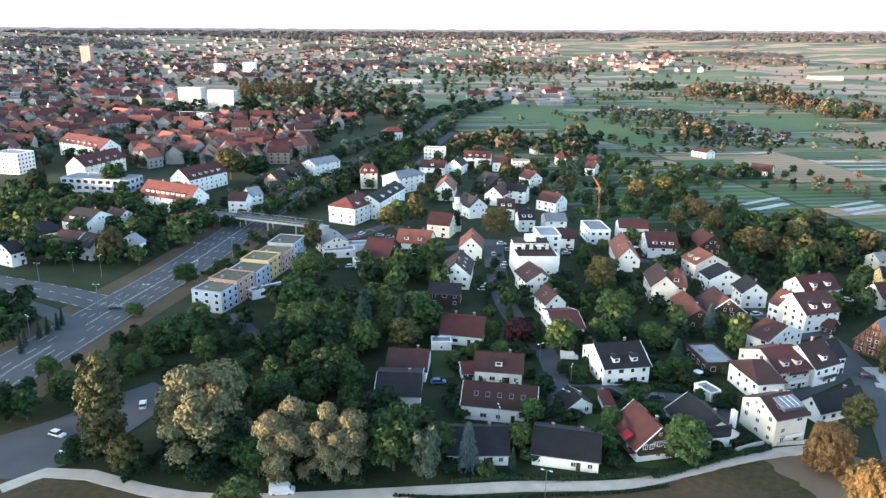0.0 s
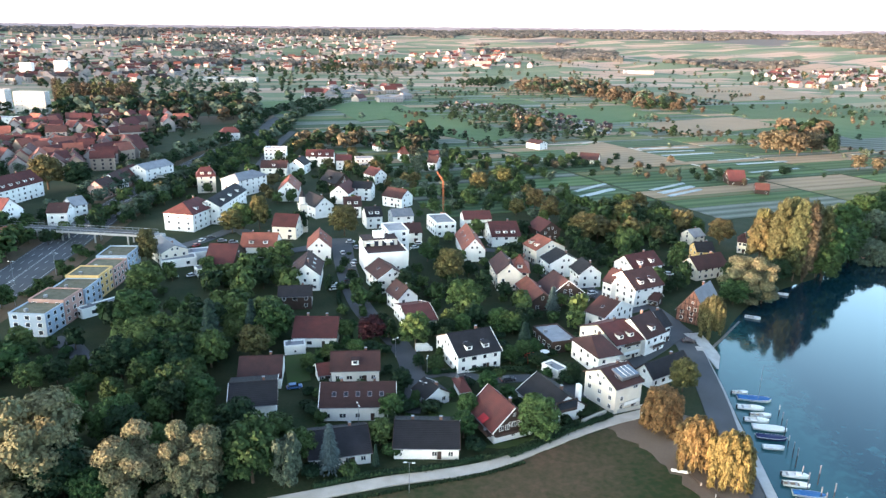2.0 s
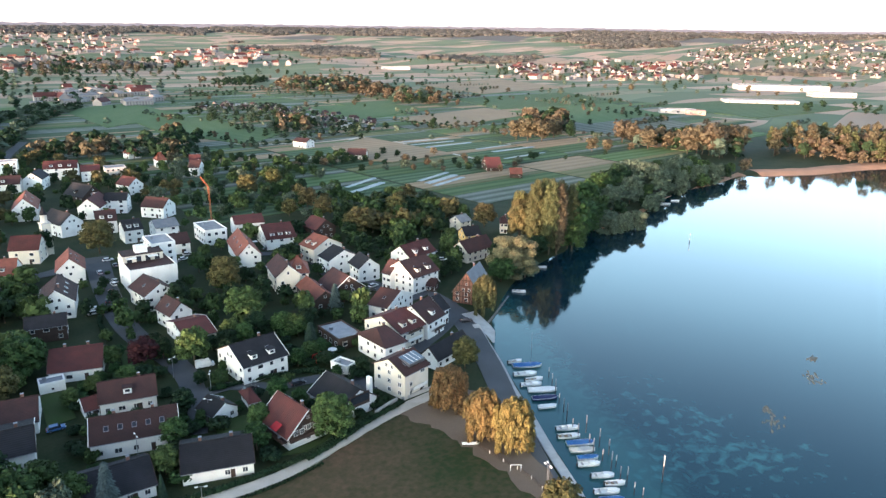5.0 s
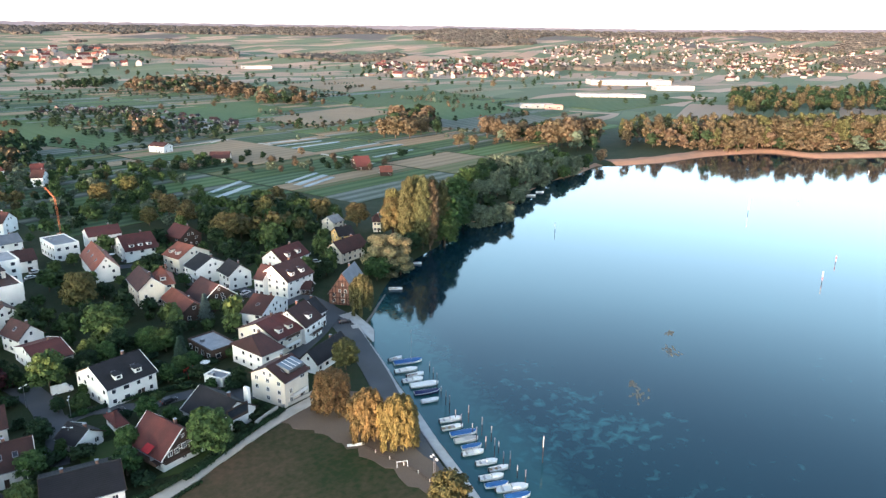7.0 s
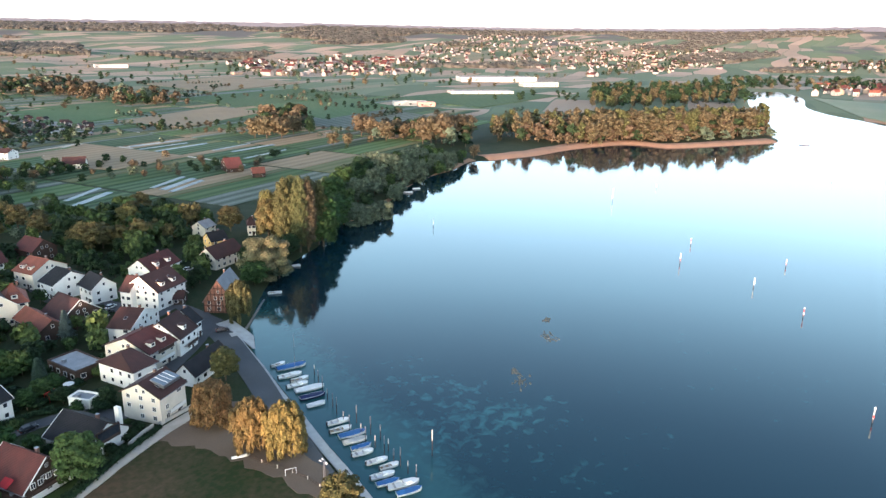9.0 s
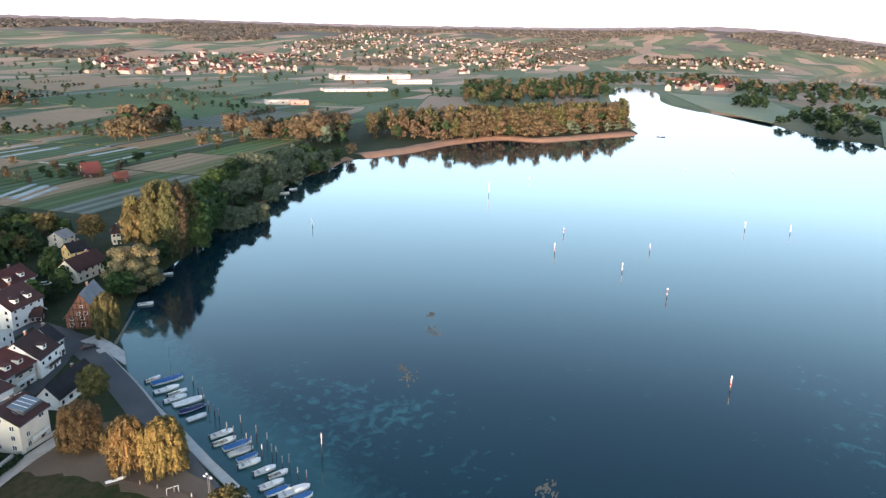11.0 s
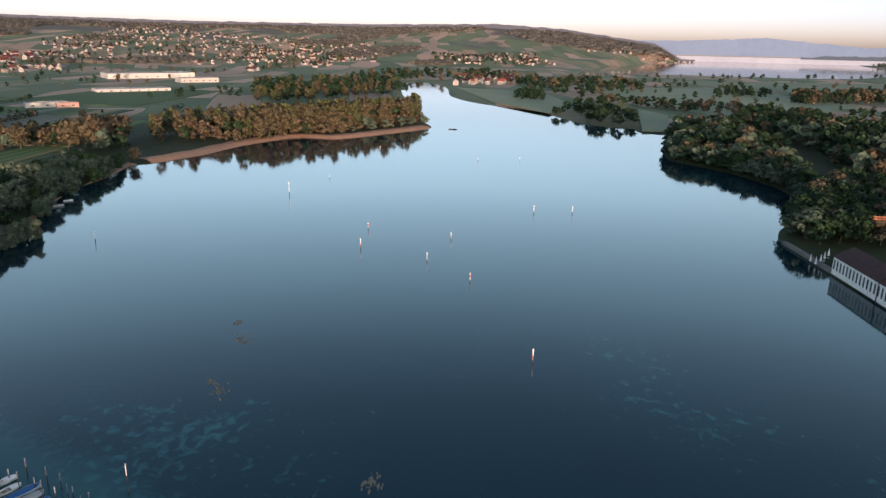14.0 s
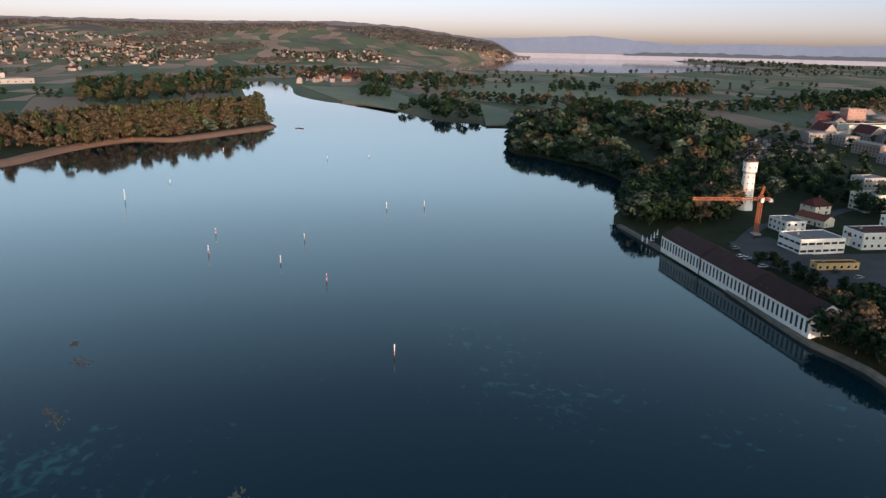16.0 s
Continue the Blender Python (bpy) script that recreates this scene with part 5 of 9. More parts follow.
flat_block(-552.9, 1764.9, -8, 24.0, 16.0, 30, "white", "pale high-rise block in the city", storeys=8, name='apartment_tower')

# colourful terrace by the main road
flat_block(-81.2, 235.5, 74, 10.6, 12.0, 7.5, "blue", "blue terraced house with flat gravel roof", storeys=3, roof="gravel", name="terraced_house", group="colourful terrace")
flat_block(-78.2, 245.7, 75, 11.7, 12.0, 8.4, "pink", "pink terraced house with flat gravel roof", storeys=3, roof="gravel", name="terraced_house", group="colourful terrace")
flat_block(-75.3, 258.1, 79, 12.4, 12.0, 7.5, "blue", "blue terraced house with flat gravel roof", storeys=3, roof="gravel", name="terraced_house", group="colourful terrace")
flat_block(-73.5, 270.1, 79, 11.9, 12.0, 8.4, "yellow", "yellow terraced house with flat gravel roof", storeys=3, roof="gravel", name="terraced_house", group="colourful terrace")
flat_block(-70.9, 281.5, 79, 13.0, 12.0, 7.5, "pink", "pink terraced house with flat gravel roof", storeys=3, roof="gravel", name="terraced_house", group="colourful terrace")
flat_block(-68.6, 295.6, 81, 14.3, 12.0, 8.4, "blue", "blue terraced house with flat gravel roof", storeys=3, roof="gravel", name="terraced_house", group="colourful terrace")

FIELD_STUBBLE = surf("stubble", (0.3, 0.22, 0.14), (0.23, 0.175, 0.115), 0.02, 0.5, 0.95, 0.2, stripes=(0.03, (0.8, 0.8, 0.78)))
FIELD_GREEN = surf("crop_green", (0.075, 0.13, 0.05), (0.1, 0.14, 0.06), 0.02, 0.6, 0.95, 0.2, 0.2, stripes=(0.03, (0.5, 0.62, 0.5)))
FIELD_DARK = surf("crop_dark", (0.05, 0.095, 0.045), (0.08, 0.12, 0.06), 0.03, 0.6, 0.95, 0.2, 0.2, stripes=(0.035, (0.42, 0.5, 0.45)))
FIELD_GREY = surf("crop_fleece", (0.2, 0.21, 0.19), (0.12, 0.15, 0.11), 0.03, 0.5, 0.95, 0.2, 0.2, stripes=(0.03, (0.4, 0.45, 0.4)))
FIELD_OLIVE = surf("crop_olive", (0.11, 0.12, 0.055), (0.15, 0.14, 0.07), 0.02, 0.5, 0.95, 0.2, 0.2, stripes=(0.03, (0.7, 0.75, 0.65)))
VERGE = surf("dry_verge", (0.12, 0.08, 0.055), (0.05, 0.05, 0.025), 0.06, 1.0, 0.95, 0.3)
# meadow green lightened, with the low mist put into its colour
FIELD_MEADOW = surf("wet_meadow_mist_paled", (0.16, 0.2, 0.125), (0.22, 0.23, 0.155), 0.01, 0.2, 0.95, 0.2, 0.15)


def field_mosaic(poly, angle, seed):
    """Long narrow fields side by side over the plain, each a sheet of its own with its own crop."""
    rnd = random.Random(seed)
    u = Vector((math.cos(radians(angle)), math.sin(radians(angle))))
    v = Vector((-u.y, u.x))
    c = Vector(poly[0])
    q = -900.0
    while q < 1300:
        length = rnd.uniform(75, 150)
        p = -900.0
        while p < 1100:
            wide = rnd.choice((7, 9, 12, 14, 20, 30))
            k = [c + u * (p + a * (wide - 1.0)) + v * (q + b_ * (length - 4)) for a, b_ in ((0, 0), (1, 0), (1, 1), (0, 1))]
            m = c + u * (p + wide / 2) + v * (q + length / 2)
            if inside(poly, m.x, m.y) and shore_distance(np.array([tuple(a) for a in k])).min() > 12:
                mat, what = rnd.choice(((FIELD_GREEN, "green crop field"), (FIELD_DARK, "dark green vegetable field"), (FIELD_OLIVE, "olive meadow strip"),
                                        (FIELD_GREEN, "green crop field"), (FIELD_DARK, "dark green vegetable field"), (FIELD_GREY, "field under pale fleece"), (FIELD_GREY, "field of grey-green cabbage"), (FIELD_STUBBLE, "pale stubble field")))
                patch("field", [tuple(a) for a in k], mat, 0.02, "long narrow " + what + " on the plain", "field", angle)
            p += wide
        q += length



# land cover, roads and paths
patch("meadow", [(37.9, 134.1), (54.3, 134.8), (72.3, 142.0), (85.1, 145.7), (87.1, 142.0), (85.5, 122.1), (85.8, 109.5), (84.8, 96.6), (78.9, 83.1), (37.9, 119.1)], DRYGRASS, 0.05, "dry brown and green mown meadow by the shore", "meadow", wild=1.5)
patch("bare_ground", [(77.0, 144.6), (86.2, 147.5), (97.5, 149.5), (98.9, 135.7), (94.1, 111.3), (91.6, 98.7), (87.9, 87.6), (84.5, 93.5), (84.6, 106.8), (82.5, 121.1), (80.2, 134.1)], DIRT, 0.09, "trodden bare earth under the orange trees", "ground", wild=2.5)
patch("meadow", [(-97.7, 131.0), (-84.4, 131.4), (-72.8, 130.2), (-61.4, 126.2), (-41.4, 123.1), (-9.0, 125.9), (15.0, 128.6), (39.8, 130.9), (58.0, 137.7), (72.8, 142.6), (82.4, 143.3), (88.8, 130.8), (83.6, 121.4), (-88.6, 116.5)], DRYGRASS, 0.05, "dry mown meadow below the gravel path", "meadow", wild=1.2)
ribbon("gravel_path", [(-93.1, 127.6), (-87.0, 133.8), (-76.7, 133.3), (-63.5, 128.5), (-44.5, 125.6), (-9.2, 129.0), (18.4, 132.2), (40.3, 133.3), (58.8, 139.9), (74.1, 145.6), (89.2, 149.0)], 3.6, GRAVEL, 0.32, "pale gravel footpath along the meadow", "path")
ribbon("promenade", [(129.8, 209.6), (124.2, 185.3), (117.5, 166.6), (111.7, 151.9), (104.4, 135.3), (97.9, 120.2), (92.8, 107.5), (88.3, 95.0), (83.8, 82.1)], (8.0, 6.0), ASPHALT, 0.14, "grey asphalt promenade along the quay", "road")
ribbon("road_verge", [(-123.9, 163.4), (-124.0, 180.6), (-120.4, 204.4), (-116.4, 231.0), (-108.1, 280.8), (-101.8, 343.5), (-93.3, 426.2), (-75.3, 523.1), (-49.7, 631.5)], 36.0, VERGE, 0.02, "reddish brown earth and dry grass verge of the main road", "verge")
ribbon("main_road", [(-123.9, 163.4), (-124.0, 180.6), (-120.4, 204.4), (-116.4, 231.0), (-108.1, 280.8), (-101.8, 343.5), (-93.3, 426.2), (-75.3, 523.1), (-49.7, 631.5), (-24.8, 722.2), (1.1, 905.0), (62.7, 1080.7), (131.7, 1179.7), (270.3, 1312.2)], 21.0, ASPHALT, 0.1, "wide grey four-lane main road with lane markings", "road")
ribbon("side_road", [(-194.5, 263.7), (-160.8, 252.2), (-136.6, 243.0), (-116.1, 232.6)], 13.0, ASPHALT, 0.13, "grey asphalt side road at the junction", "road")
ribbon("side_road", [(-176.9, 243.8), (-144.5, 231.1), (-121.9, 214.4), (-117.5, 198.9)], 7.0, ASPHALT, 0.16, "grey asphalt slip road", "road")
ribbon("car_park", [(-103.6, 132.5), (-94.5, 142.7), (-87.7, 150.1), (-80.9, 163.0), (-74.4, 173.1)], (27.0, 14.0), ASPHALT, 0.12, "grey asphalt parking street with cars", "road")
ribbon("village_street", [(24.3, 331.3), (22.8, 290.5), (23.1, 254.9), (25.3, 231.8), (30.4, 212.3), (33.6, 195.5), (32.3, 177.4), (28.2, 160.4)], (10.0, 6.0), ASPHALT, 0.12, "narrow grey village street", "road")
ribbon("village_lane", [(33.1, 180.8), (42.2, 181.9), (53.4, 174.9), (65.6, 173.8), (76.3, 165.1), (71.9, 150.1)], 4.5, ASPHALT, 0.15, "narrow lane between gardens", "road")
ribbon("village_lane", [(130.1, 199.7), (115.0, 187.7), (98.1, 176.7)], 6, ASPHALT, 0.15, "lane to the boat ramp", "road")
ribbon("village_lane", [(85.9, 302.7), (105.3, 291.6), (103.7, 247.1), (115.4, 244.8), (114.9, 216.3), (129.0, 221.7), (129.6, 195.8)], 5, ASPHALT, 0.15, "village lane between white houses", "road")
ribbon("village_lane", [(-57.7, 320.6), (-40.8, 337.1), (-25.1, 355.0), (-6.4, 314.5), (23.5, 326.2)], 7, ASPHALT, 0.15, "street past the barn and the church", "road")
ribbon("driveway", [(-75.1, 226.7), (-67.2, 219.5), (-59.2, 203.7)], 6, ASPHALT, 0.15, "asphalt yard beside the terrace", "road")
ribbon("bridge_road", [(-175.2, 395.4), (-153.1, 380.3), (-128.2, 371.6)], 8, ASPHALT, 0.2, "street leading to the bridge", "road")
ribbon("street", [(-56.1, 364.7), (-40.4, 389.6), (-31.1, 440.5), (-9.1, 644.0), (7.3, 750.2)], 8, ASPHALT, 0.15, "suburban street", "road")

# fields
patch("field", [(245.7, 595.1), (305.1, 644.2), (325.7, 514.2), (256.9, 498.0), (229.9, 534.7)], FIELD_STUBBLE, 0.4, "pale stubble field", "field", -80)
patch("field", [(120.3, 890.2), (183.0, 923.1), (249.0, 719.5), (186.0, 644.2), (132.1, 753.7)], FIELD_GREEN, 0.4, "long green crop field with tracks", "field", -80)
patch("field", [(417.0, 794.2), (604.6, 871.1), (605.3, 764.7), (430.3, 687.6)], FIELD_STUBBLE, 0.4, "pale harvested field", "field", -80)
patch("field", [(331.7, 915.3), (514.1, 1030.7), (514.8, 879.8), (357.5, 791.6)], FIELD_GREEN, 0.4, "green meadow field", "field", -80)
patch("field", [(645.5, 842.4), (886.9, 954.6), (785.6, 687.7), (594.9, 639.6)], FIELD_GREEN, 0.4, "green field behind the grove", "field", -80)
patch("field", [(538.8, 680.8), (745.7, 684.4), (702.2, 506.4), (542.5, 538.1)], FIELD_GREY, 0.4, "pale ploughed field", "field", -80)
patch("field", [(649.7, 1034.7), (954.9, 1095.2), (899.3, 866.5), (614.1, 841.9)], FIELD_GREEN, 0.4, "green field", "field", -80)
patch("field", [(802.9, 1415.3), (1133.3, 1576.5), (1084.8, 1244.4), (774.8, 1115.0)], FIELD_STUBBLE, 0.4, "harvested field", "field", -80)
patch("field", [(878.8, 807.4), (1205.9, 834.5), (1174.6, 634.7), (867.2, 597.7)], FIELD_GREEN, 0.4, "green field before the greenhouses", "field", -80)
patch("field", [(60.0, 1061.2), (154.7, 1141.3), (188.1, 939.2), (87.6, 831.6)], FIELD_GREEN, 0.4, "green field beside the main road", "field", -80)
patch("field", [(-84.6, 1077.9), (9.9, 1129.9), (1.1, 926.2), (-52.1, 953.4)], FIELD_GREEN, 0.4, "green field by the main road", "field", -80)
patch("field", [(1479.7, 266.4), (1391.7, 76.2), (1139.7, 17.4), (983.3, 46.1), (1135.4, 142.8)], FIELD_MEADOW, 0.4, "green wet meadow along the river, paled for mist", "field", 0)
patch("field", [(1590.2, 24.5), (1741.1, -330.1), (1300.0, -455.9), (958.6, -223.1), (1166.4, -111.7)], FIELD_MEADOW, 0.4, "green reed meadow, paled for mist", "field", 0)
patch("field", [(2048.5, -161.1), (2162.5, -751.3), (1907.2, -1045.7), (1588.5, -681.9), (1692.5, -321.0)], FIELD_MEADOW, 0.4, "meadow by the lake, paled for mist", "field", 0)
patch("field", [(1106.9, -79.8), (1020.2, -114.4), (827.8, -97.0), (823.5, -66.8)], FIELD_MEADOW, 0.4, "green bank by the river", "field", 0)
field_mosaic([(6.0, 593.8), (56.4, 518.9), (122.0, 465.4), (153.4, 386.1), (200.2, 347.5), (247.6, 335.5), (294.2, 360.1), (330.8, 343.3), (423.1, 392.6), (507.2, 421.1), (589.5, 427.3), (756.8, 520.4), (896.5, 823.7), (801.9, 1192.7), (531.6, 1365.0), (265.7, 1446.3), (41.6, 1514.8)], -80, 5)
ribbon("farm_track", [(245.7, 595.1), (305.1, 644.2), (325.7, 514.2), (330.0, 445.6)], 3.5, GRAVEL, 0.3, "pale gravel farm track between the fields", "path")
ribbon("farm_track", [(175.9, 652.9), (235.9, 631.8), (304.3, 651.2), (372.2, 685.3), (505.6, 705.3), (617.8, 708.3)], 3.0, GRAVEL, 0.3, "pale farm track across the plain", "path")

# trees that stand out
plant(T["willow"][0], -53.2, 143.4, 22, 22)
plant(T["willow"][0], -34.7, 134.7, 17, 15)
plant(T["willow"][0], -21.4, 134.3, 17, 14)
plant(T["poplar"][0], -75.7, 139.2, 27, 11)
plant(T["autumn"][0], -69.8, 135.0, 9, 7)
plant(T["light"][0], -39.8, 119.6, 9, 9)
plant(T["autumn"][0], -63.3, 150.4, 13, 9)
plant(T["orange"][0], 89.4, 140.7, 13, 13, label="broad weeping tree with brown-orange leaves")
plant(T["orange"][0], 88.7, 124.3, 14, 11.5)
plant(T["orange"][0], 92.1, 116.3, 14.5, 12)
plant(T["autumn"][0], 84.8, 90.3, 9, 9)
plant(T["autumn"][0], 105.9, 158.4, 10, 8)
plant(T["light"][0], 57.2, 142.7, 12, 10)
plant(T["blue"][0], 6.6, 138.6, 12.5, 6)
plant(T["willow"][1], -2.4, 134.5, 13, 7, label="thin grey birch at the path")
plant(T["green"][0], -10.2, 137.6, 16, 12)
plant(T["spruce"][0], -24.2, 203.2, 20, 9)
plant(T["spruce"][0], -13.0, 214.9, 15, 6)
plant(T["green"][0], -5.9, 215.2, 13, 12)
plant(T["green"][1], -33.2, 209.3, 13, 11)
plant(T["green"][0], -49.8, 228.0, 15, 14)
plant(T["light"][0], -53.6, 263.7, 13, 13)
plant(T["green"][0], -80.4, 200.6, 11, 13)
plant(T["autumn"][0], -12.1, 200.8, 11, 9)
plant(T["autumn"][0], 61.8, 258.3, 15, 11)
plant(T["light"][0], 59.1, 224.2, 14, 12, label="bright yellow-green tree in a garden")
plant(T["light"][0], 37.3, 200.5, 12, 9)
plant(T["copper"][0], 24.5, 208.9, 8, 9)
plant(T["spruce"][0], 69.9, 190.2, 11, 6)
plant(T["blue"][0], 91.6, 222.3, 10, 6)
plant(T["light"][0], 23.1, 158.9, 7, 6)
plant(T["spruce"][0], 16.8, 138.5, 6, 2, label="slim green cypress beside a bungalow")
plant(T["autumn"][0], -14.7, 353.5, 18, 9, label="tall rusty orange tree by the church")
plant(T["light"][0], -22.7, 355.2, 14, 14)
plant(T["autumn"][0], -27.6, 349.1, 12, 12)
plant(T["autumn"][0], 26.4, 336.6, 16, 14)
plant(T["dark"][0], 5.3, 345.9, 12, 8)
plant(T["autumn"][0], -139.0, 280.4, 17, 10)
plant(T["autumn"][0], -145.2, 471.1, 22, 20)
plant(T["dark"][0], -127.2, 468.8, 18, 16)
plant(T["green"][0], -199.5, 416.6, 20, 14)
plant(T["dark"][0], -239.5, 405.0, 18, 12)
plant(T["autumn"][0], -58.8, 302.0, 16, 8)
plant(T["green"][0], -99.9, 257.7, 9, 9)
plant(T["light"][0], -105.9, 225.1, 5, 6)
plant(T["willow"][0], 172.5, 224.5, 17, 21, label="broad willow at the water, low sun's gold put into its leaves")
plant(T["green"][0], 163.0, 219.0, 10, 11)
plant(T["willow"][1], 177.0, 221.0, 10, 10)
plant(T["weeping"][0], 136.7, 193.0, 16, 10.5)
plant(T["autumn"][0], 211.1, 269.3, 24, 10, label="russet tree on the shore")
plant(T["poplar"][0], 205.6, 251.0, 31, 11)
plant(T["poplar"][0], 202.0, 246.8, 34, 9)
plant(T["poplar"][0], 206.2, 240.9, 36, 9)
plant(T["poplar"][1], 210.9, 240.9, 34, 9)
plant(T["poplar"][0], 214.9, 244.3, 34, 9.5)
plant(T["poplar"][0], 221.6, 245.5, 32, 10)
plant(T["poplar"][0], 214.6, 256.0, 32, 12)
plant(T["green"][1], 228.0, 250.0, 27, 19, label="tall green tree behind the poplars")
plant(T["green"][0], 221.0, 241.5, 17, 14)
plant(T["autumn"][0], 203.0, 259.5, 22, 12, label="russet tree below the poplars")
plant(T["dark"][0], 198.0, 240.0, 10, 11)
plant(T["dark"][0], 190.5, 236.0, 8, 9)
plant(T["autumn"][0], 205.6, 292.9, 13, 12, label="round russet tree behind the yellow house")
plant(T["willow"][1], 268.8, 256.2, 13, 12.35)
plant(T["willow"][1], 281.4, 257.4, 12, 11.399999999999999)
plant(T["willow"][1], 260.2, 258.5, 14, 13.299999999999999)
plant(T["green"][1], 258.7, 267.9, 16, 15.2)
plant(T["willow"][1], 319.1, 283.0, 11, 10.45)
plant(T["willow"][1], 295.8, 291.9, 15, 14.25)
plant(T["willow"][1], 321.7, 302.4, 16, 15.2)
plant(T["willow"][1], 356.8, 309.4, 17, 16.15)
plant(T["willow"][1], 378.4, 312.6, 16, 15.2)
plant(T["willow"][1], 408.8, 321.9, 15, 14.25)
plant(T["willow"][1], 364.4, 329.3, 18, 17.099999999999998)
plant(T["green"][1], 313.8, 320.2, 17, 16.15)
plant(T["dark"][0], 343.0, 333.4, 17, 16.15)
plant(T["willow"][1], 403.0, 341.6, 15, 14.25)
plant(T["willow"][1], 438.3, 329.1, 12, 11.399999999999999)
plant(T["willow"][1], 431.1, 351.2, 12, 11.399999999999999)
plant(T["green"][1], 241.5, 258.5, 20, 19.0)
plant(T["green"][1], 278.7, 296.1, 18, 17.099999999999998)
plant(T["far"][1], 431.9, 564.2, 22, 18.7)
plant(T["far"][1], 435.6, 550.6, 24, 20.4)
plant(T["far"][1], 446.8, 542.1, 22, 18.7)
plant(T["far"][1], 475.8, 558.8, 20, 17.0)
plant(T["far"][1], 445.4, 469.1, 14, 11.9)
plant(T["far"][1], 456.1, 460.8, 13, 11.049999999999999)
plant(T["far"][1], 514.9, 500.8, 24, 20.4)
plant(T["far"][1], 513.7, 485.4, 22, 18.7)
plant(T["far"][1], 503.8, 457.1, 20, 17.0)
plant(T["far"][1], 517.7, 412.9, 28, 23.8)
plant(T["far"][1], 526.2, 406.3, 30, 25.5)
plant(T["far"][1], 547.0, 409.1, 28, 23.8)
plant(T["far"][1], 567.7, 407.8, 26, 22.099999999999998)
plant(T["far"][1], 511.4, 417.8, 26, 22.099999999999998)
plant(T["far"][1], 479.9, 336.8, 12, 10.2)
plant(T["far"][0], 488.5, 549.2, 20, 15)
plant(T["autumn"][0], 124.3, 363.5, 10, 8.5)
plant(T["autumn"][0], 139.3, 375.1, 13, 11.049999999999999)
plant(T["autumn"][0], 140.3, 314.8, 12, 10.2)
plant(T["autumn"][0], 141.1, 307.6, 15, 12.75)
plant(T["autumn"][0], 170.3, 325.4, 15, 12.75)
plant(T["autumn"][0], 194.1, 356.1, 13, 11.049999999999999)
plant(T["autumn"][0], 138.8, 351.5, 12, 10.2)
plant(T["autumn"][0], 120.1, 426.5, 14, 11.9)
plant(T["autumn"][0], 143.4, 448.0, 12, 10.2)

# trees at the near end of the old works
plant(T["far"][0], 213.8, -132.0, 11, 10)
plant(T["far"][1], 211.2, -135.5, 12, 9)
plant(T["far"][0], 208.5, -139.1, 12, 11)
plant(T["far"][1], 203.0, -141.3, 13, 11)
plant(T["far"][0], 221.3, -143.5, 13, 12)
plant(T["far"][1], 214.2, -146.2, 14, 12)
plant(T["far"][0], 196.8, -141.3, 12, 11)

# cypress hedge in the traffic island
plant(T["spruce"][0], -127.0, 193.6, 6.5, 2.2, label="narrow dark columnar cypress")
plant(T["spruce"][0], -128.5, 198.4, 6.5, 2.2, label="narrow dark columnar cypress")
plant(T["spruce"][0], -127.7, 204.9, 6.5, 2.2, label="narrow dark columnar cypress")
plant(T["spruce"][0], -127.0, 208.5, 6.5, 2.2, label="narrow dark columnar cypress")
plant(T["spruce"][0], -125.6, 211.8, 6.5, 2.2, label="narrow dark columnar cypress")
plant(T["spruce"][0], -126.1, 215.6, 6.5, 2.2, label="narrow dark columnar cypress")


# ---- planting ----
HOUSES = [(o.matrix_basis.translation.x, o.matrix_basis.translation.y, 0.5 * max(max(c.dimensions.x, c.dimensions.y) for c in o.children))
          for o in scene.collection.objects if o.parent is None and o.get("category") in ("house", "building", "shed", "garage")]
ROADS = [np.array([v.co[:2] for v in o.data.vertices]) for o in scene.collection.objects if o.get("category") in ("road", "path")]
ROAD_PTS = np.concatenate(ROADS)


def free_spot(x, y, r):
    if any((x - a) ** 2 + (y - c) ** 2 < (d * 0.9 + r) ** 2 for a, c, d in HOUSES):
        return False
    return ((ROAD_PTS - (x, y)) ** 2).sum(1).min() > (r + 1.2) ** 2


LOW = {"green": [T["lowgreen"][0]], "dark": [T["lowdark"][0]], "light": [T["lowlight"][0]], "autumn": [T["lowautumn"][0]], "spruce": [T["lowspruce"][0]],
       "bush": [T["lowbush"][0]], "willow": [T["lowwillow"][0]], "far": T["far"], "farpoplar": T["farpoplar"]}
HOUSE_ARR = np.array(HOUSES)


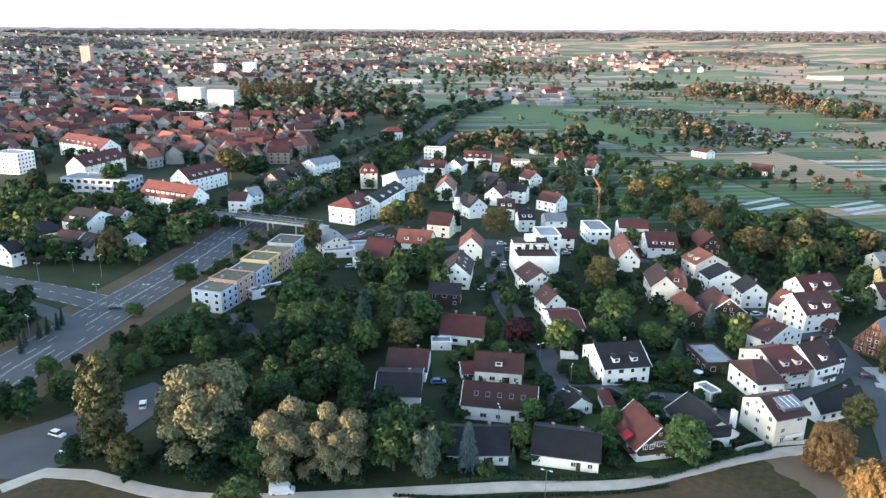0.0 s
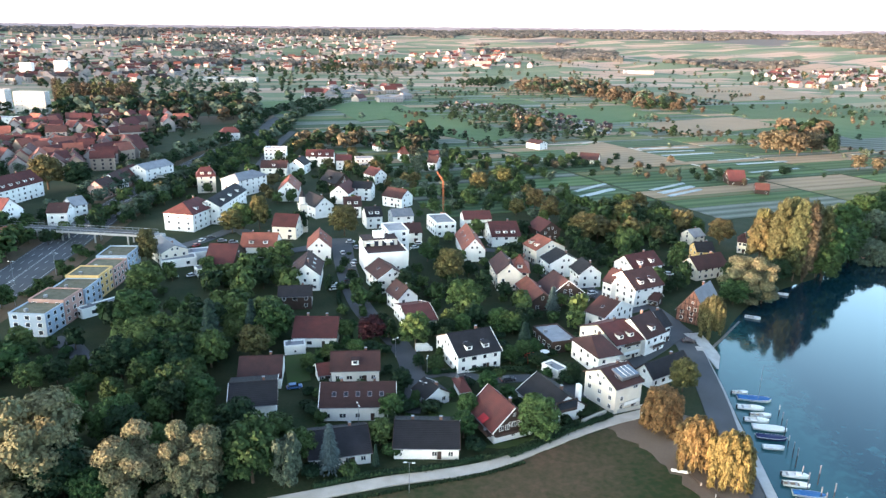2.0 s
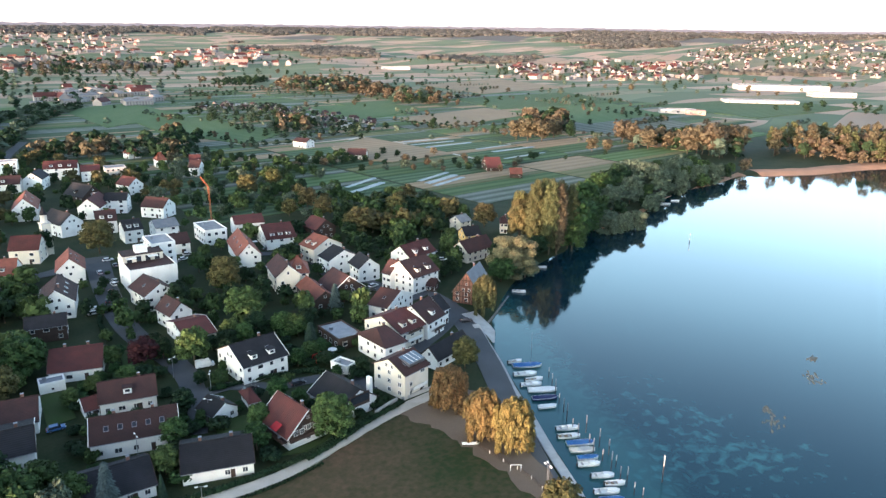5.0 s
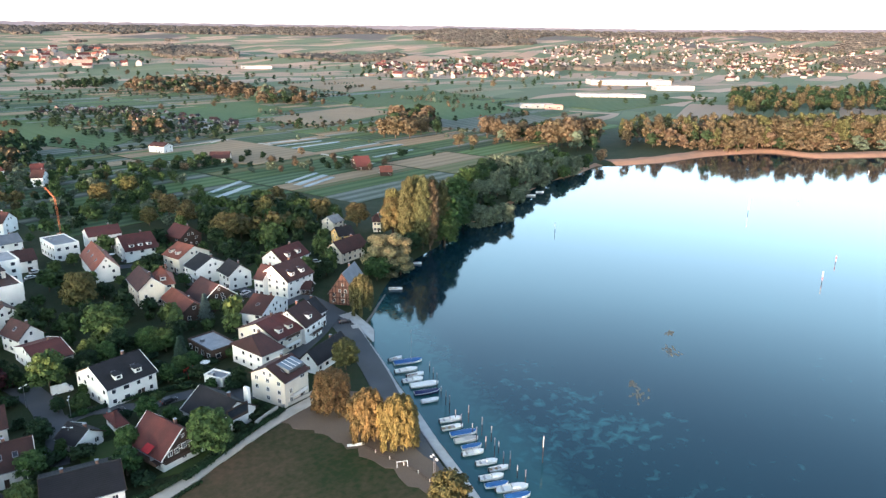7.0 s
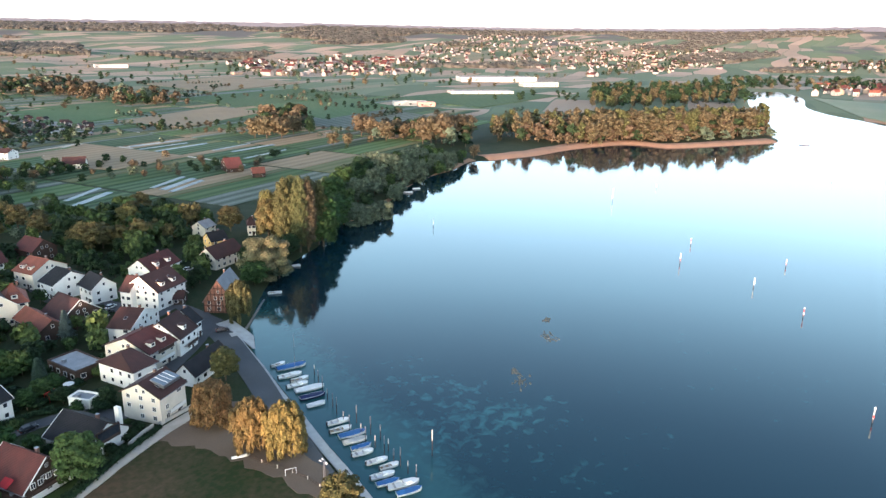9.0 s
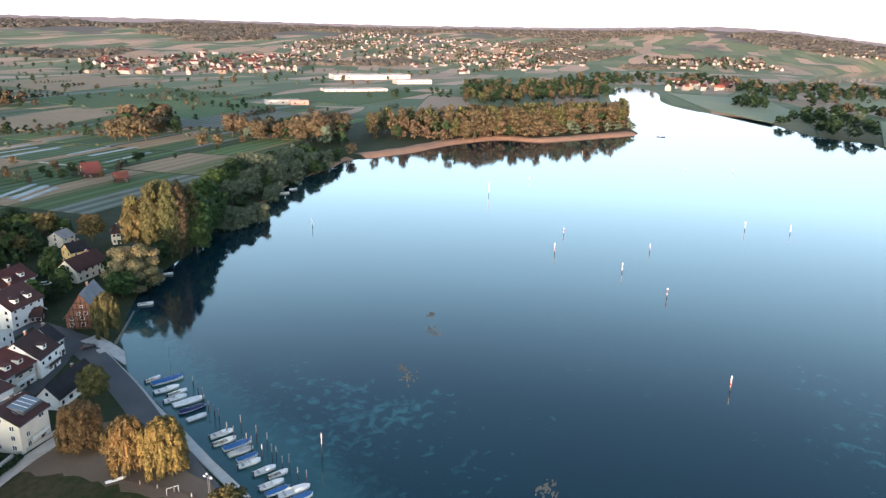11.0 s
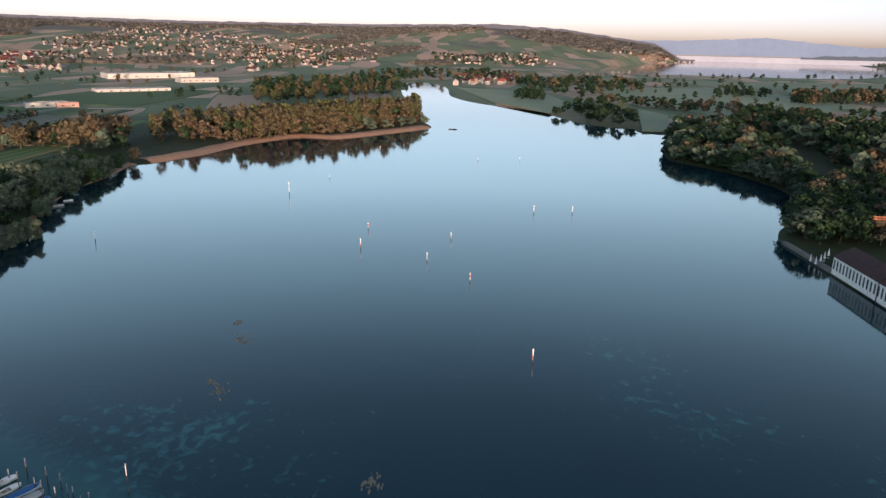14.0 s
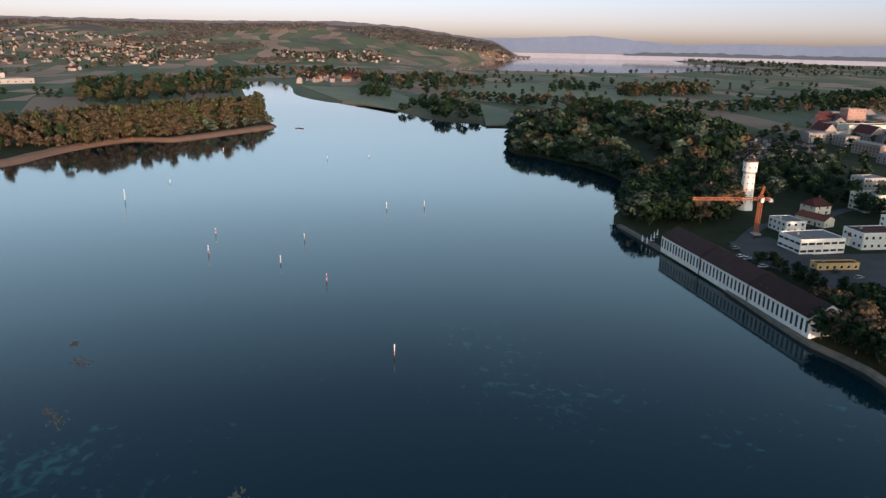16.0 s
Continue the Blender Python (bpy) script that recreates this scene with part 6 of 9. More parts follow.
def scatter(poly, n, gap, seed, clear, scale=1.0):
    """Up to n random free spots in a stretch of the plan, at least gap apart, clear of houses and roads."""
    rng = np.random.default_rng(seed)
    A = np.array(poly, float)
    P = A.min(0) + rng.random((n * 30, 2)) * (A.max(0) - A.min(0))
    B = np.roll(A, -1, 0)
    hit = np.zeros(len(P), bool)
    for (x0, y0), (x1, y1) in zip(A, B):
        if y0 != y1:
            hit ^= ((y0 > P[:, 1]) != (y1 > P[:, 1])) & (P[:, 0] < (x1 - x0) * (P[:, 1] - y0) / (y1 - y0) + x0)
    P = P[hit]
    lo, hi = A.min(0) - 40, A.max(0) + 40
    for x, y, r in HOUSE_ARR[((HOUSE_ARR[:, :2] > lo) & (HOUSE_ARR[:, :2] < hi)).all(1)]:
        P = P[((P - (x, y)) ** 2).sum(1) > (r * scale + clear) ** 2]
    near = ROAD_PTS[((ROAD_PTS > lo) & (ROAD_PTS < hi)).all(1)]
    if len(near) and len(P):
        P = P[((P[:, None] - near[None]) ** 2).sum(-1).min(1) > (clear + 2.5) ** 2]
    cells, out = {}, []
    for x, y in P.tolist():
        c = (int(x // gap), int(y // gap))
        if all((x - a) ** 2 + (y - b_) ** 2 > gap * gap for i in (-1, 0, 1) for j in (-1, 0, 1) for a, b_ in cells.get((c[0] + i, c[1] + j), ())):
            cells.setdefault(c, []).append((x, y))
            out.append((x, y))
            if len(out) >= n:
                break
    return out


PLANTED = []
COUNT = {}


def fill(poly, n, kinds, h0, h1, seed, gap=3.0):
    """n trees or bushes at free spots within a stretch of the plan."""
    rnd = random.Random(seed)
    xs, ys = [p[0] for p in poly], [p[1] for p in poly]
    done = tries = 0
    while done < n and tries < n * 40:
        tries += 1
        x, y = rnd.uniform(min(xs), max(xs)), rnd.uniform(min(ys), max(ys))
        if not inside(poly, x, y) or inside(OPEN_FIELDS, x, y) or any((x - a) ** 2 + (y - c) ** 2 < gap * gap for a, c in PLANTED):
            continue
        k = rnd.choice(kinds)
        h = rnd.uniform(h0, h1) if k != "bush" else rnd.uniform(1.6, 3.6)
        if not free_spot(x, y, h * 0.28):
            continue
        proto = rnd.choice(T[k])
        w = h * rnd.uniform(1.1, 1.9) if k == "bush" else h * proto["w"] / proto["h"] * rnd.uniform(0.9, 1.2)
        if math.hypot(x, y) < 225 and COUNT.setdefault(k, 0) < 170:
            COUNT[k] += 1
            plant(proto, x, y, h, w)
        else:
            stuff_tree("tree_belt", LOW[k][rnd.randrange(len(LOW[k]))], x, y, h, w)
        PLANTED.append((x, y))
        done += 1

# woods, gardens and hedges
OPEN_FIELDS = [(207.0, 513.7), (353.8, 447.4), (248.9, 320.5), (217.7, 327.6), (195.9, 328.2), (177.9, 365.8), (170.2, 426.1)]
fill([(-67.1, 150.3), (-57.7, 191.5), (-43.9, 228.3), (-20.2, 229.5), (-4.3, 230.3), (-0.0, 194.1), (-15.1, 189.6), (-18.4, 172.1), (0.3, 152.7), (1.7, 134.2), (-16.7, 131.1), (-42.3, 130.3), (-60.1, 132.2)], 75, ['dark', 'green', 'green', 'dark', 'light'], 6, 13, 1, 3.2)
fill([(-63.4, 227.3), (-54.1, 285.7), (-0.8, 281.2), (-0.3, 230.5), (-16.4, 205.7), (-40.4, 209.0)], 45, ['green', 'light', 'green', 'bush', 'light', 'dark'], 5, 11, 2, 3.4)
fill([(-34.9, 286.9), (-1.1, 314.9), (-0.7, 266.8), (-32.3, 264.9)], 40, ['green', 'bush', 'light'], 3, 9, 3, 3.0)
fill([(1.7, 211.0), (99.5, 220.3), (75.0, 147.8), (38.8, 137.5), (1.7, 134.2)], 150, ['bush', 'green', 'bush', 'light', 'bush', 'bush', 'dark'], 3, 8, 4, 1.6)
fill([(14.9, 316.0), (208.6, 339.0), (156.0, 238.4), (103.3, 206.8), (10.9, 211.4)], 190, ['green', 'dark', 'bush', 'light', 'bush', 'dark'], 4, 10, 5, 1.8)
fill([(137.8, 339.3), (257.9, 402.8), (199.7, 301.5), (151.7, 290.5)], 50, ['green', 'dark', 'dark', 'autumn', 'light'], 8, 15, 6, 3)
fill([(71.0, 534.2), (229.9, 551.5), (267.0, 418.0), (148.7, 345.3), (128.5, 372.8), (52.6, 360.9)], 150, ['green', 'green', 'dark', 'light', 'willow', 'autumn', 'dark', 'green'], 4, 10, 7, 3)
fill([(-25.1, 355.0), (59.8, 415.7), (75.4, 534.7), (6.5, 646.0), (-84.2, 453.6)], 120, ['green', 'dark', 'autumn', 'bush', 'light'], 5, 11, 8, 3.4)
fill([(-91.5, 452.9), (-26.9, 700.0), (-3.9, 644.6), (-54.7, 456.5), (-90.4, 355.9), (-106.6, 360.7)], 140, ['green', 'dark', 'green', 'light'], 5, 10, 9, 3)
fill([(-266.3, 410.5), (-168.0, 419.4), (-97.8, 361.4), (-124.3, 273.7), (-184.9, 277.5)], 130, ['green', 'dark', 'light', 'green'], 6, 13, 10, 3.4)
fill([(-168.8, 244.3), (-149.2, 239.4), (-127.9, 204.9), (-138.4, 195.9)], 14, ['green', 'dark'], 6, 10, 11, 3)
fill([(-113.9, 171.5), (-108.8, 185.6), (-98.0, 210.8), (-94.4, 225.7), (-79.4, 190.6), (-88.2, 169.4), (-102.6, 157.0)], 26, ['bush', 'light', 'green', 'dark'], 3, 8, 12, 2)
fill([(-95.1, 184.3), (-86.8, 221.0), (-68.5, 224.4), (-51.0, 191.8), (-70.2, 170.1), (-82.0, 172.8)], 34, ['green', 'bush', 'light', 'bush', 'green', 'dark'], 4, 9, 21, 2.2)
fill([(-66.9, 143.0), (-46.7, 151.0), (-18.3, 144.6), (-15.4, 130.4), (-41.7, 128.4), (-60.7, 130.6)], 46, ['bush', 'dark', 'bush', 'dark'], 3, 6, 22, 1.8)
fill([(-114.6, 158.0), (-104.3, 162.7), (-99.6, 151.7), (-107.3, 146.4)], 6, ['dark', 'green'], 7, 10, 13, 3)
fill([(-87.8, 137.7), (-77.1, 145.0), (-63.0, 136.3), (-64.0, 129.7), (-76.4, 132.7)], 12, ['bush', 'dark'], 3, 7, 14, 2)
fill([(-94.7, 318.0), (-78.5, 329.1), (-75.6, 284.3), (-94.5, 248.4), (-101.1, 260.9)], 22, ['bush', 'green'], 3, 7, 15, 2)
fill([(162.0, 228.3), (177.5, 225.2), (192.7, 242.1), (193.8, 260.9), (178.1, 246.3)], 10, ['green', 'dark', 'willow'], 5, 9, 16, 3)
fill([(249.6, 267.2), (329.4, 285.2), (474.5, 334.0), (475.8, 369.8), (383.3, 373.0), (302.4, 329.6)], 60, ['willow', 'green', 'dark', 'willow'], 9, 14, 17, 3)
fill([(101.8, 597.6), (140.1, 599.2), (182.1, 503.8), (172.5, 323.5), (144.2, 305.0), (109.3, 391.7), (71.3, 439.7)], 45, ['green', 'light', 'dark', 'green', 'willow'], 5, 9, 18, 4)


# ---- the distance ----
# town walls dulled below the near render to stand in for haze
TOWN_WALL = [surf("town_render_dulled", (0.33, 0.3, 0.285), (0.24, 0.22, 0.21), 0.05, 0.6, 0.9, 0.0), surf("town_ochre_dulled", (0.33, 0.26, 0.21), (0.25, 0.19, 0.15), 0.05, 0.6, 0.9, 0.0)]

def far_trees(belt, poly, n, kinds, h0, h1, seed, gap):
    """Trees of a far belt, joined per belt."""
    table = {"far0": T["far"][0], "far1": T["far"][1], "far2": T["far"][2], "farpoplar": T["farpoplar"], "shade": T["shade"][0]}
    rnd = random.Random(seed)
    spots = scatter(poly, n, gap, seed, 3, 0.7)
    dry = shore_distance(np.array(spots)) if spots else []
    for (x, y), d in zip(spots, dry):
        if d > 2:
            h = rnd.uniform(h0, h1)
            p = table[rnd.choice(kinds)]
            p = rnd.choice(p) if isinstance(p, list) else p
            stuff_tree(belt, p, x, y, h, h * p["w"] / p["h"] * rnd.uniform(0.85, 1.25))


def town(name, poly, n, seed, roofs, size, tall, gap, label):
    """Many small gabled houses of a far quarter, joined into one mesh."""
    rnd = random.Random(seed)
    spots = scatter(poly, n, gap, seed, 8)
    Z = ground_height(spots)
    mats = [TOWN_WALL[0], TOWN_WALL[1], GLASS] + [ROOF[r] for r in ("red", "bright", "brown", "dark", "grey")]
    order = ["red", "bright", "brown", "dark", "grey"]
    V, F, M = [], [], []
    for (x, y), z in zip(spots, Z):
        L, W = rnd.uniform(*size) * rnd.choice((1, 1, 1.6)), rnd.uniform(size[0], size[0] * 1.3)
        he = rnd.uniform(*tall)
        roof = rnd.choice(roofs)
        hr = he + (W * 0.42 if roof != "grey" else 0.6)
        a = radians(rnd.choice((12, 12, 102, 102, 55, -30)) + rnd.uniform(-8, 8))
        ca, sa_ = math.cos(a), math.sin(a)
        k = len(V)
        lx, ly = L / 2, W / 2
        o = 0.5
        loc = [(-lx, -ly, -3), (lx, -ly, -3), (lx, ly, -3), (-lx, ly, -3), (-lx, -ly, he), (lx, -ly, he), (lx, ly, he), (-lx, ly, he), (-lx, 0, hr), (lx, 0, hr),
               (-lx - o, -ly - o, he - 0.4), (lx + o, -ly - o, he - 0.4), (lx + o, 0, hr + 0.3), (-lx - o, 0, hr + 0.3), (lx + o, ly + o, he - 0.4), (-lx - o, ly + o, he - 0.4)]
        fs = [(0, 1, 5, 4), (2, 3, 7, 6), (1, 2, 6, 9, 5), (3, 0, 4, 8, 7), (10, 11, 12, 13), (13, 12, 14, 15)]
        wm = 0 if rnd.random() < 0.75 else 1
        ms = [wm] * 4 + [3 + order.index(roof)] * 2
        # windows as shallow bays
        for s in range(max(1, int(he / 3))):
            for side in (-1, 1):
                for i in range(int(L / 4)):
                    wx, wz = (i + 0.5) / int(L / 4) * L - lx, 1 + s * 2.8
                    q = len(loc)
                    loc += [(wx - 0.7, side * (ly + 0.05), wz), (wx + 0.7, side * (ly + 0.05), wz), (wx + 0.7, side * (ly + 0.05), wz + 1.4), (wx - 0.7, side * (ly + 0.05), wz + 1.4)]
                    fs.append((q, q + 1, q + 2, q + 3))
                    ms.append(2)
        V += [(p * ca - q * sa_ + x, p * sa_ + q * ca + y, r + z) for p, q, r in loc]
        F += [tuple(i + k for i in f) for f in fs]
        M += ms
    return tagged(new(name, mesh_of(name, V, F, mats, M)), label, "houses", kind="stuff")



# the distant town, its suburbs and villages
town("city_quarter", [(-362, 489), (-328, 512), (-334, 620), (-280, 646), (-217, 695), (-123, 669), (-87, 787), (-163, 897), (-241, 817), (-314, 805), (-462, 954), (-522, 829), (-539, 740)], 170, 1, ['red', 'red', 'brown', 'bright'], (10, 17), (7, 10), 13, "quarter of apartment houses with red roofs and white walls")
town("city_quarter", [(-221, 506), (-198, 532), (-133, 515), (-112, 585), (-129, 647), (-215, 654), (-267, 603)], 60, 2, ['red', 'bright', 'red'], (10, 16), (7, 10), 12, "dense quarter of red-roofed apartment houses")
town("city_quarter", [(-638, 806), (-541, 860), (-481, 994), (-370, 972), (-553, 1433), (-788, 1565), (-938, 1508), (-1005, 1286)], 220, 3, ['red', 'brown', 'dark', 'red', 'grey'], (11, 20), (7, 12), 16, "city quarter of pale houses, walls dulled for haze")
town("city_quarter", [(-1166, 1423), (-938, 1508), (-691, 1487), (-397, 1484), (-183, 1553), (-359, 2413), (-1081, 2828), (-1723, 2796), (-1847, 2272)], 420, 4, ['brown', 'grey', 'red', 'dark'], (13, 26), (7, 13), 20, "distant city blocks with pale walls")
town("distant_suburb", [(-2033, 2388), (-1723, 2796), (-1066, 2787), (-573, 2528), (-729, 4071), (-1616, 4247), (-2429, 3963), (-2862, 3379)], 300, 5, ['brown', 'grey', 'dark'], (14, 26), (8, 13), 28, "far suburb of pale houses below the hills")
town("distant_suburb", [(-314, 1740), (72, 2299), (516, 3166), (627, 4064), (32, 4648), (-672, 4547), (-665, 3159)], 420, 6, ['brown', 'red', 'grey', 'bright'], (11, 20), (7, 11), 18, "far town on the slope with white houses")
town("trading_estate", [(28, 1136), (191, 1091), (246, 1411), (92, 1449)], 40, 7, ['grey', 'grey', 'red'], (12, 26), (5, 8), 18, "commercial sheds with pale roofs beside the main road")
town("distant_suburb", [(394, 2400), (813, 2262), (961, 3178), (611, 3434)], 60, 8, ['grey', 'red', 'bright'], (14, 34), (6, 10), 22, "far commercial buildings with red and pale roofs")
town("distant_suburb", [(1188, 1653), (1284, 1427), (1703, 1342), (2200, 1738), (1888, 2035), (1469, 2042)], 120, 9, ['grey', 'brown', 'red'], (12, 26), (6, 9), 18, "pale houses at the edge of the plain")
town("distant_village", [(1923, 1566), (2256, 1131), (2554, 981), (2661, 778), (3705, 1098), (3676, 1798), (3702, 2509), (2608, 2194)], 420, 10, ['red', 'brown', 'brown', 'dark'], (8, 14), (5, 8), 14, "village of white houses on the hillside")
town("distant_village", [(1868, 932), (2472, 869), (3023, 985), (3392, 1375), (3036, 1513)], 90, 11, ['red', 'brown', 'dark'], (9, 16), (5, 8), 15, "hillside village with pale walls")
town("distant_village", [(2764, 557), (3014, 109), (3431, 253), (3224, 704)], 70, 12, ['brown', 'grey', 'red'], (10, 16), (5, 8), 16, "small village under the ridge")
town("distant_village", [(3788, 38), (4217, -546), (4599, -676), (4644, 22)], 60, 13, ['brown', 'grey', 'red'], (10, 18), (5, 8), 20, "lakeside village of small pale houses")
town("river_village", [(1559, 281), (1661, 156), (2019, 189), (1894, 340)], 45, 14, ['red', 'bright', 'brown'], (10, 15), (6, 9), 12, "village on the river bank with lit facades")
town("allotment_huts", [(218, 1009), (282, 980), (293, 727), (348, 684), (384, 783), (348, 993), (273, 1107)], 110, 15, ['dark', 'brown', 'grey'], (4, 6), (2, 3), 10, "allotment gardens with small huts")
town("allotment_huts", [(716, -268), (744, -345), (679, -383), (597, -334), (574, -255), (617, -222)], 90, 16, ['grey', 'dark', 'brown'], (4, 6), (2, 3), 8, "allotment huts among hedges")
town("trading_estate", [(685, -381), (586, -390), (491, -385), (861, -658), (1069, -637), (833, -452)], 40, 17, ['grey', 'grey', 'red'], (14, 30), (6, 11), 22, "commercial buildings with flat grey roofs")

# greenhouses and halls
flat_block(1502, 992, -42, 190, 70, 11, "concrete", "huge white warehouse hall with pale flat roof", storeys=1, name="hall", category="building", bay=13.6, win=(4.0, 2.0))
flat_block(1402, 812, -42, 80, 40, 9, "concrete", "white industrial hall with flat roof", storeys=1, name="hall", category="building", bay=8.0, win=(4.0, 2.0))
flat_block(1115, 771, -42, 120, 40, 5, "concrete", "low white greenhouse hall", storeys=1, name="hall", category="building", bay=8.6, win=(4.0, 2.0))
flat_block(824, 699, -42, 50, 20, 6, "concrete", "white farm hall in the fields", storeys=1, name="hall", category="building", bay=8.0, win=(4.0, 2.0))
flat_block(830, 672, -42, 26, 14, 6, "pink", "red farm shed in the fields", storeys=1, name="hall", category="building", bay=8.0, win=(4.0, 2.0))
flat_block(670, 2454, -10, 90, 35, 14, "pink", "long pinkish school building on the plain", storeys=2, name="hall", category="building", bay=8.0, win=(4.0, 2.0))
flat_block(251, 2471, -5, 110, 40, 10, "concrete", "white hall at the edge of town", storeys=1, name="hall", category="building", bay=8.0, win=(4.0, 2.0))
flat_block(-114, 1616, -5, 120, 40, 10, "concrete", "white shopping hall with flat roof", storeys=1, name="hall", category="building", bay=8.6, win=(4.0, 2.0))
flat_block(1078, 2055, -20, 90, 25, 8, "concrete", "long pale farm hall", storeys=1, name="hall", category="building", bay=8.0, win=(4.0, 2.0))

# woods and groves in the distance
far_trees("peninsula_poplars", [(566, 377), (602, 349), (626, 294), (713, 263), (759, 210), (886, 248), (791, 294), (723, 342), (627, 416)], 70, ['farpoplar'], 20, 28, 1, 9)
far_trees("peninsula_poplars", [(610, 300), (675, 261), (782, 219), (820, 184), (926, 221), (812, 284), (711, 349)], 110, ['farpoplar'], 20, 28, 2, 8)
far_trees("shore_bushes", [(601, 350), (627, 302), (683, 264), (759, 225), (820, 182), (801, 174), (687, 240), (601, 301)], 46, ['far1', 'far1', 'far2'], 5, 12, 3, 9)
far_trees("peninsula_wood", [(941, 461), (1045, 404), (1235, 321), (1442, 382), (1501, 554), (1321, 640)], 190, ['farpoplar', 'farpoplar', 'far0'], 17, 23, 4, 10)
far_trees("wood_by_the_towers", [(-252, 881), (-152, 834), (-84, 816), (-26, 856), (-40, 1043), (-123, 1121), (-199, 1008), (-263, 1039)], 140, ['far0', 'far0', 'far1', 'far2'], 14, 22, 5, 11)
far_trees("poplar_row", [(-302, 1062), (-192, 1055), (-230, 1190), (-354, 1247)], 40, ['farpoplar'], 20, 28, 6, 10)
far_trees("town_trees", [(-313, 1100), (-76, 1081), (-29, 1264), (-230, 1539), (-374, 1399)], 60, ['far0', 'far2'], 12, 18, 7, 16)
far_trees("field_grove", [(444, 1387), (512, 1268), (560, 1120), (556, 893), (648, 1048), (637, 1238), (732, 1631), (562, 1621)], 130, ['far1', 'far0', 'far1', 'far2'], 12, 20, 8, 12)
far_trees("field_grove", [(349, 1471), (476, 1490), (526, 1671), (413, 1637)], 34, ['far0'], 12, 16, 9, 10)
far_trees("field_wood", [(46, 1931), (477, 2176), (580, 2657), (235, 2746), (58, 2467)], 80, ['far0', 'far1'], 14, 22, 10, 16)
far_trees("town_trees", [(-354, 489), (-201, 506), (-105, 570), (-84, 763), (-170, 933), (-377, 969), (-647, 914)], 470, ['far0', 'far0', 'far2', 'far1'], 8, 14, 11, 7)
far_trees("town_trees", [(-711, 902), (-377, 969), (-183, 1553), (-401, 2702), (-1723, 2796), (-1847, 2272)], 520, ['far0', 'far0', 'far1', 'far2'], 10, 18, 12, 13)
far_trees("town_trees", [(-183, 1553), (55, 1743), (467, 2858), (375, 4444), (-895, 3968)], 180, ['far0', 'far0', 'far1'], 10, 18, 13, 18)
far_trees("orchard_trees", [(18, 688), (65, 717), (87, 622), (40, 603), (12, 632)], 30, ['far1', 'far0', 'far1'], 10, 16, 14, 8)
far_trees("orchard_trees", [(79, 639), (139, 747), (147, 668), (107, 566), (79, 562)], 40, ['far1', 'far0', 'far0'], 10, 15, 15, 7)
far_trees("allotment_trees", [(193, 965), (337, 1030), (357, 702), (326, 660), (222, 668), (195, 780)], 230, ['far0', 'far2', 'far0'], 4, 8, 16, 6)
far_trees("field_grove", [(235, 719), (256, 673), (312, 836), (279, 847)], 16, ['far1', 'far0'], 10, 15, 17, 8)
far_trees("field_hedges", [(93, 552), (179, 539), (245, 454), (323, 423), (372, 455), (270, 500), (174, 574), (107, 627)], 46, ['far0', 'far0', 'far1', 'far2'], 4, 9, 18, 9)
far_trees("field_hedges", [(377, 683), (494, 624), (482, 673), (408, 725)], 18, ['far0', 'far1'], 5, 9, 19, 9)
far_trees("field_grove", [(439, 1338), (525, 1198), (511, 938), (609, 848), (587, 1037), (651, 1510), (532, 1581)], 110, ['far1', 'far0', 'far1'], 10, 17, 20, 11)
far_trees("field_hedges", [(932, 643), (1093, 532), (1269, 619), (1190, 723)], 14, ['far0'], 7, 12, 21, 14)
far_trees("field_grove", [(458, 592), (482, 545), (554, 631), (540, 695)], 20, ['far1', 'far1', 'far0'], 16, 22, 22, 8)
far_trees("shore_wood", [(498, 469), (526, 443), (507, 356), (573, 408), (595, 492), (546, 506)], 36, ['far0', 'far2', 'far1'], 12, 18, 23, 8)
far_trees("south_bank_wood", [(735, -87), (602, -84), (518, -103), (460, -107), (443, -125), (474, -146), (664, -179), (884, -171), (873, -113)], 160, ['far0', 'far0', 'far2', 'far1', 'far0'], 12, 19, 24, 8)
far_trees("south_bank_wood", [(903, -174), (709, -213), (545, -198), (548, -244), (721, -328), (905, -321), (1044, -242)], 170, ['far0', 'far0', 'far2', 'far1', 'far0'], 14, 22, 25, 9)
far_trees("south_bank_wood", [(435, -123), (373, -107), (361, -119), (358, -149), (379, -172), (498, -219), (518, -179)], 90, ['far0', 'far0', 'far2', 'far1', 'far0'], 12, 18, 26, 7)
far_trees("works_trees", [(548, -244), (581, -330), (485, -326), (401, -318), (350, -280), (376, -257), (452, -241), (425, -206)], 90, ['far0', 'far0', 'far2', 'far0', 'far0'], 9, 14, 27, 9)
far_trees("quay_trees", [(237, -142), (245, -174), (237, -197), (176, -152), (187, -137), (201, -130)], 44, ['far0', 'far0', 'far0', 'far1'], 8, 12, 28, 6)
far_trees("works_hedges", [(259, -151), (282, -151), (297, -148), (302, -156), (266, -162), (248, -176), (241, -172)], 26, ['far0', 'far0'], 4, 7, 29, 5)
far_trees("river_wood", [(1414, 133), (1336, -1), (1535, -122), (1890, -149), (1980, 31), (1784, 167)], 120, ['far0', 'far0', 'far1'], 12, 18, 30, 13)
far_trees("river_wood", [(1215, 114), (1154, 63), (1318, 72), (1350, 127)], 24, ['far0'], 12, 16, 31, 9)
far_trees("river_wood", [(955, 45), (784, -13), (826, -60), (973, -78), (1168, -1)], 60, ['far0', 'far0', 'far2'], 10, 16, 32, 10)
far_trees("meadow_trees", [(1188, 18), (1109, -124), (970, -288), (1109, -328), (1161, -185), (1264, -101)], 70, ['far0', 'far1'], 10, 15, 33, 13)
far_trees("meadow_trees", [(1479, -252), (1416, -337), (1627, -386), (1639, -285)], 30, ['far0'], 10, 15, 34, 14)
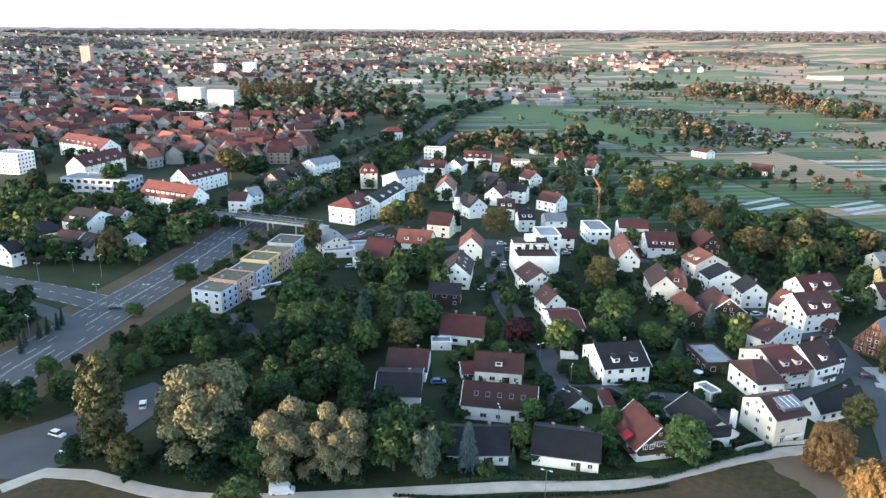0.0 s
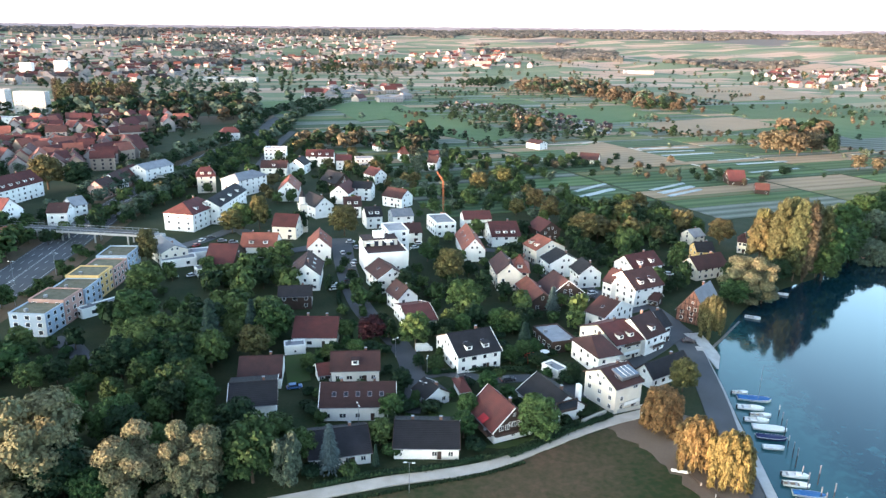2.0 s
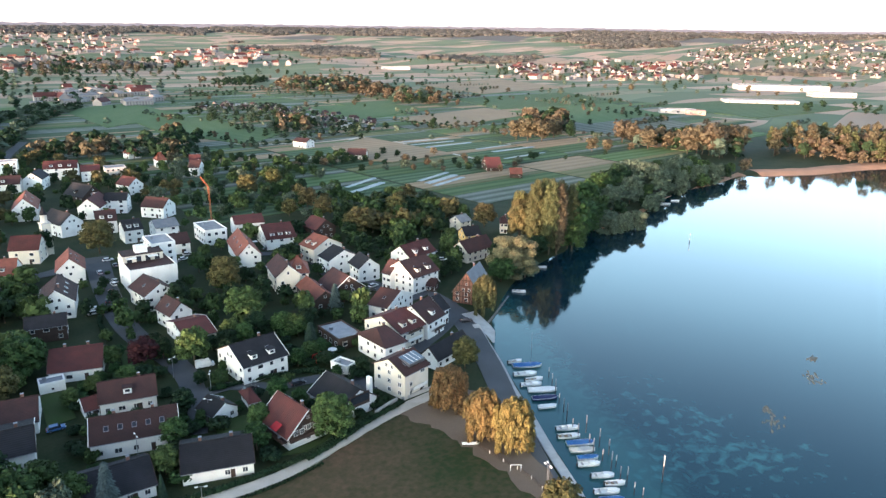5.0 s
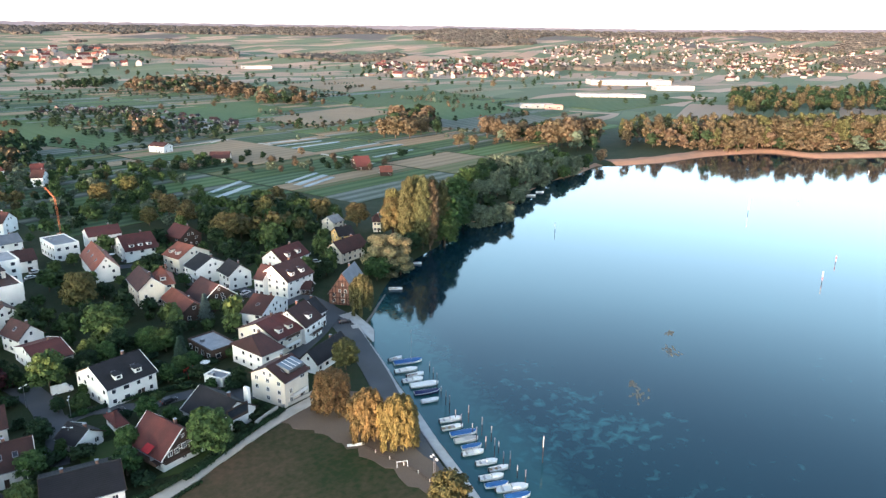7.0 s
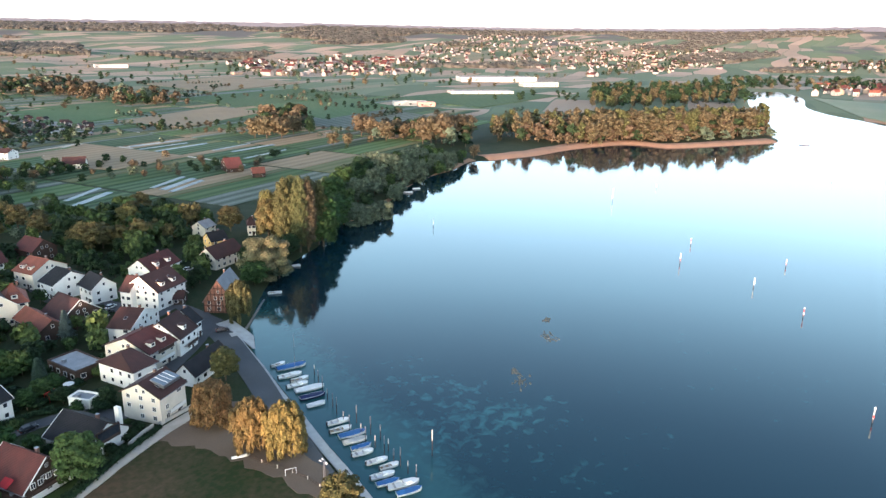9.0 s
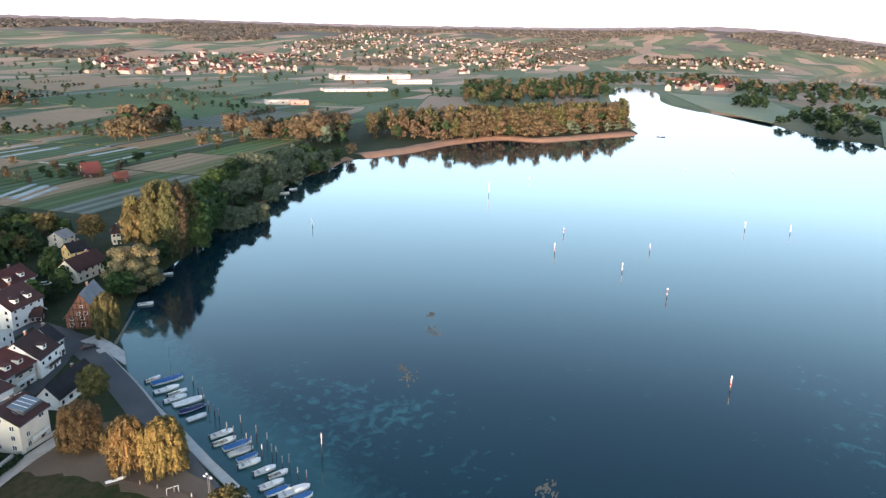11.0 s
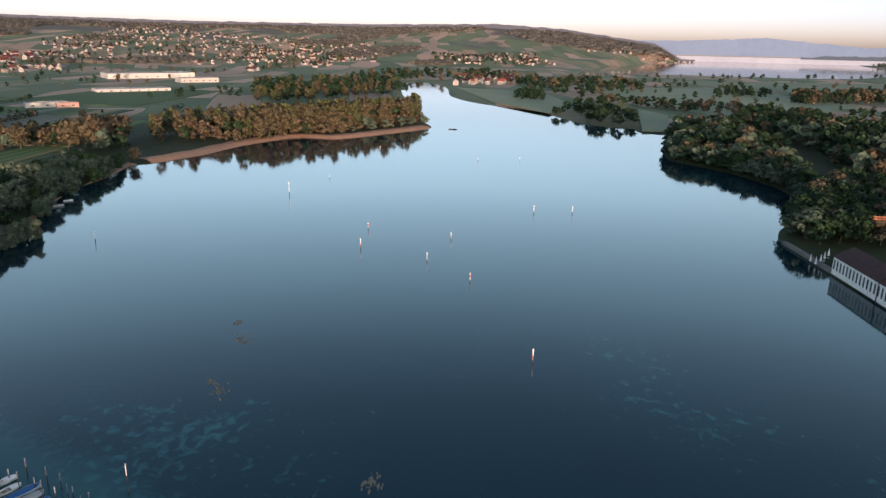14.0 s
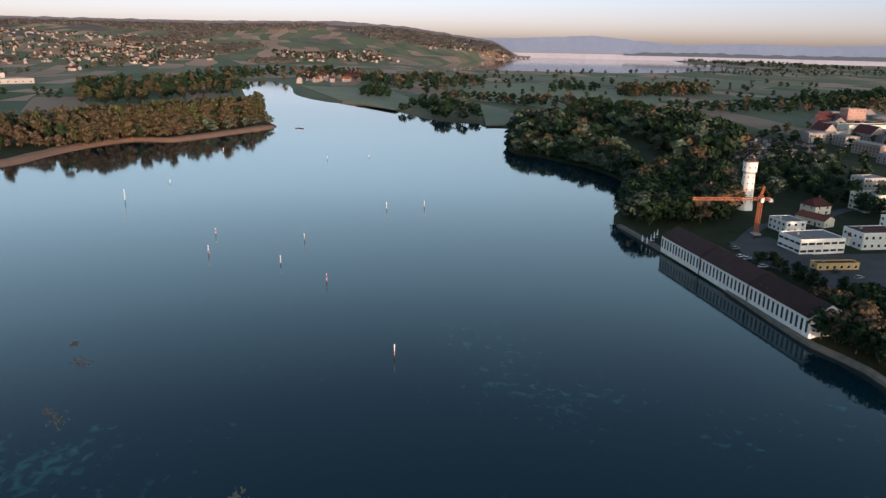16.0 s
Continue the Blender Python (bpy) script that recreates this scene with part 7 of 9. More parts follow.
far_trees("meadow_wood", [(1277, -335), (1362, -537), (1614, -628), (1518, -409)], 90, ['far0', 'far1'], 14, 20, 35, 13)
far_trees("meadow_trees", [(1016, -318), (1032, -673), (1252, -812), (1151, -461)], 110, ['far0', 'far0', 'far1'], 9, 15, 36, 15)
far_trees("meadow_wood", [(1135, -583), (1215, -788), (1193, -903), (1637, -1231), (1359, -717)], 110, ['far0'], 14, 20, 37, 15)
far_trees("lake_shore_trees", [(2086, -164), (2390, -962), (2856, -1444), (3321, -1676), (2832, -1138), (2281, -179)], 60, ['far0', 'far0'], 9, 15, 38, 30)
far_trees("river_wood", [(1456, 489), (1596, 300), (1732, 163), (1810, 85), (2278, 213), (2111, 591), (1768, 592)], 120, ['far1', 'far0', 'far0'], 12, 20, 39, 16)
far_trees("works_trees", [(591, -276), (559, -373), (514, -401), (800, -613), (866, -484), (770, -356)], 60, ['far0', 'far0', 'far1'], 8, 12, 40, 14)
far_trees("village_trees", [(1923, 1566), (2256, 1131), (2554, 981), (2661, 778), (3705, 1098), (3676, 1798), (3702, 2509), (2608, 2194)], 430, ['far0', 'far0', 'far1', 'far2'], 9, 15, 70, 12)
far_trees("village_trees", [(1868, 932), (2472, 869), (3023, 985), (3392, 1375), (3036, 1513)], 150, ['far0', 'far0', 'far1'], 9, 15, 71, 13)
far_trees("village_trees", [(2764, 557), (3014, 109), (3431, 253), (3224, 704)], 150, ['far0', 'far0', 'far1'], 9, 15, 72, 13)
far_trees("village_trees", [(3788, 38), (4217, -546), (4599, -676), (4644, 22)], 60, ['far0', 'far0', 'far1'], 9, 15, 73, 20)
far_trees("village_trees", [(1188, 1653), (1284, 1427), (1703, 1342), (2200, 1738), (1888, 2035), (1469, 2042)], 190, ['far0', 'far0', 'far1'], 8, 14, 74, 14)
far_trees("peninsula_understory", [(588, 342), (610, 300), (675, 261), (778, 218), (820, 184), (903, 215), (793, 277), (697, 342), (622, 362)], 110, ['far1', 'far1', 'far0', 'farpoplar'], 9, 19, 80, 6)
far_trees("peninsula_understory", [(566, 377), (595, 345), (626, 294), (713, 263), (759, 210), (859, 240), (776, 288), (702, 331), (617, 409)], 50, ['far1', 'far0', 'farpoplar'], 9, 19, 81, 7)

# trees dotted over the plain, hedge lines between fields, rows along the main road and the overhanging trees of the south bank
far_trees("plain_trees", [(30, 700), (153, 430), (330, 400), (590, 440), (757, 530), (896, 823), (801, 1192), (531, 1365), (60, 1500)], 170, ['far0', 'far1', 'far2', 'far0'], 4, 9, 90, 15)
far_trees("far_plain_trees", [(300, 1450), (900, 1050), (1250, 850), (1900, 1000), (1800, 1400), (1500, 2600), (600, 3000), (200, 2300)], 330, ['far0', 'far1', 'far0', 'far2'], 7, 14, 91, 18)
far_trees("city_edge_trees", [(-60, 1130), (30, 1050), (260, 1450), (300, 2200), (-100, 2300), (-300, 1600)], 170, ['far0', 'far2', 'far0'], 8, 15, 92, 15)
far_trees("meadow_trees", [(1000, -120), (1300, 40), (1900, -20), (2100, -500), (1900, -1000), (1400, -900), (1000, -420)], 120, ['far0', 'far1', 'far0'], 7, 14, 93, 22)


def tree_line(belt, line, side, gap, kinds, h0, h1, seed):
    """Trees along a line at a distance to its side, joined into a belt."""
    table = {"far0": T["far"][0], "far1": T["far"][1], "far2": T["far"][2], "farpoplar": T["farpoplar"][0]}
    rnd = random.Random(seed)
    run = 0.0
    for p_, q_ in zip(line, line[1:]):
        d = q_ - p_
        run += d.length
        if run < gap:
            continue
        run = rnd.uniform(-0.35, 0.35) * gap
        d.normalize()
        k = side * rnd.uniform(0.85, 1.2)
        h = rnd.uniform(h0, h1)
        proto = table[rnd.choice(kinds)]
        stuff_tree(belt, proto, p_.x - d.y * k, p_.y + d.x * k, h, h * rnd.uniform(0.75, 1.1))


far_main = smooth_line([(-101.8, 343.5), (-93.3, 426.2), (-75.3, 523.1), (-49.7, 631.5), (-24.8, 722.2), (1.1, 905.0), (62.7, 1080.7)], 2.0)
for side_, seed_ in ((14, 1), (-14, 2), (23, 3), (-21, 4)):
    tree_line("avenue_trees", far_main[15:], side_, 8.5, ["far0", "far2", "far0"], 6, 11, seed_)
rnd_ = random.Random(8)
for i_ in range(34):
    a_ = Vector((rnd_.uniform(120, 900), rnd_.uniform(480, 1500)))
    d_ = Matrix.Rotation(radians(rnd_.choice((-80, 10, 14, -74))), 2) @ Vector((1, 0))
    if shore_distance(np.array([tuple(a_), tuple(a_ + d_ * 120)])).min() > 30:
        tree_line("field_hedge_lines", [a_ + d_ * 3.0 * j for j in range(int(rnd_.uniform(20, 60)))], 1.0, 9, ["far0", "far1", "far2", "far0"], 3, 8, i_)
south_line = [p_ for p_ in smooth_line(SOUTH_BANK[11:20], 2.0)]
tree_line("bank_trees", south_line, 3.0, 6.0, ["far2", "far0", "far2", "far0"], 9, 15, 5)
tree_line("bank_trees", south_line, 13.0, 8, ["far0", "far1", "far0"], 12, 18, 6)

far_trees("far_shore_trees", [(3080, -1640), (3500, -1570), (4130, -1510), (4600, -1600), (4640, -1900), (4100, -2100), (3300, -2100)], 210, ['far0', 'far0', 'far2'], 11, 18, 94, 18)
far_trees("far_shore_trees", [(2500, -1000), (2850, -1330), (3080, -1640), (3300, -2500), (2700, -1900), (2300, -1100)], 130, ['far0', 'far0', 'far1'], 7, 13, 95, 22)

# unseen trees added behind the viewpoint to keep the low sun off the gardens
far_trees("south_west_wood", [(150, -185), (100, -215), (-30, -440), (-60, -560), (60, -560), (280, -250), (230, -165)], 80, ["far0", "far1", "far0"], 15, 22, 52, 10)
far_trees("west_poplars", [(-260, -51), (-225, -39), (-243, 10), (-278, -3)], 26, ["shade"], 17, 20, 61, 7)
far_trees("west_poplars", [(-278, -3), (-243, 10), (-252, 36), (-287, 24)], 18, ["shade"], 33, 37, 62, 7)
far_trees("west_poplars", [(-287, 24), (-252, 36), (-270, 85), (-305, 73)], 26, ["shade"], 22, 24, 63, 7)
far_trees("west_poplars", [(-309, 84), (-274, 96), (-324, 234), (-358, 221)], 80, ["shade"], 33, 37, 64, 7)
for belt_ in [k for k in STUFF]:
    build_stuff(belt_, "belt of green and autumn trees, " + belt_.replace("_", " "))
OLD_QUAY = surf("old_quay_concrete", (0.2, 0.19, 0.175), (0.12, 0.115, 0.1), 0.4, 3, 0.9, 0.3)
STONE_SLOPE = surf("stone_slope", (0.1, 0.095, 0.085), (0.05, 0.05, 0.045), 0.5, 3, 0.9, 0.5)



# ---- boats, posts and marks ----
COVER = {
    "white": surf("tarpaulin_white", (0.72, 0.72, 0.7), (0.58, 0.58, 0.56), 0.6, 3, 0.6, 0.2),
    "blue": surf("tarpaulin_blue", (0.025, 0.115, 0.3), (0.018, 0.08, 0.22), 0.6, 3, 0.6, 0.2),
    "navy": surf("tarpaulin_navy", (0.02, 0.03, 0.1), (0.015, 0.02, 0.06), 0.6, 3, 0.6, 0.2),
    "grey": surf("tarpaulin_grey", (0.4, 0.4, 0.39), (0.3, 0.3, 0.29), 0.6, 3, 0.6, 0.2),
}
HULL = surf("gelcoat_white", (0.78, 0.78, 0.76), (0.68, 0.68, 0.66), 1, 5, 0.3, 0.0)
TEAK = surf("boat_sole", (0.3, 0.22, 0.14), (0.2, 0.14, 0.09), 2, 8, 0.7, 0.1)
STEEL_DARK = surf("post_steel", (0.05, 0.05, 0.055), (0.03, 0.03, 0.035), 2, 8, 0.6, 0.2)
RED = surf("signal_red", (0.5, 0.05, 0.04), (0.4, 0.04, 0.03), 2, 8, 0.5, 0.0)
CRANE_ORANGE = surf("crane_orange", (0.42, 0.14, 0.06), (0.32, 0.1, 0.045), 1, 6, 0.5, 0.1)


def hull_sections(L, beam, n=10):
    """Half breadth and height of the gunwale from stern to bow."""
    out = []
    for i in range(n + 1):
        u = i / n
        out.append((-L / 2 + u * L, beam / 2 * (0.82 + 0.18 * math.sin(u * 2.2)) * math.sqrt(max(0.0, 1 - max(0, (u - 0.45) / 0.55) ** 2.4)) + 0.02, 0.62 + 0.28 * u * u))
    return out


def pipe_data(line, r, n=5):
    """One continuous tube along a closed line."""
    V, F, k = [], [], len(line)
    for i in range(k):
        a, b_ = Vector(line[i - 1]), Vector(line[(i + 1) % k])
        d = (b_ - a).normalized() if (b_ - a).length > 1e-6 else Vector((0, 1, 0))
        s = d.cross(Vector((0, 0, 1))).normalized()
        u = s.cross(d)
        V += [tuple(Vector(line[i]) + s * r * math.cos(2 * math.pi * j / n) + u * r * math.sin(2 * math.pi * j / n)) for j in range(n)]
    for i in range(k):
        for j in range(n):
            F.append((i * n + j, i * n + (j + 1) % n, (i + 1) % k * n + (j + 1) % n, (i + 1) % k * n + j))
    return V, F


def boat(x, y, turn, L, kind, colour, label):
    """A moored boat: hull, deck, and a tarpaulin or a cabin with windscreen."""
    beam = L * 0.34
    ob = thing("boat", pose(x, y, 0.0, 0, 0, turn), label, "boat", "boats at the quay")
    S = hull_sections(L, beam)
    V, F = [], []
    for px_, hb, hz in S:
        V += [(px_, -hb, hz), (px_, -hb * 0.86, 0.12), (px_ * 0.97, 0, -0.3), (px_, hb * 0.86, 0.12), (px_, hb, hz)]
    for i in range(len(S) - 1):
        for j in range(4):
            a = i * 5 + j
            F.append((a, a + 1, a + 6, a + 5))
    F += [(0, 4, 3, 2, 1)]
    part("hull", mesh_of("hull", V, F, HULL if colour != "navy" else COVER["navy"], smooth=True), ob)
    line = [(x0, -h0, z0) for x0, h0, z0 in S] + [(x0, h0, z0) for x0, h0, z0 in reversed(S)]
    part("gunwale", mesh_of("gunwale", *pipe_data(line, 0.06), HULL), ob)
    if kind == "cover":
        V, F = [], []
        for i, (px_, hb, hz) in enumerate(S):
            u = i / (len(S) - 1)
            top = hz + 0.22 + 0.42 * math.sin(min(1, u * 1.6 + 0.25) * math.pi) ** 2
            V += [(px_, -hb * 1.04, hz - 0.12), (px_, -hb * 0.96, hz + 0.06), (px_, 0, top), (px_, hb * 0.96, hz + 0.06), (px_, hb * 1.04, hz - 0.12)]
        for i in range(len(S) - 1):
            for j in range(4):
                a = i * 5 + j
                F.append((a, a + 5, a + 6, a + 1))
        F.append((0, 1, 2, 3, 4))
        part("tarpaulin", mesh_of("tarpaulin", V, F, COVER[colour]), ob)
    else:
        V = [(a, -h * 0.93, 0.35) for a, h, _ in S] + [(a, h * 0.93, 0.35) for a, h, _ in S]
        n = len(S)
        part("sole", mesh_of("sole", V, [(i, i + 1, n + i + 1, n + i) for i in range(n - 1)], TEAK if kind == "open" else HULL), ob)
        V = [(a, s * h * 0.96, z + 0.02) for s in (-1, 1) for a, h, z in S[6:]]
        m = len(S[6:])
        part("foredeck", mesh_of("foredeck", V, [(i, i + 1, m + i + 1, m + i) for i in range(m - 1)], HULL), ob)
        for k in (0.28, 0.0) if kind == "open" else (0.3,):
            part("seat", box("seat", -k * L - 0.2, -beam * 0.38, 0.36, -k * L + 0.25, beam * 0.38, 0.62, COVER["grey"]), ob)
        if kind == "cabin":
            part("cabin", box("cabin", -L * 0.02, -beam * 0.3, 0.5, L * 0.26, beam * 0.3, 1.15, HULL, 0.12), ob)
            v = [(-L * 0.02, -beam * 0.34, 1.05), (-L * 0.02, beam * 0.34, 1.05), (-L * 0.07, beam * 0.3, 1.6), (-L * 0.07, -beam * 0.3, 1.6)]
            v += [(a + 0.05, b_, c) for a, b_, c in v]
            part("windscreen", mesh_of("windscreen", v, [(0, 1, 2, 3), (7, 6, 5, 4), (0, 4, 5, 1), (1, 5, 6, 2), (2, 6, 7, 3), (3, 7, 4, 0)], GLASS), ob)
        part("outboard_motor", box("outboard_motor", -L / 2 - 0.35, -0.18, 0.1, -L / 2 + 0.05, 0.18, 1.0, STEEL_DARK, 0.06), ob)
    return ob


def mast(x, y, h):
    ob = thing("sailboat_mast", pose(x, y, 0.4), "slim bare aluminium mast of a sailing boat", "mast")
    part("pole", mesh_of("pole", *tube_data((0, 0, 0), (0, 0, h), 0.07, 0.04, 8), METAL), ob)
    part("boom", mesh_of("boom", *tube_data((0, 0, 1.4), (2.6, -1.4, 1.5), 0.06, 0.05, 6), METAL), ob)
    part("spreader", mesh_of("spreader", *tube_data((-0.5, 0.4, h * 0.6), (0.5, -0.4, h * 0.6), 0.03, 0.03, 5), METAL), ob)
    return ob


def mooring_post(x, y, h, white):
    ob = thing("mooring_post", pose(x, y, -2), "dark steel mooring post standing in the water" + (" with white upper half" if white else ""), "post", "mooring posts")
    part("shaft", mesh_of("shaft", *tube_data((0, 0, 0), (0, 0, 2 + h * 0.6), 0.12, 0.12, 8), STEEL_DARK), ob)
    part("sleeve", mesh_of("sleeve", *tube_data((0, 0, 2 + h * 0.6), (0, 0, 2 + h), 0.125, 0.125, 8), WALL["concrete"] if white else METAL), ob)
    part("cap", mesh_of("cap", *tube_data((0, 0, 2 + h), (0, 0, 2.2 + h), 0.18, 0.05, 8), METAL), ob)
    return ob


def channel_mark(x, y, h, red):
    ob = thing("channel_mark", pose(x, y, -2), "tall white channel post in the lake" + (" with red band" if red else ""), "channel mark", "channel marks")
    part("lower_shaft", mesh_of("lower_shaft", *tube_data((0, 0, 0), (0, 0, 2 + h * 0.25), 0.16, 0.16, 8), STEEL_DARK), ob)
    part("upper_shaft", mesh_of("upper_shaft", *tube_data((0, 0, 2 + h * 0.25), (0, 0, 2 + h * 0.85), 0.15, 0.15, 8), RED if red == 2 else FRAME), ob)
    if red:
        part("band", mesh_of("band", *tube_data((0, 0, 2 + h * 0.3), (0, 0, 2 + h * 0.5), 0.165, 0.165, 8), RED if red == 1 else FRAME), ob)
    part("head", mesh_of("head", *tube_data((0, 0, 2 + h * 0.85), (0, 0, 2 + h), 0.24, 0.2, 8), FRAME), ob)
    return ob


# ---- works on the south bank ----
def factory(x, y, turn, L, W):
    """A long lakeside works: white walls with tall narrow windows, a long brown roof in three lengths with a clerestory line of small vents."""
    he, hr = 7.0, 11.0
    ob = thing("factory", pose(x, y, gz(x, y), 0, 0, turn), "long white lakeside factory with tall narrow windows and brown roof", "factory")
    part("wall", gable_walls(L, W, he, hr, WALL["white"]), ob)
    for i in range(3):
        cx = (i - 1) * L / 3
        for s in (-1, 1):
            part("roof_slope", slope_mesh(L / 3 - 1.2, W, he, hr, s, ROOF["brown"]), ob, pose(cx, 0, 0))
        if i:
            part("fire_wall", gable_walls(0.4, W + 0.4, he + 0.35, hr + 0.5, ROOF["brown"]), ob, pose(cx - L / 6, 0, 0))
    n = 40
    tall = box("tall_window", -0.55, -0.06, 0, 0.55, 0.06, 4.3, GLASS)
    pier = box("pilaster", -0.3, -0.2, -1, 0.3, 0.2, he - 0.3, WALL["white"])
    for i in range(n):
        xx = (i + 0.5) / n * L - L / 2
        for s in (-1, 1):
            part("tall_window", tall, ob, pose(xx, s * W / 2, 1.2))
            if i % 2 == 0:
                part("pilaster", pier, ob, pose(xx + L / n / 2, s * W / 2, 0))
    vent = box("roof_vent", -0.25, -0.2, 0, 0.25, 0.2, 0.4, STEEL_DARK)
    for i in range(26):
        xx = (i + 0.5) / 26 * L - L / 2
        for s in (-1, 1):
            part("roof_vent", vent, ob, pose(xx, s * W * 0.4, he + (hr - he) * 0.2 + 0.2))
    for s in (-1, 1):
        for o in (-4, 0, 4):
            add_window(ob, s * L / 2, o, 1.5, 90, 1.3, 3.2)
        add_window(ob, s * L / 2, 0, 7.3, 90, 1.6, 1.6)
    return ob


def water_tower(x, y):
    ob = thing("water_tower", pose(x, y, gz(x, y), 0, 0, 20), "white tapering water tower with wider head and small windows", "tower")

    def ring(z0, r0, z1, r1, name, mat, n=12):
        part(name, mesh_of(name, *tube_data((0, 0, z0), (0, 0, z1), r0, r1, n), mat), ob)
    ring(-1, 4.6, 3.5, 4.4, "plinth", WALL["white"])
    ring(3.5, 4.1, 22, 3.3, "shaft", WALL["white"])
    ring(22, 3.3, 23, 4.0, "corbel", WALL["concrete"])
    ring(23, 4.0, 28.5, 4.0, "head", WALL["white"])
    ring(28.5, 4.3, 29, 4.3, "cornice", WALL["concrete"])
    ring(29, 4.0, 30.5, 3.0, "roof", ROOF["brown"])
    for i in range(6):
        a = i * math.pi / 3
        part("roof_rib", mesh_of("roof_rib", *tube_data((4 * math.cos(a), 4 * math.sin(a), 29), (0, 0, 33.5), 0.1, 0.1, 5), METAL), ob)
    for i in range(8):
        a = i * 45
        r = radians(a)
        for k in range(5):
            rr = 4.1 - 0.8 * (k * 3.6 + 1.5) / 18.5
            add_window(ob, math.cos(r) * rr * 0.985, math.sin(r) * rr * 0.985, 4.8 + k * 3.6, a + 90, 0.8, 1.2)
        add_window(ob, math.cos(r) * 3.95, math.sin(r) * 3.95, 25, a + 90, 0.9, 1.3)
    return ob


def lattice(p, q, w, n, r=0.09):
    """A square lattice beam from p to q."""
    p, q = Vector(p), Vector(q)
    d = (q - p).normalized()
    s = d.cross(Vector((0, 0, 1)) if abs(d.z) < 0.9 else Vector((1, 0, 0))).normalized() * w / 2
    u = d.cross(s).normalized() * w / 2
    cor = [s + u, s - u, -s - u, -s + u]
    items = [tube_data(p + c, q + c, r, r, 4) for c in cor]
    for i in range(n):
        a, b_ = p.lerp(q, i / n), p.lerp(q, (i + 1) / n)
        for k in range(4):
            items.append(tube_data(a + cor[k], b_ + cor[(k + 1) % 4], r * 0.6, r * 0.6, 4))
    return join_data(items)


def tower_crane(x, y, h, turn, reach):
    ob = thing("tower_crane", pose(x, y, gz(x, y), 0, 0, turn), "orange tower crane with lattice mast and long jib", "crane")
    part("base_block", box("base_block", -2, -2, -0.5, 2, 2, 1, WALL["concrete"]), ob)
    part("lattice_mast", mesh_of("lattice_mast", *lattice((0, 0, 1), (0, 0, h), 1.6, 12, 0.16), CRANE_ORANGE), ob)
    part("jib", mesh_of("jib", *lattice((-5, 0, h - 2), (reach, 0, h - 2), 1.2, 22, 0.15), CRANE_ORANGE), ob)
    part("peak", mesh_of("peak", *lattice((0, 0, h), (-1, 0, h + 4.5), 0.8, 4, 0.12), CRANE_ORANGE), ob)
    part("tie_bar", mesh_of("tie_bar", *join_data([tube_data((-1, 0, h + 4.5), (reach * 0.6, 0, h - 1.4), 0.06, 0.06, 5), tube_data((-1, 0, h + 4.5), (-5, 0, h - 1.4), 0.06, 0.06, 5)]), CRANE_ORANGE), ob)
    part("counterweight", box("counterweight", -6, -0.9, h - 3.6, -4.4, 0.9, h - 1.8, WALL["concrete"]), ob)
    part("cab", box("cab", -0.8, 0.9, h - 3.5, 0.8, 2.2, h - 1.4, FRAME, 0.1), ob)
    return ob


def mobile_crane(x, y):
    ob = thing("mobile_crane", pose(x, y, gz(x, y)), "slim orange construction crane with folded jib", "crane")
    part("undercarriage", box("undercarriage", -1.5, -1.5, -0.3, 1.5, 1.5, 1.2, CRANE_ORANGE), ob)
    part("lattice_mast", mesh_of("lattice_mast", *lattice((0, 0, 1), (-0.5, 0, 19), 0.6, 14, 0.07), CRANE_ORANGE), ob)
    part("jib", mesh_of("jib", *lattice((-0.5, 0, 19), (-3.5, 3, 24), 0.5, 7, 0.06), CRANE_ORANGE), ob)
    return ob


def white_umbrella(x, y):
    ob = thing("closed_parasol", pose(x, y, gz(x, y)), "tall closed white parasol on the terrace", "parasol", "closed parasols")
    part("pole", mesh_of("pole", *tube_data((0, 0, 0), (0, 0, 3), 0.05, 0.05, 6), METAL), ob)
    part("folded_cloth", mesh_of("folded_cloth", *tube_data((0, 0, 1.3), (0, 0, 4.6), 0.55, 0.1, 8), FRAME), ob)
    part("foot", box("foot", -0.5, -0.5, -0.2, 0.5, 0.5, 0.15, WALL["concrete"]), ob)
    return ob


def road_bridge(a, b_, z, width, label):
    a, b_ = Vector(a), Vector(b_)
    d = b_ - a
    L = d.length
    ob = thing("bridge", pose((a.x + b_.x) / 2, (a.y + b_.y) / 2, 0, 0, 0, math.degrees(math.atan2(d.y, d.x))), label, "bridge")
    part("deck", box("deck", -L / 2, -width / 2, z - 1.0, L / 2, width / 2, z - 0.1, WALL["concrete"]), ob)
    part("roadway", box("roadway", -L / 2, -width / 2 + 0.5, z - 0.1, L / 2, width / 2 - 0.5, z, ASPHALT), ob)
    for s in (-1, 1):
        rail = part("railing", box("railing", -L / 2, s * width / 2 - 0.08, z + 0.9, L / 2, s * width / 2 + 0.08, z + 1.05, METAL), ob)
        for i in range(int(L / 3)):
            part("baluster", box("baluster", -0.06, -0.06, z - 0.1, 0.06, 0.06, z + 0.9, METAL), rail, pose((i + 0.5) * 3 - L / 2, s * width / 2, 0))
    for i in (-0.32, -0.1, 0.12, 0.34):
        for s in (-0.28, 0.28):
            part("pier", mesh_of("pier", *tube_data((i * L, s * width, 0), (i * L, s * width, z - 0.9), 0.4, 0.4, 8), WALL["concrete"]), ob)
    for s in (-1, 1):
        part("abutment", box("abutment", s * L / 2 - 3, -width / 2 - 0.5, 0, s * L / 2 + 3, width / 2 + 0.5, z - 0.9, WALL["concrete"]), ob)
    return ob


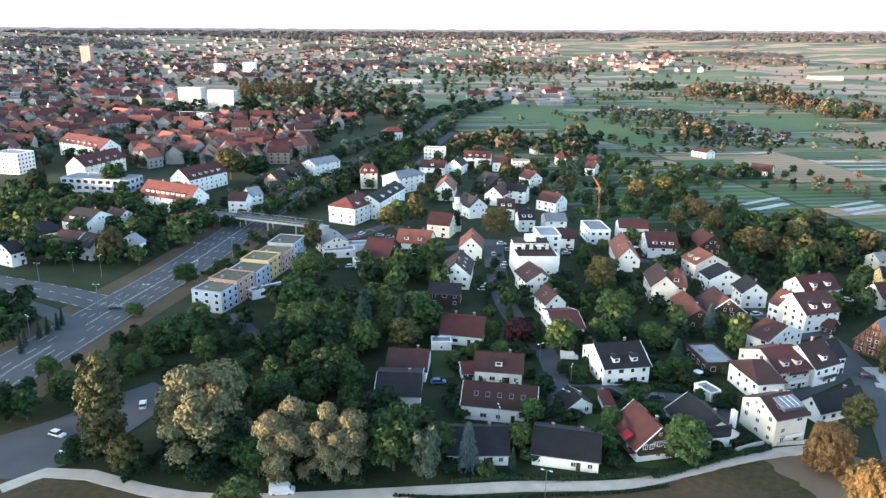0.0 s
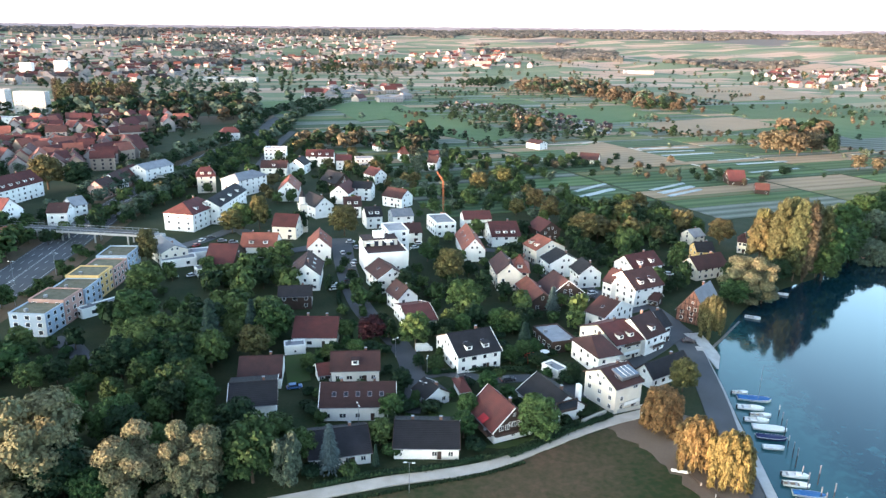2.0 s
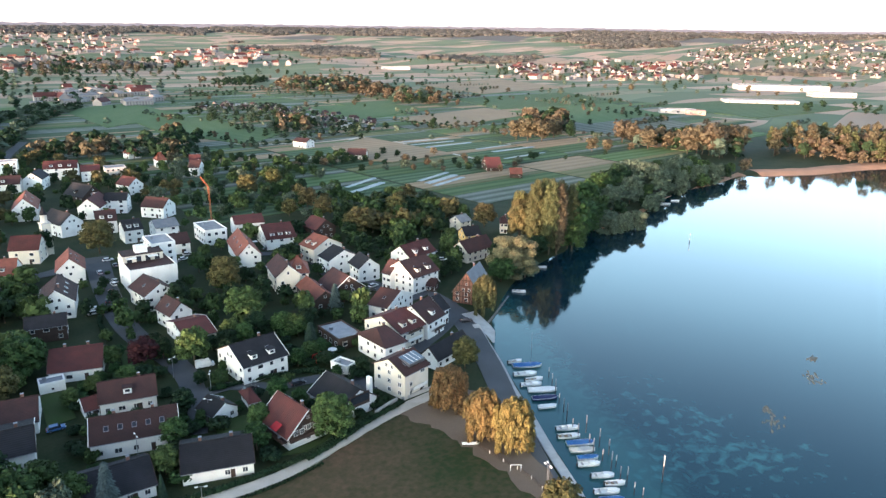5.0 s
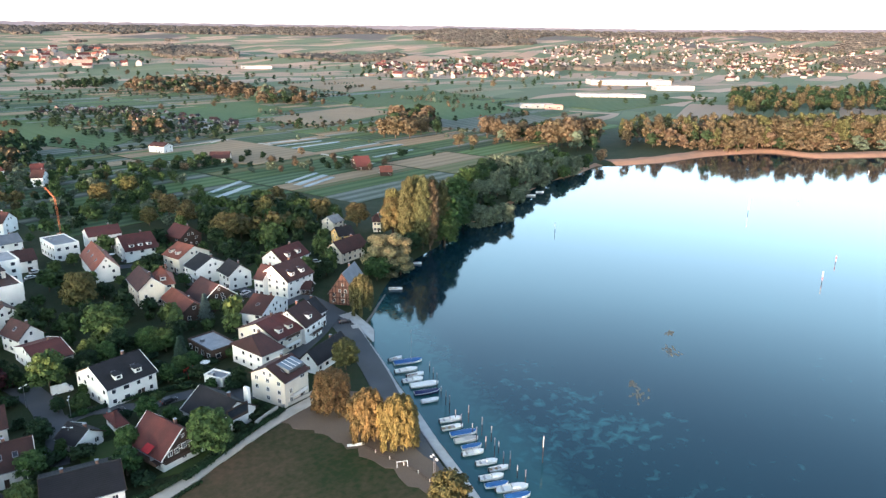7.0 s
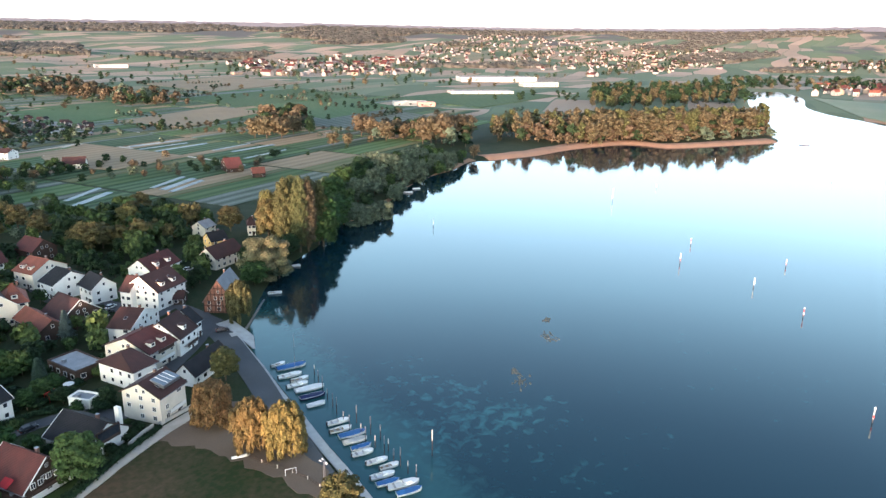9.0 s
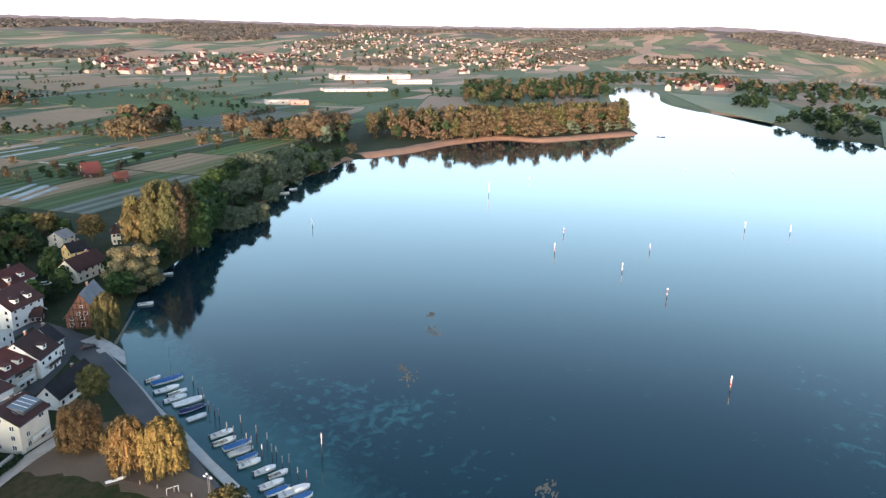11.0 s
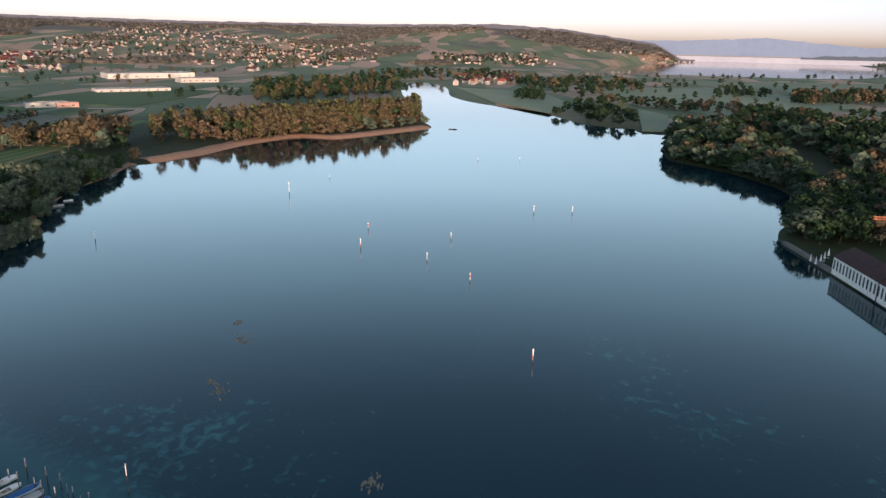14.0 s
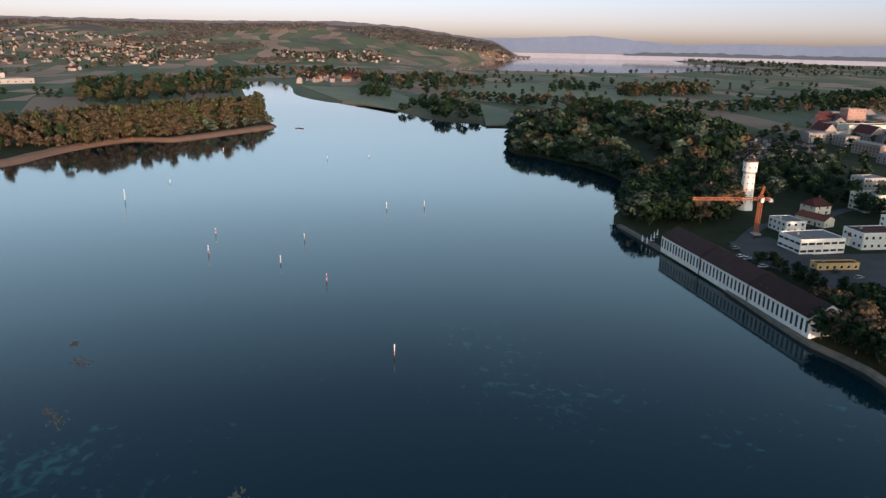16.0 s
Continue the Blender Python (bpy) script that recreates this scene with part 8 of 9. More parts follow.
def church_tower(x, y):
    ob = thing("church_tower", pose(x, y, gz(x, y), 0, 0, 15), "slender cream church tower with small spire", "tower")
    part("shaft", box("shaft", -1.8, -1.8, -1, 1.8, 1.8, 14, WALL["cream"]), ob)
    part("cornice", box("cornice", -2.1, -2.1, 14, 2.1, 2.1, 14.5, WALL["concrete"]), ob)
    part("belfry", mesh_of("belfry", *tube_data((0, 0, 14.5), (0, 0, 18), 1.5, 1.4, 8), WALL["cream"]), ob)
    part("spire", mesh_of("spire", *tube_data((0, 0, 18), (0, 0, 22), 1.7, 0.08, 8), ROOF["dark"]), ob)
    for a in range(4):
        r = radians(a * 90)
        add_window(ob, math.cos(r) * 1.8, math.sin(r) * 1.8, 10, a * 90 + 90, 0.9, 1.8)
    return ob


def street_lamp(x, y, h):
    ob = thing("street_lamp", pose(x, y, gz(x, y), 0, 0, (x * 31) % 360), "grey metal street lamp on a slim pole", "lamp", "street lamps")
    part("pole", mesh_of("pole", *tube_data((0, 0, -0.4), (0, 0, h), 0.1, 0.06, 8), METAL), ob)
    part("arm", mesh_of("arm", *tube_data((-0.9, 0, h + 0.05), (0.9, 0, h + 0.05), 0.05, 0.05, 6), METAL), ob)
    for s in (-1, 1):
        part("lamp_head", box("lamp_head", s * 0.9 - 0.35, -0.16, h - 0.02, s * 0.9 + 0.35, 0.16, h + 0.16, FRAME, 0.04), ob)
    return ob


CAR_PAINT = {k: surf("car_paint_" + k, c, tuple(v * 0.85 for v in c), 0.5, 2, 0.3, 0.0, spec=0.5) for k, c in
             (("white", (0.75, 0.75, 0.74)), ("grey", (0.3, 0.31, 0.33)), ("black", (0.025, 0.025, 0.03)), ("blue", (0.06, 0.16, 0.36)), ("red", (0.35, 0.03, 0.03)))}
TYRE = surf("tyre_rubber", (0.02, 0.02, 0.02), (0.03, 0.03, 0.03), 2, 10, 0.9, 0.1)
CAR_PROTO = {}


def car(x, y, turn, colour, kind="car"):
    """A parked car or van: body, glasshouse, four wheels with rims, lights."""
    z = float(ground_height([(x, y)])[0]) + 0.14
    label = {"car": f"parked {colour} car at the roadside", "van": f"parked {colour} delivery van at the roadside"}[kind]
    if (colour, kind) in CAR_PROTO:
        return copy_thing(CAR_PROTO[colour, kind], pose(x, y, z, 0, 0, turn))
    ob = thing("car" if kind == "car" else "van", pose(x, y, z, 0, 0, turn), label, kind, "parked cars")
    L, W, hb, ht = (4.3, 1.75, 0.85, 1.45) if kind == "car" else (5.4, 2.0, 1.15, 2.3)
    paint = CAR_PAINT[colour]
    part("body", box("body", -L / 2, -W / 2, 0.25, L / 2, W / 2, hb, paint, 0.14), ob)
    x0, x1, x2, x3 = (-L * 0.44, -L * 0.32, L * 0.1, L * 0.27) if kind == "car" else (-L * 0.49, -L * 0.48, L * 0.24, L * 0.4)
    w0, w1 = W * 0.47, W * 0.4

    def hood(name, za, zb, mat, grow):
        v = [(x0 - grow, -w0 - grow, za), (x3 + grow, -w0 - grow, za), (x3 + grow, w0 + grow, za), (x0 - grow, w0 + grow, za),
             (x1, -w1, zb), (x2, -w1, zb), (x2, w1, zb), (x1, w1, zb)]
        return mesh_of(name, v, [(4, 5, 6, 7), (0, 1, 5, 4), (1, 2, 6, 5), (2, 3, 7, 6), (3, 0, 4, 7), (3, 2, 1, 0)], mat)
    part("glasshouse" if kind == "car" else "cargo_body", hood("glasshouse", hb - 0.02, ht - 0.06, GLASS if kind == "car" else paint, 0.0), ob)
    part("roof", box("roof", x1 - 0.05, -w1 - 0.03, ht - 0.07, x2 + 0.05, w1 + 0.03, ht, paint, 0.03), ob)
    if kind == "van":
        part("windscreen", box("windscreen", L * 0.33, -w0 * 0.85, hb + 0.15, L * 0.36, w0 * 0.85, ht - 0.4, GLASS), ob)
    for sx in (-0.31, 0.31):
        for sy in (-1, 1):
            wh = part("wheel", mesh_of("wheel", *tube_data((0, -0.11, 0), (0, 0.11, 0), 0.32, 0.32, 12), TYRE), ob, pose(sx * L, sy * (W / 2 - 0.08), 0.32))
            part("rim", mesh_of("rim", *tube_data((0, sy * 0.1, 0), (0, sy * 0.13, 0), 0.2, 0.18, 10), METAL), wh)
    for sy in (-1, 1):
        part("headlight", box("headlight", L / 2 - 0.12, sy * W * 0.34 - 0.2, 0.58, L / 2 + 0.02, sy * W * 0.34 + 0.2, 0.74, FRAME), ob)
        part("tail_light", box("tail_light", -L / 2 - 0.02, sy * W * 0.36 - 0.15, 0.6, -L / 2 + 0.1, sy * W * 0.36 + 0.15, 0.78, RED), ob)
    CAR_PROTO[colour, kind] = ob
    return ob


def hedge(pts, h, w, label):
    """A clipped hedge of leaf clumps along a line."""
    line = smooth_line(pts, 0.9)
    rng = np.random.default_rng(int(abs(pts[0][0]) * 10))
    Z = ground_height([tuple(p) for p in line])
    centres = [((p.x, p.y, float(z) + h * 0.5), (w * 0.55, w * 0.55, h * 0.5)) for p, z in zip(line, Z)]
    V, F = leaf_cards(rng, centres, 26 * len(line), 0.28)
    cv, cf = core_data(centres, 0.86)
    k = len(V)
    me = mesh_of("hedge", V.tolist() + cv, F.tolist() + [tuple(i + k for i in f) for f in cf], LEAF["dark"])
    return tagged(new("hedge", me), label, "hedge", "hedges")


def fence(pts, h, label):
    line = smooth_line(pts, 2.4)
    z = [gz(p.x, p.y) for p in line]
    ob = thing("fence", pose(0, 0, 0), label, "fence")
    for p, k in zip(line, z):
        part("post", box("post", p.x - 0.07, p.y - 0.07, k - 0.3, p.x + 0.07, p.y + 0.07, k + h, WALL["cream"]), ob)
    for (p, k), (q, m) in zip(zip(line, z), zip(line[1:], z[1:])):
        for f in (0.45, 0.85):
            part("rail", mesh_of("rail", *tube_data((p.x, p.y, k + h * f), (q.x, q.y, m + h * f), 0.05, 0.05, 5), WALL["wood"]), ob)
    return ob


def goal_frame(x, y, turn):
    ob = thing("goal_frame", pose(x, y, gz(x, y) + 0.05, 0, 0, turn), "small white goal frame on the meadow", "goal")
    for s in (-1, 1):
        part("upright", mesh_of("upright", *tube_data((s * 1.2, 0, -0.1), (s * 1.2, 0, 1.8), 0.07, 0.07, 6), FRAME), ob)
    part("crossbar", mesh_of("crossbar", *tube_data((-1.2, 0, 1.8), (1.2, 0, 1.8), 0.07, 0.07, 6), FRAME), ob)
    return ob


def bench_beam(x, y, turn):
    ob = thing("rowing_boat", pose(x, y, gz(x, y) + 0.1, 0, 0, turn), "upturned white rowing boat lying on the meadow edge", "boat")
    S = hull_sections(4.2, 1.2, 8)
    V, F = [], []
    for a, hb, _ in S:
        V += [(a, -hb, 0), (a, -hb * 0.6, 0.4), (a, hb * 0.6, 0.4), (a, hb, 0)]
    for i in range(len(S) - 1):
        for j in range(3):
            k = i * 4 + j
            F.append((k, k + 4, k + 5, k + 1))
    part("hull", mesh_of("hull", V, F + [(0, 1, 2, 3)], HULL), ob)
    part("keel", box("keel", -2, -0.05, 0.4, 1.6, 0.05, 0.5, HULL), ob)
    return ob


def garden_wall(pts, h, label):
    ob = ribbon("garden_wall", pts, 0.4, WALL["concrete"], h, label, "wall", step=3.0, thick=h + 0.6)
    return ob


FLEECE = surf("fleece", (0.42, 0.45, 0.46), (0.27, 0.31, 0.3), 0.15, 1.5, 0.8, 0.2)


def fleece_tunnel(x, y, turn, L, w):
    """A low crop tunnel of white fleece over hoops."""
    ob = thing("fleece_tunnel", pose(x, y, gz(x, y) + 0.2, 0, 0, turn), "long low white fleece tunnel over a vegetable bed", "crop tunnel", "crop tunnels")
    n, V, F = 7, [], []
    for k, px_ in enumerate((-L / 2, -L / 4, 0, L / 4, L / 2)):
        for i in range(n):
            a = math.pi * i / (n - 1)
            V.append((px_, math.cos(a) * w / 2, math.sin(a) * 0.6 * (0.9 + 0.1 * (k % 2))))
    for k in range(4):
        for i in range(n - 1):
            F.append((k * n + i, k * n + i + 1, (k + 1) * n + i + 1, (k + 1) * n + i))
    F += [tuple(range(n)), tuple(range(4 * n, 5 * n))]
    part("fleece", mesh_of("fleece", V, F, FLEECE, smooth=True), ob)
    for s in (-1, 1):
        part("edge_board", box("edge_board", -L / 2, s * w / 2 - 0.1, -0.3, L / 2, s * w / 2 + 0.1, 0.12, WALL["wood"]), ob)
    return ob




def parasol(x, y):
    ob = thing("parasol", pose(x, y, gz(x, y)), "open white garden parasol over a small terrace table", "parasol", "parasols")
    part("pole", mesh_of("pole", *tube_data((0, 0, 0), (0, 0, 2.5), 0.03, 0.03, 6), METAL), ob)
    part("base", mesh_of("base", *tube_data((0, 0, 0), (0, 0, 0.1), 0.35, 0.3, 10), WALL["concrete"]), ob)
    part("canopy", mesh_of("canopy", *tube_data((0, 0, 2.05), (0, 0, 2.55), 1.5, 0.05, 8), FRAME), ob, label="white fabric canopy")
    return ob


def climbing_frame(x, y, turn):
    ob = thing("climbing_frame", pose(x, y, gz(x, y), 0, 0, turn), "red wooden climbing frame in a garden", "climbing frame")
    for px_ in (-1.6, 1.6):
        for py_ in (-0.9, 0.9):
            part("leg", mesh_of("leg", *tube_data((px_, py_, 0), (px_, py_ * 0.8, 2.3), 0.07, 0.07, 6), RED), ob)
    for py_ in (-0.72, 0.72):
        part("rail", mesh_of("rail", *tube_data((-1.7, py_, 2.3), (1.7, py_, 2.3), 0.07, 0.07, 6), RED), ob)
    for i in range(5):
        part("rung", mesh_of("rung", *tube_data((-1.6 + 0.8 * i, -0.75, 2.3), (-1.6 + 0.8 * i, 0.75, 2.3), 0.05, 0.05, 6), RED), ob)
    part("platform", box("platform", -1.6, -0.8, 1.1, -0.3, 0.8, 1.2, WALL["wood"]), ob)
    return ob

# boats at the quay
boat(123.6, 157.2, -14, 4.5, "open", "white", "small open motorboat with white hull")
boat(125.3, 153.2, -24, 9.0, "cover", "blue", "moored boat under a blue tarpaulin")
boat(121.2, 148.9, -23, 7.0, "cabin", "white", "white motor cruiser with windscreen and cabin")
boat(121.3, 144.8, -18, 5.4, "open", "white", "small open motorboat with white hull")
boat(118.6, 142.7, -22, 6.2, "cabin", "white", "white motor cruiser with windscreen and cabin")
boat(119.3, 138.4, -25, 8.4, "cover", "white", "moored boat under a white tarpaulin")
boat(116.8, 134.4, -24, 7.2, "cover", "navy", "moored boat under a navy tarpaulin")
boat(114.3, 130.2, -21, 5.1, "cover", "white", "moored boat under a white tarpaulin")
boat(111.6, 119.0, -24, 5.8, "cabin", "white", "white motor cruiser with windscreen and cabin")
boat(109.4, 115.8, -25, 5.7, "open", "white", "small open motorboat with white hull")
boat(109.7, 112.0, -26, 7.0, "cover", "blue", "moored boat under a blue tarpaulin")
boat(108.0, 109.3, -26, 6.1, "cover", "grey", "moored boat under a grey tarpaulin")
boat(106.9, 106.2, -24, 5.1, "cover", "blue", "moored boat under a blue tarpaulin")
boat(105.3, 104.1, -25, 5.4, "cabin", "white", "white motor cruiser with windscreen and cabin")
boat(104.9, 99.1, -26, 5.3, "cabin", "white", "white motor cruiser with windscreen and cabin")
boat(105.2, 95.5, -25, 4.7, "open", "white", "small open motorboat with white hull")
boat(101.5, 94.2, -27, 5.7, "cabin", "white", "white motor cruiser with windscreen and cabin")
boat(100.3, 91.5, -28, 5.4, "cover", "blue", "moored boat under a blue tarpaulin")
boat(102.0, 88.4, -29, 7.4, "cabin", "grey", "grey motor cruiser with windscreen and cabin")
boat(100.8, 85.7, -27, 5.9, "cover", "blue", "moored boat under a blue tarpaulin")
mast(125.9, 152.3, 11.0)

# boats along the wooded shore
boat(341.5, 292.4, -39, 8.1, "open", "white", "small rowing boat moored on the water")
boat(355.1, 295.3, -40, 5.3, "open", "white", "small rowing boat moored on the water")
boat(163.9, 207.9, -40, 5.4, "open", "white", "small rowing boat moored on the water")
boat(192.1, 228.1, -40, 4.0, "open", "white", "small rowing boat moored on the water")
boat(779.2, 142.1, -82, 9.0, "open", "navy", "small rowing boat moored on the water")

# mooring posts
mooring_post(126.3, 144.1, 3.2, True)
mooring_post(123.3, 139.1, 4.1, False)
mooring_post(120.5, 134.3, 5.0, False)
mooring_post(118.4, 130.2, 3.2, True)
mooring_post(116.5, 126.1, 4.1, False)
mooring_post(114.4, 122.4, 5.0, False)
mooring_post(112.6, 118.1, 3.2, True)
mooring_post(111.1, 114.4, 4.1, False)
mooring_post(114.6, 115.3, 5.0, False)
mooring_post(111.2, 110.4, 3.2, True)
mooring_post(109.6, 107.3, 4.1, False)
mooring_post(112.9, 108.7, 5.0, False)
mooring_post(109.3, 103.8, 3.2, True)
mooring_post(112.6, 105.1, 4.1, False)
mooring_post(108.3, 99.9, 5.0, False)
mooring_post(110.2, 100.3, 3.2, True)
mooring_post(106.7, 95.5, 4.1, False)
mooring_post(107.0, 93.7, 5.0, False)
mooring_post(106.1, 90.6, 3.2, True)
mooring_post(105.1, 87.3, 4.1, False)
mooring_post(115.1, 90.7, 7.0, True)

# mats of weed floating on the lake
WEED_MAT = surf("floating_weed", (0.15, 0.13, 0.1), (0.09, 0.1, 0.08), 0.8, 4, 0.8, 0.3)


def weed_mat(x, y, length, width, turn, seed):
    """Torn flakes of floating weed in a loose drift."""
    rng = np.random.default_rng(seed)
    V, F = [], []
    for i in range(34):
        cx, cy, r = rng.normal() * length * 0.24, rng.normal() * width * 0.2, 0.12 + 0.3 * rng.random() ** 2
        k = len(V)
        ring = [(cx + math.cos(j * 0.698) * r * 3.0 * (0.6 + 0.7 * rng.random()), cy + math.sin(j * 0.698) * r * (0.6 + 0.7 * rng.random())) for j in range(9)]
        V += [(a, c, -0.05) for a, c in ring] + [(a, c, 0.012 + 0.0015 * i) for a, c in ring]
        F += [tuple(range(k + 9, k + 18))] + [(k + j, k + (j + 1) % 9, k + 9 + (j + 1) % 9, k + 9 + j) for j in range(9)]
    ob = new("weed_mat", mesh_of("weed_mat", V, F, WEED_MAT))
    ob.matrix_basis = pose(x, y, 0, 0, 0, turn)
    return tagged(ob, "brown mat of torn weed floating on the lake", "weed", kind="stuff")


weed_mat(195.0, 103.8, 11, 6, 50, 1)
weed_mat(208.4, 112.5, 5, 3, 20, 2)
weed_mat(160.7, 93.5, 10, 5, 35, 3)
weed_mat(166.0, 99.0, 5, 3, 60, 4)
weed_mat(130.2, 40.4, 7, 5, 10, 5)

# channel marks in the lake
channel_mark(200.0, 9.8, 4.6, 1)
channel_mark(269.6, 40.6, 4.1, 2)
channel_mark(292.4, 63.8, 4.4, 0)
channel_mark(331.1, 60.1, 3.8, 1)
channel_mark(305.0, 98.8, 5.0, 1)
channel_mark(339.2, 105.6, 3.6, 2)
channel_mark(398.1, 23.9, 4.8, 0)
channel_mark(402.8, 2.0, 4.8, 0)
channel_mark(405.7, 177.7, 8.7, 0)
channel_mark(284.8, 225.1, 4.4, 0)
channel_mark(597.3, 174.0, 4.9, 0)
channel_mark(465.2, 172.6, 3.2, 0)
channel_mark(572.3, 82.6, 3.3, 0)
channel_mark(585.4, 49.4, 3.2, 0)

# quay and revetments
ribbon("quay_edge", [(83.7, 69.0), (88.2, 79.8), (91.7, 88.9), (96.2, 100.6), (100.1, 112.2), (105.9, 126.9), (110.9, 141.5), (117.8, 157.9), (123.4, 173.3), (127.4, 184.6)], 2.4, WALL["concrete"], 0.3, "pale stone quay edge along the promenade", "quay", thick=0.5)
ribbon("revetment", [(85.7, 68.5), (90.0, 79.7), (93.8, 89.3), (98.0, 100.8), (102.2, 112.7), (108.0, 127.3), (112.6, 141.6), (119.6, 157.6), (124.6, 171.6)], 2.2, STONE_SLOPE, -0.1, "dark stone slope between quay and water", "quay", thick=1.5, drape=True)
ribbon("boat_ramp", [(131.2, 195.1), (131.0, 186.1), (128.8, 172.2)], (6.0, 5.0), WALL["concrete"], 0.25, "concrete boat ramp running into the water", "ramp", thick=1.5, drape=True)
ribbon("shore_wall", [(133.5, 186.2), (155.8, 204.9), (172.0, 218.1), (180.4, 222.9)], 0.7, OLD_QUAY, 0.3, "low concrete wall at the water", "wall", thick=2.5)
ribbon("south_quay", [(367.9, -104.3), (324.8, -111.8), (286.3, -118.9), (253.3, -122.7), (230.1, -125.3), (210.9, -127.9), (201.5, -132.3), (192.1, -135.0), (181.9, -135.9)], 2.6, OLD_QUAY, 0.5, "long grey concrete quay in front of the factory", "quay", thick=3.0)
beach([(488, 330), (512, 321), (540, 313), (584, 309), (630, 297), (664, 277), (664, 245), (686, 225), (732, 199), (784, 171)], 26, SAND, "reddish brown gravel beach of the peninsula")
beach([(251, 268), (266, 264), (280, 266)], 9, SAND, "pale sand spit under the willows")
beach([(313, 282), (361, 303), (409, 317), (477, 336)], 7, SAND, "narrow pale gravel shore")

# south bank: the old works
factory(267.9, -127.2, -170.8, 105.0, 15.0)
water_tower(405.6, -189.5)


def scaffold_tower(x, y):
    """A tall dark scaffold beside the water tower: standards, ledgers and boards."""
    ob = thing("scaffold", pose(x, y, gz(x, y), 0, 0, 20), "dark steel scaffold tower with plank decks beside the water tower", "scaffold")
    for sx in (-2.4, 0.0, 2.4):
        for sy in (-1.6, 1.6):
            part("standard", mesh_of("standard", *tube_data((sx, sy, 0), (sx, sy, 24), 0.12, 0.12, 6), STEEL_DARK), ob)
    for k in range(11):
        part("deck", box("deck", -2.6, -1.8, 2.2 * k + 1.0, 2.6, 1.8, 2.2 * k + 1.15, WALL["wood"]), ob)
        for sy in (-1.7, 1.7):
            part("ledger", mesh_of("ledger", *tube_data((-2.5, sy, 2.2 * k + 2.1), (2.5, sy, 2.2 * k + 2.1), 0.07, 0.07, 5), STEEL_DARK), ob)
    return ob


scaffold_tower(410.5, -183.5)
tower_crane(347.1, -170.0, 21.0, 93, 36.0)
flat_block(321.2, -184.9, -80, 24, 16, 7, "white", "white office building with ribbon windows and flat roof", storeys=2, roof="grey", bay=4, win=(3.4, 1.3))
flat_block(357.5, -191.1, -80, 12, 14, 6, "white", "white flat-roofed wing of the office", storeys=2, roof="grey")
flat_block(329.1, -219.6, -82, 22, 14, 8, "white", "white works building with red roof edge", storeys=2, roof="red")
flat_block(290.6, -179.5, -85, 20, 5, 3, "yellow", "low yellow-brown storage shed", storeys=1, roof="brown", name='shed', category='shed')
flat_block(408.6, -268.1, -80, 20, 14, 10, "cream", "stepped modern block with terraces", storeys=3, roof="grey")
flat_block(448.4, -288.6, -80, 16, 12, 13, "concrete", "concrete block with roof terraces", storeys=4, roof="grey")
flat_block(764.8, -479.5, -80, 60, 18, 14, "cream", "long cream office block with rows of windows", storeys=4, roof="grey", bay=4)
flat_block(874.5, -527.7, -80, 26, 14, 22, "pink", "tall dark block behind the offices", storeys=6, roof="grey")
flat_block(351.0, -251.1, -82, 20, 14, 9, "white", "white works hall beside the yard", storeys=3, roof="grey")
house(397.9, -228.1, -72, 12.0, 11, 5.5, 9, "red", "cream", "cream villa with red roof on the south bank", hip=3)
house(371.8, -213.8, -152, 17.3, 9, 4, 6, "bright", "cream", "low house with pale red roof", chimney=0)
house(331.6, -217.5, -110, 16.8, 12, 5, 8, "red", "white", "long works building with red roof", chimney=0)
patch("works_yard", [(331.0, -149.4), (342.6, -174.7), (311.3, -181.5), (314.6, -218.1), (297.5, -225.9), (235.3, -182.9), (259.2, -183.0), (261.9, -164.4), (280.6, -155.4), (301.1, -147.5)], ASPHALT, 0.1, "grey asphalt yard of the works", "yard")
ribbon("works_road", [(321.0, -148.1), (365.9, -182.5), (367.0, -204.9), (407.3, -253.3), (396.7, -270.1), (391.0, -290.5)], 6.0, ASPHALT, 0.22, "asphalt road through the works", "road")
white_umbrella(330.4, -108.4)
white_umbrella(332.6, -111.0)
white_umbrella(334.7, -113.1)
white_umbrella(339.1, -116.1)
white_umbrella(334.5, -107.3)

# road bridge and footbridge over the main road
road_bridge((-131.1, 358.9), (-61.1, 333.4), 7.3, 8.0, "pale concrete road bridge with railings")
road_bridge((-84.0, 486.8), (-56.5, 472.3), 6.8, 3.0, "slim white footbridge over the main road")

# church tower, cranes and lamps
church_tower(6.8, 347.5)
mobile_crane(84.5, 372.3)
street_lamp(22.6, 127.4, 7.5)
street_lamp(37.1, 180.6, 6)
street_lamp(14.8, 156.9, 6)
street_lamp(30.1, 195.0, 6)
street_lamp(-104.5, 232.7, 9)
street_lamp(-121.8, 231.8, 9)
street_lamp(-129.0, 202.2, 9)
street_lamp(-92.7, 294.9, 9)
street_lamp(-105.1, 285.8, 9)
street_lamp(-96.5, 260.6, 9)
street_lamp(-136.5, 265.2, 9)
street_lamp(-151.1, 271.5, 8)
street_lamp(-157.0, 257.1, 8)
street_lamp(33.4, 167.6, 5)
street_lamp(89.5, 100.1, 6)
street_lamp(90.0, 101.1, 5)

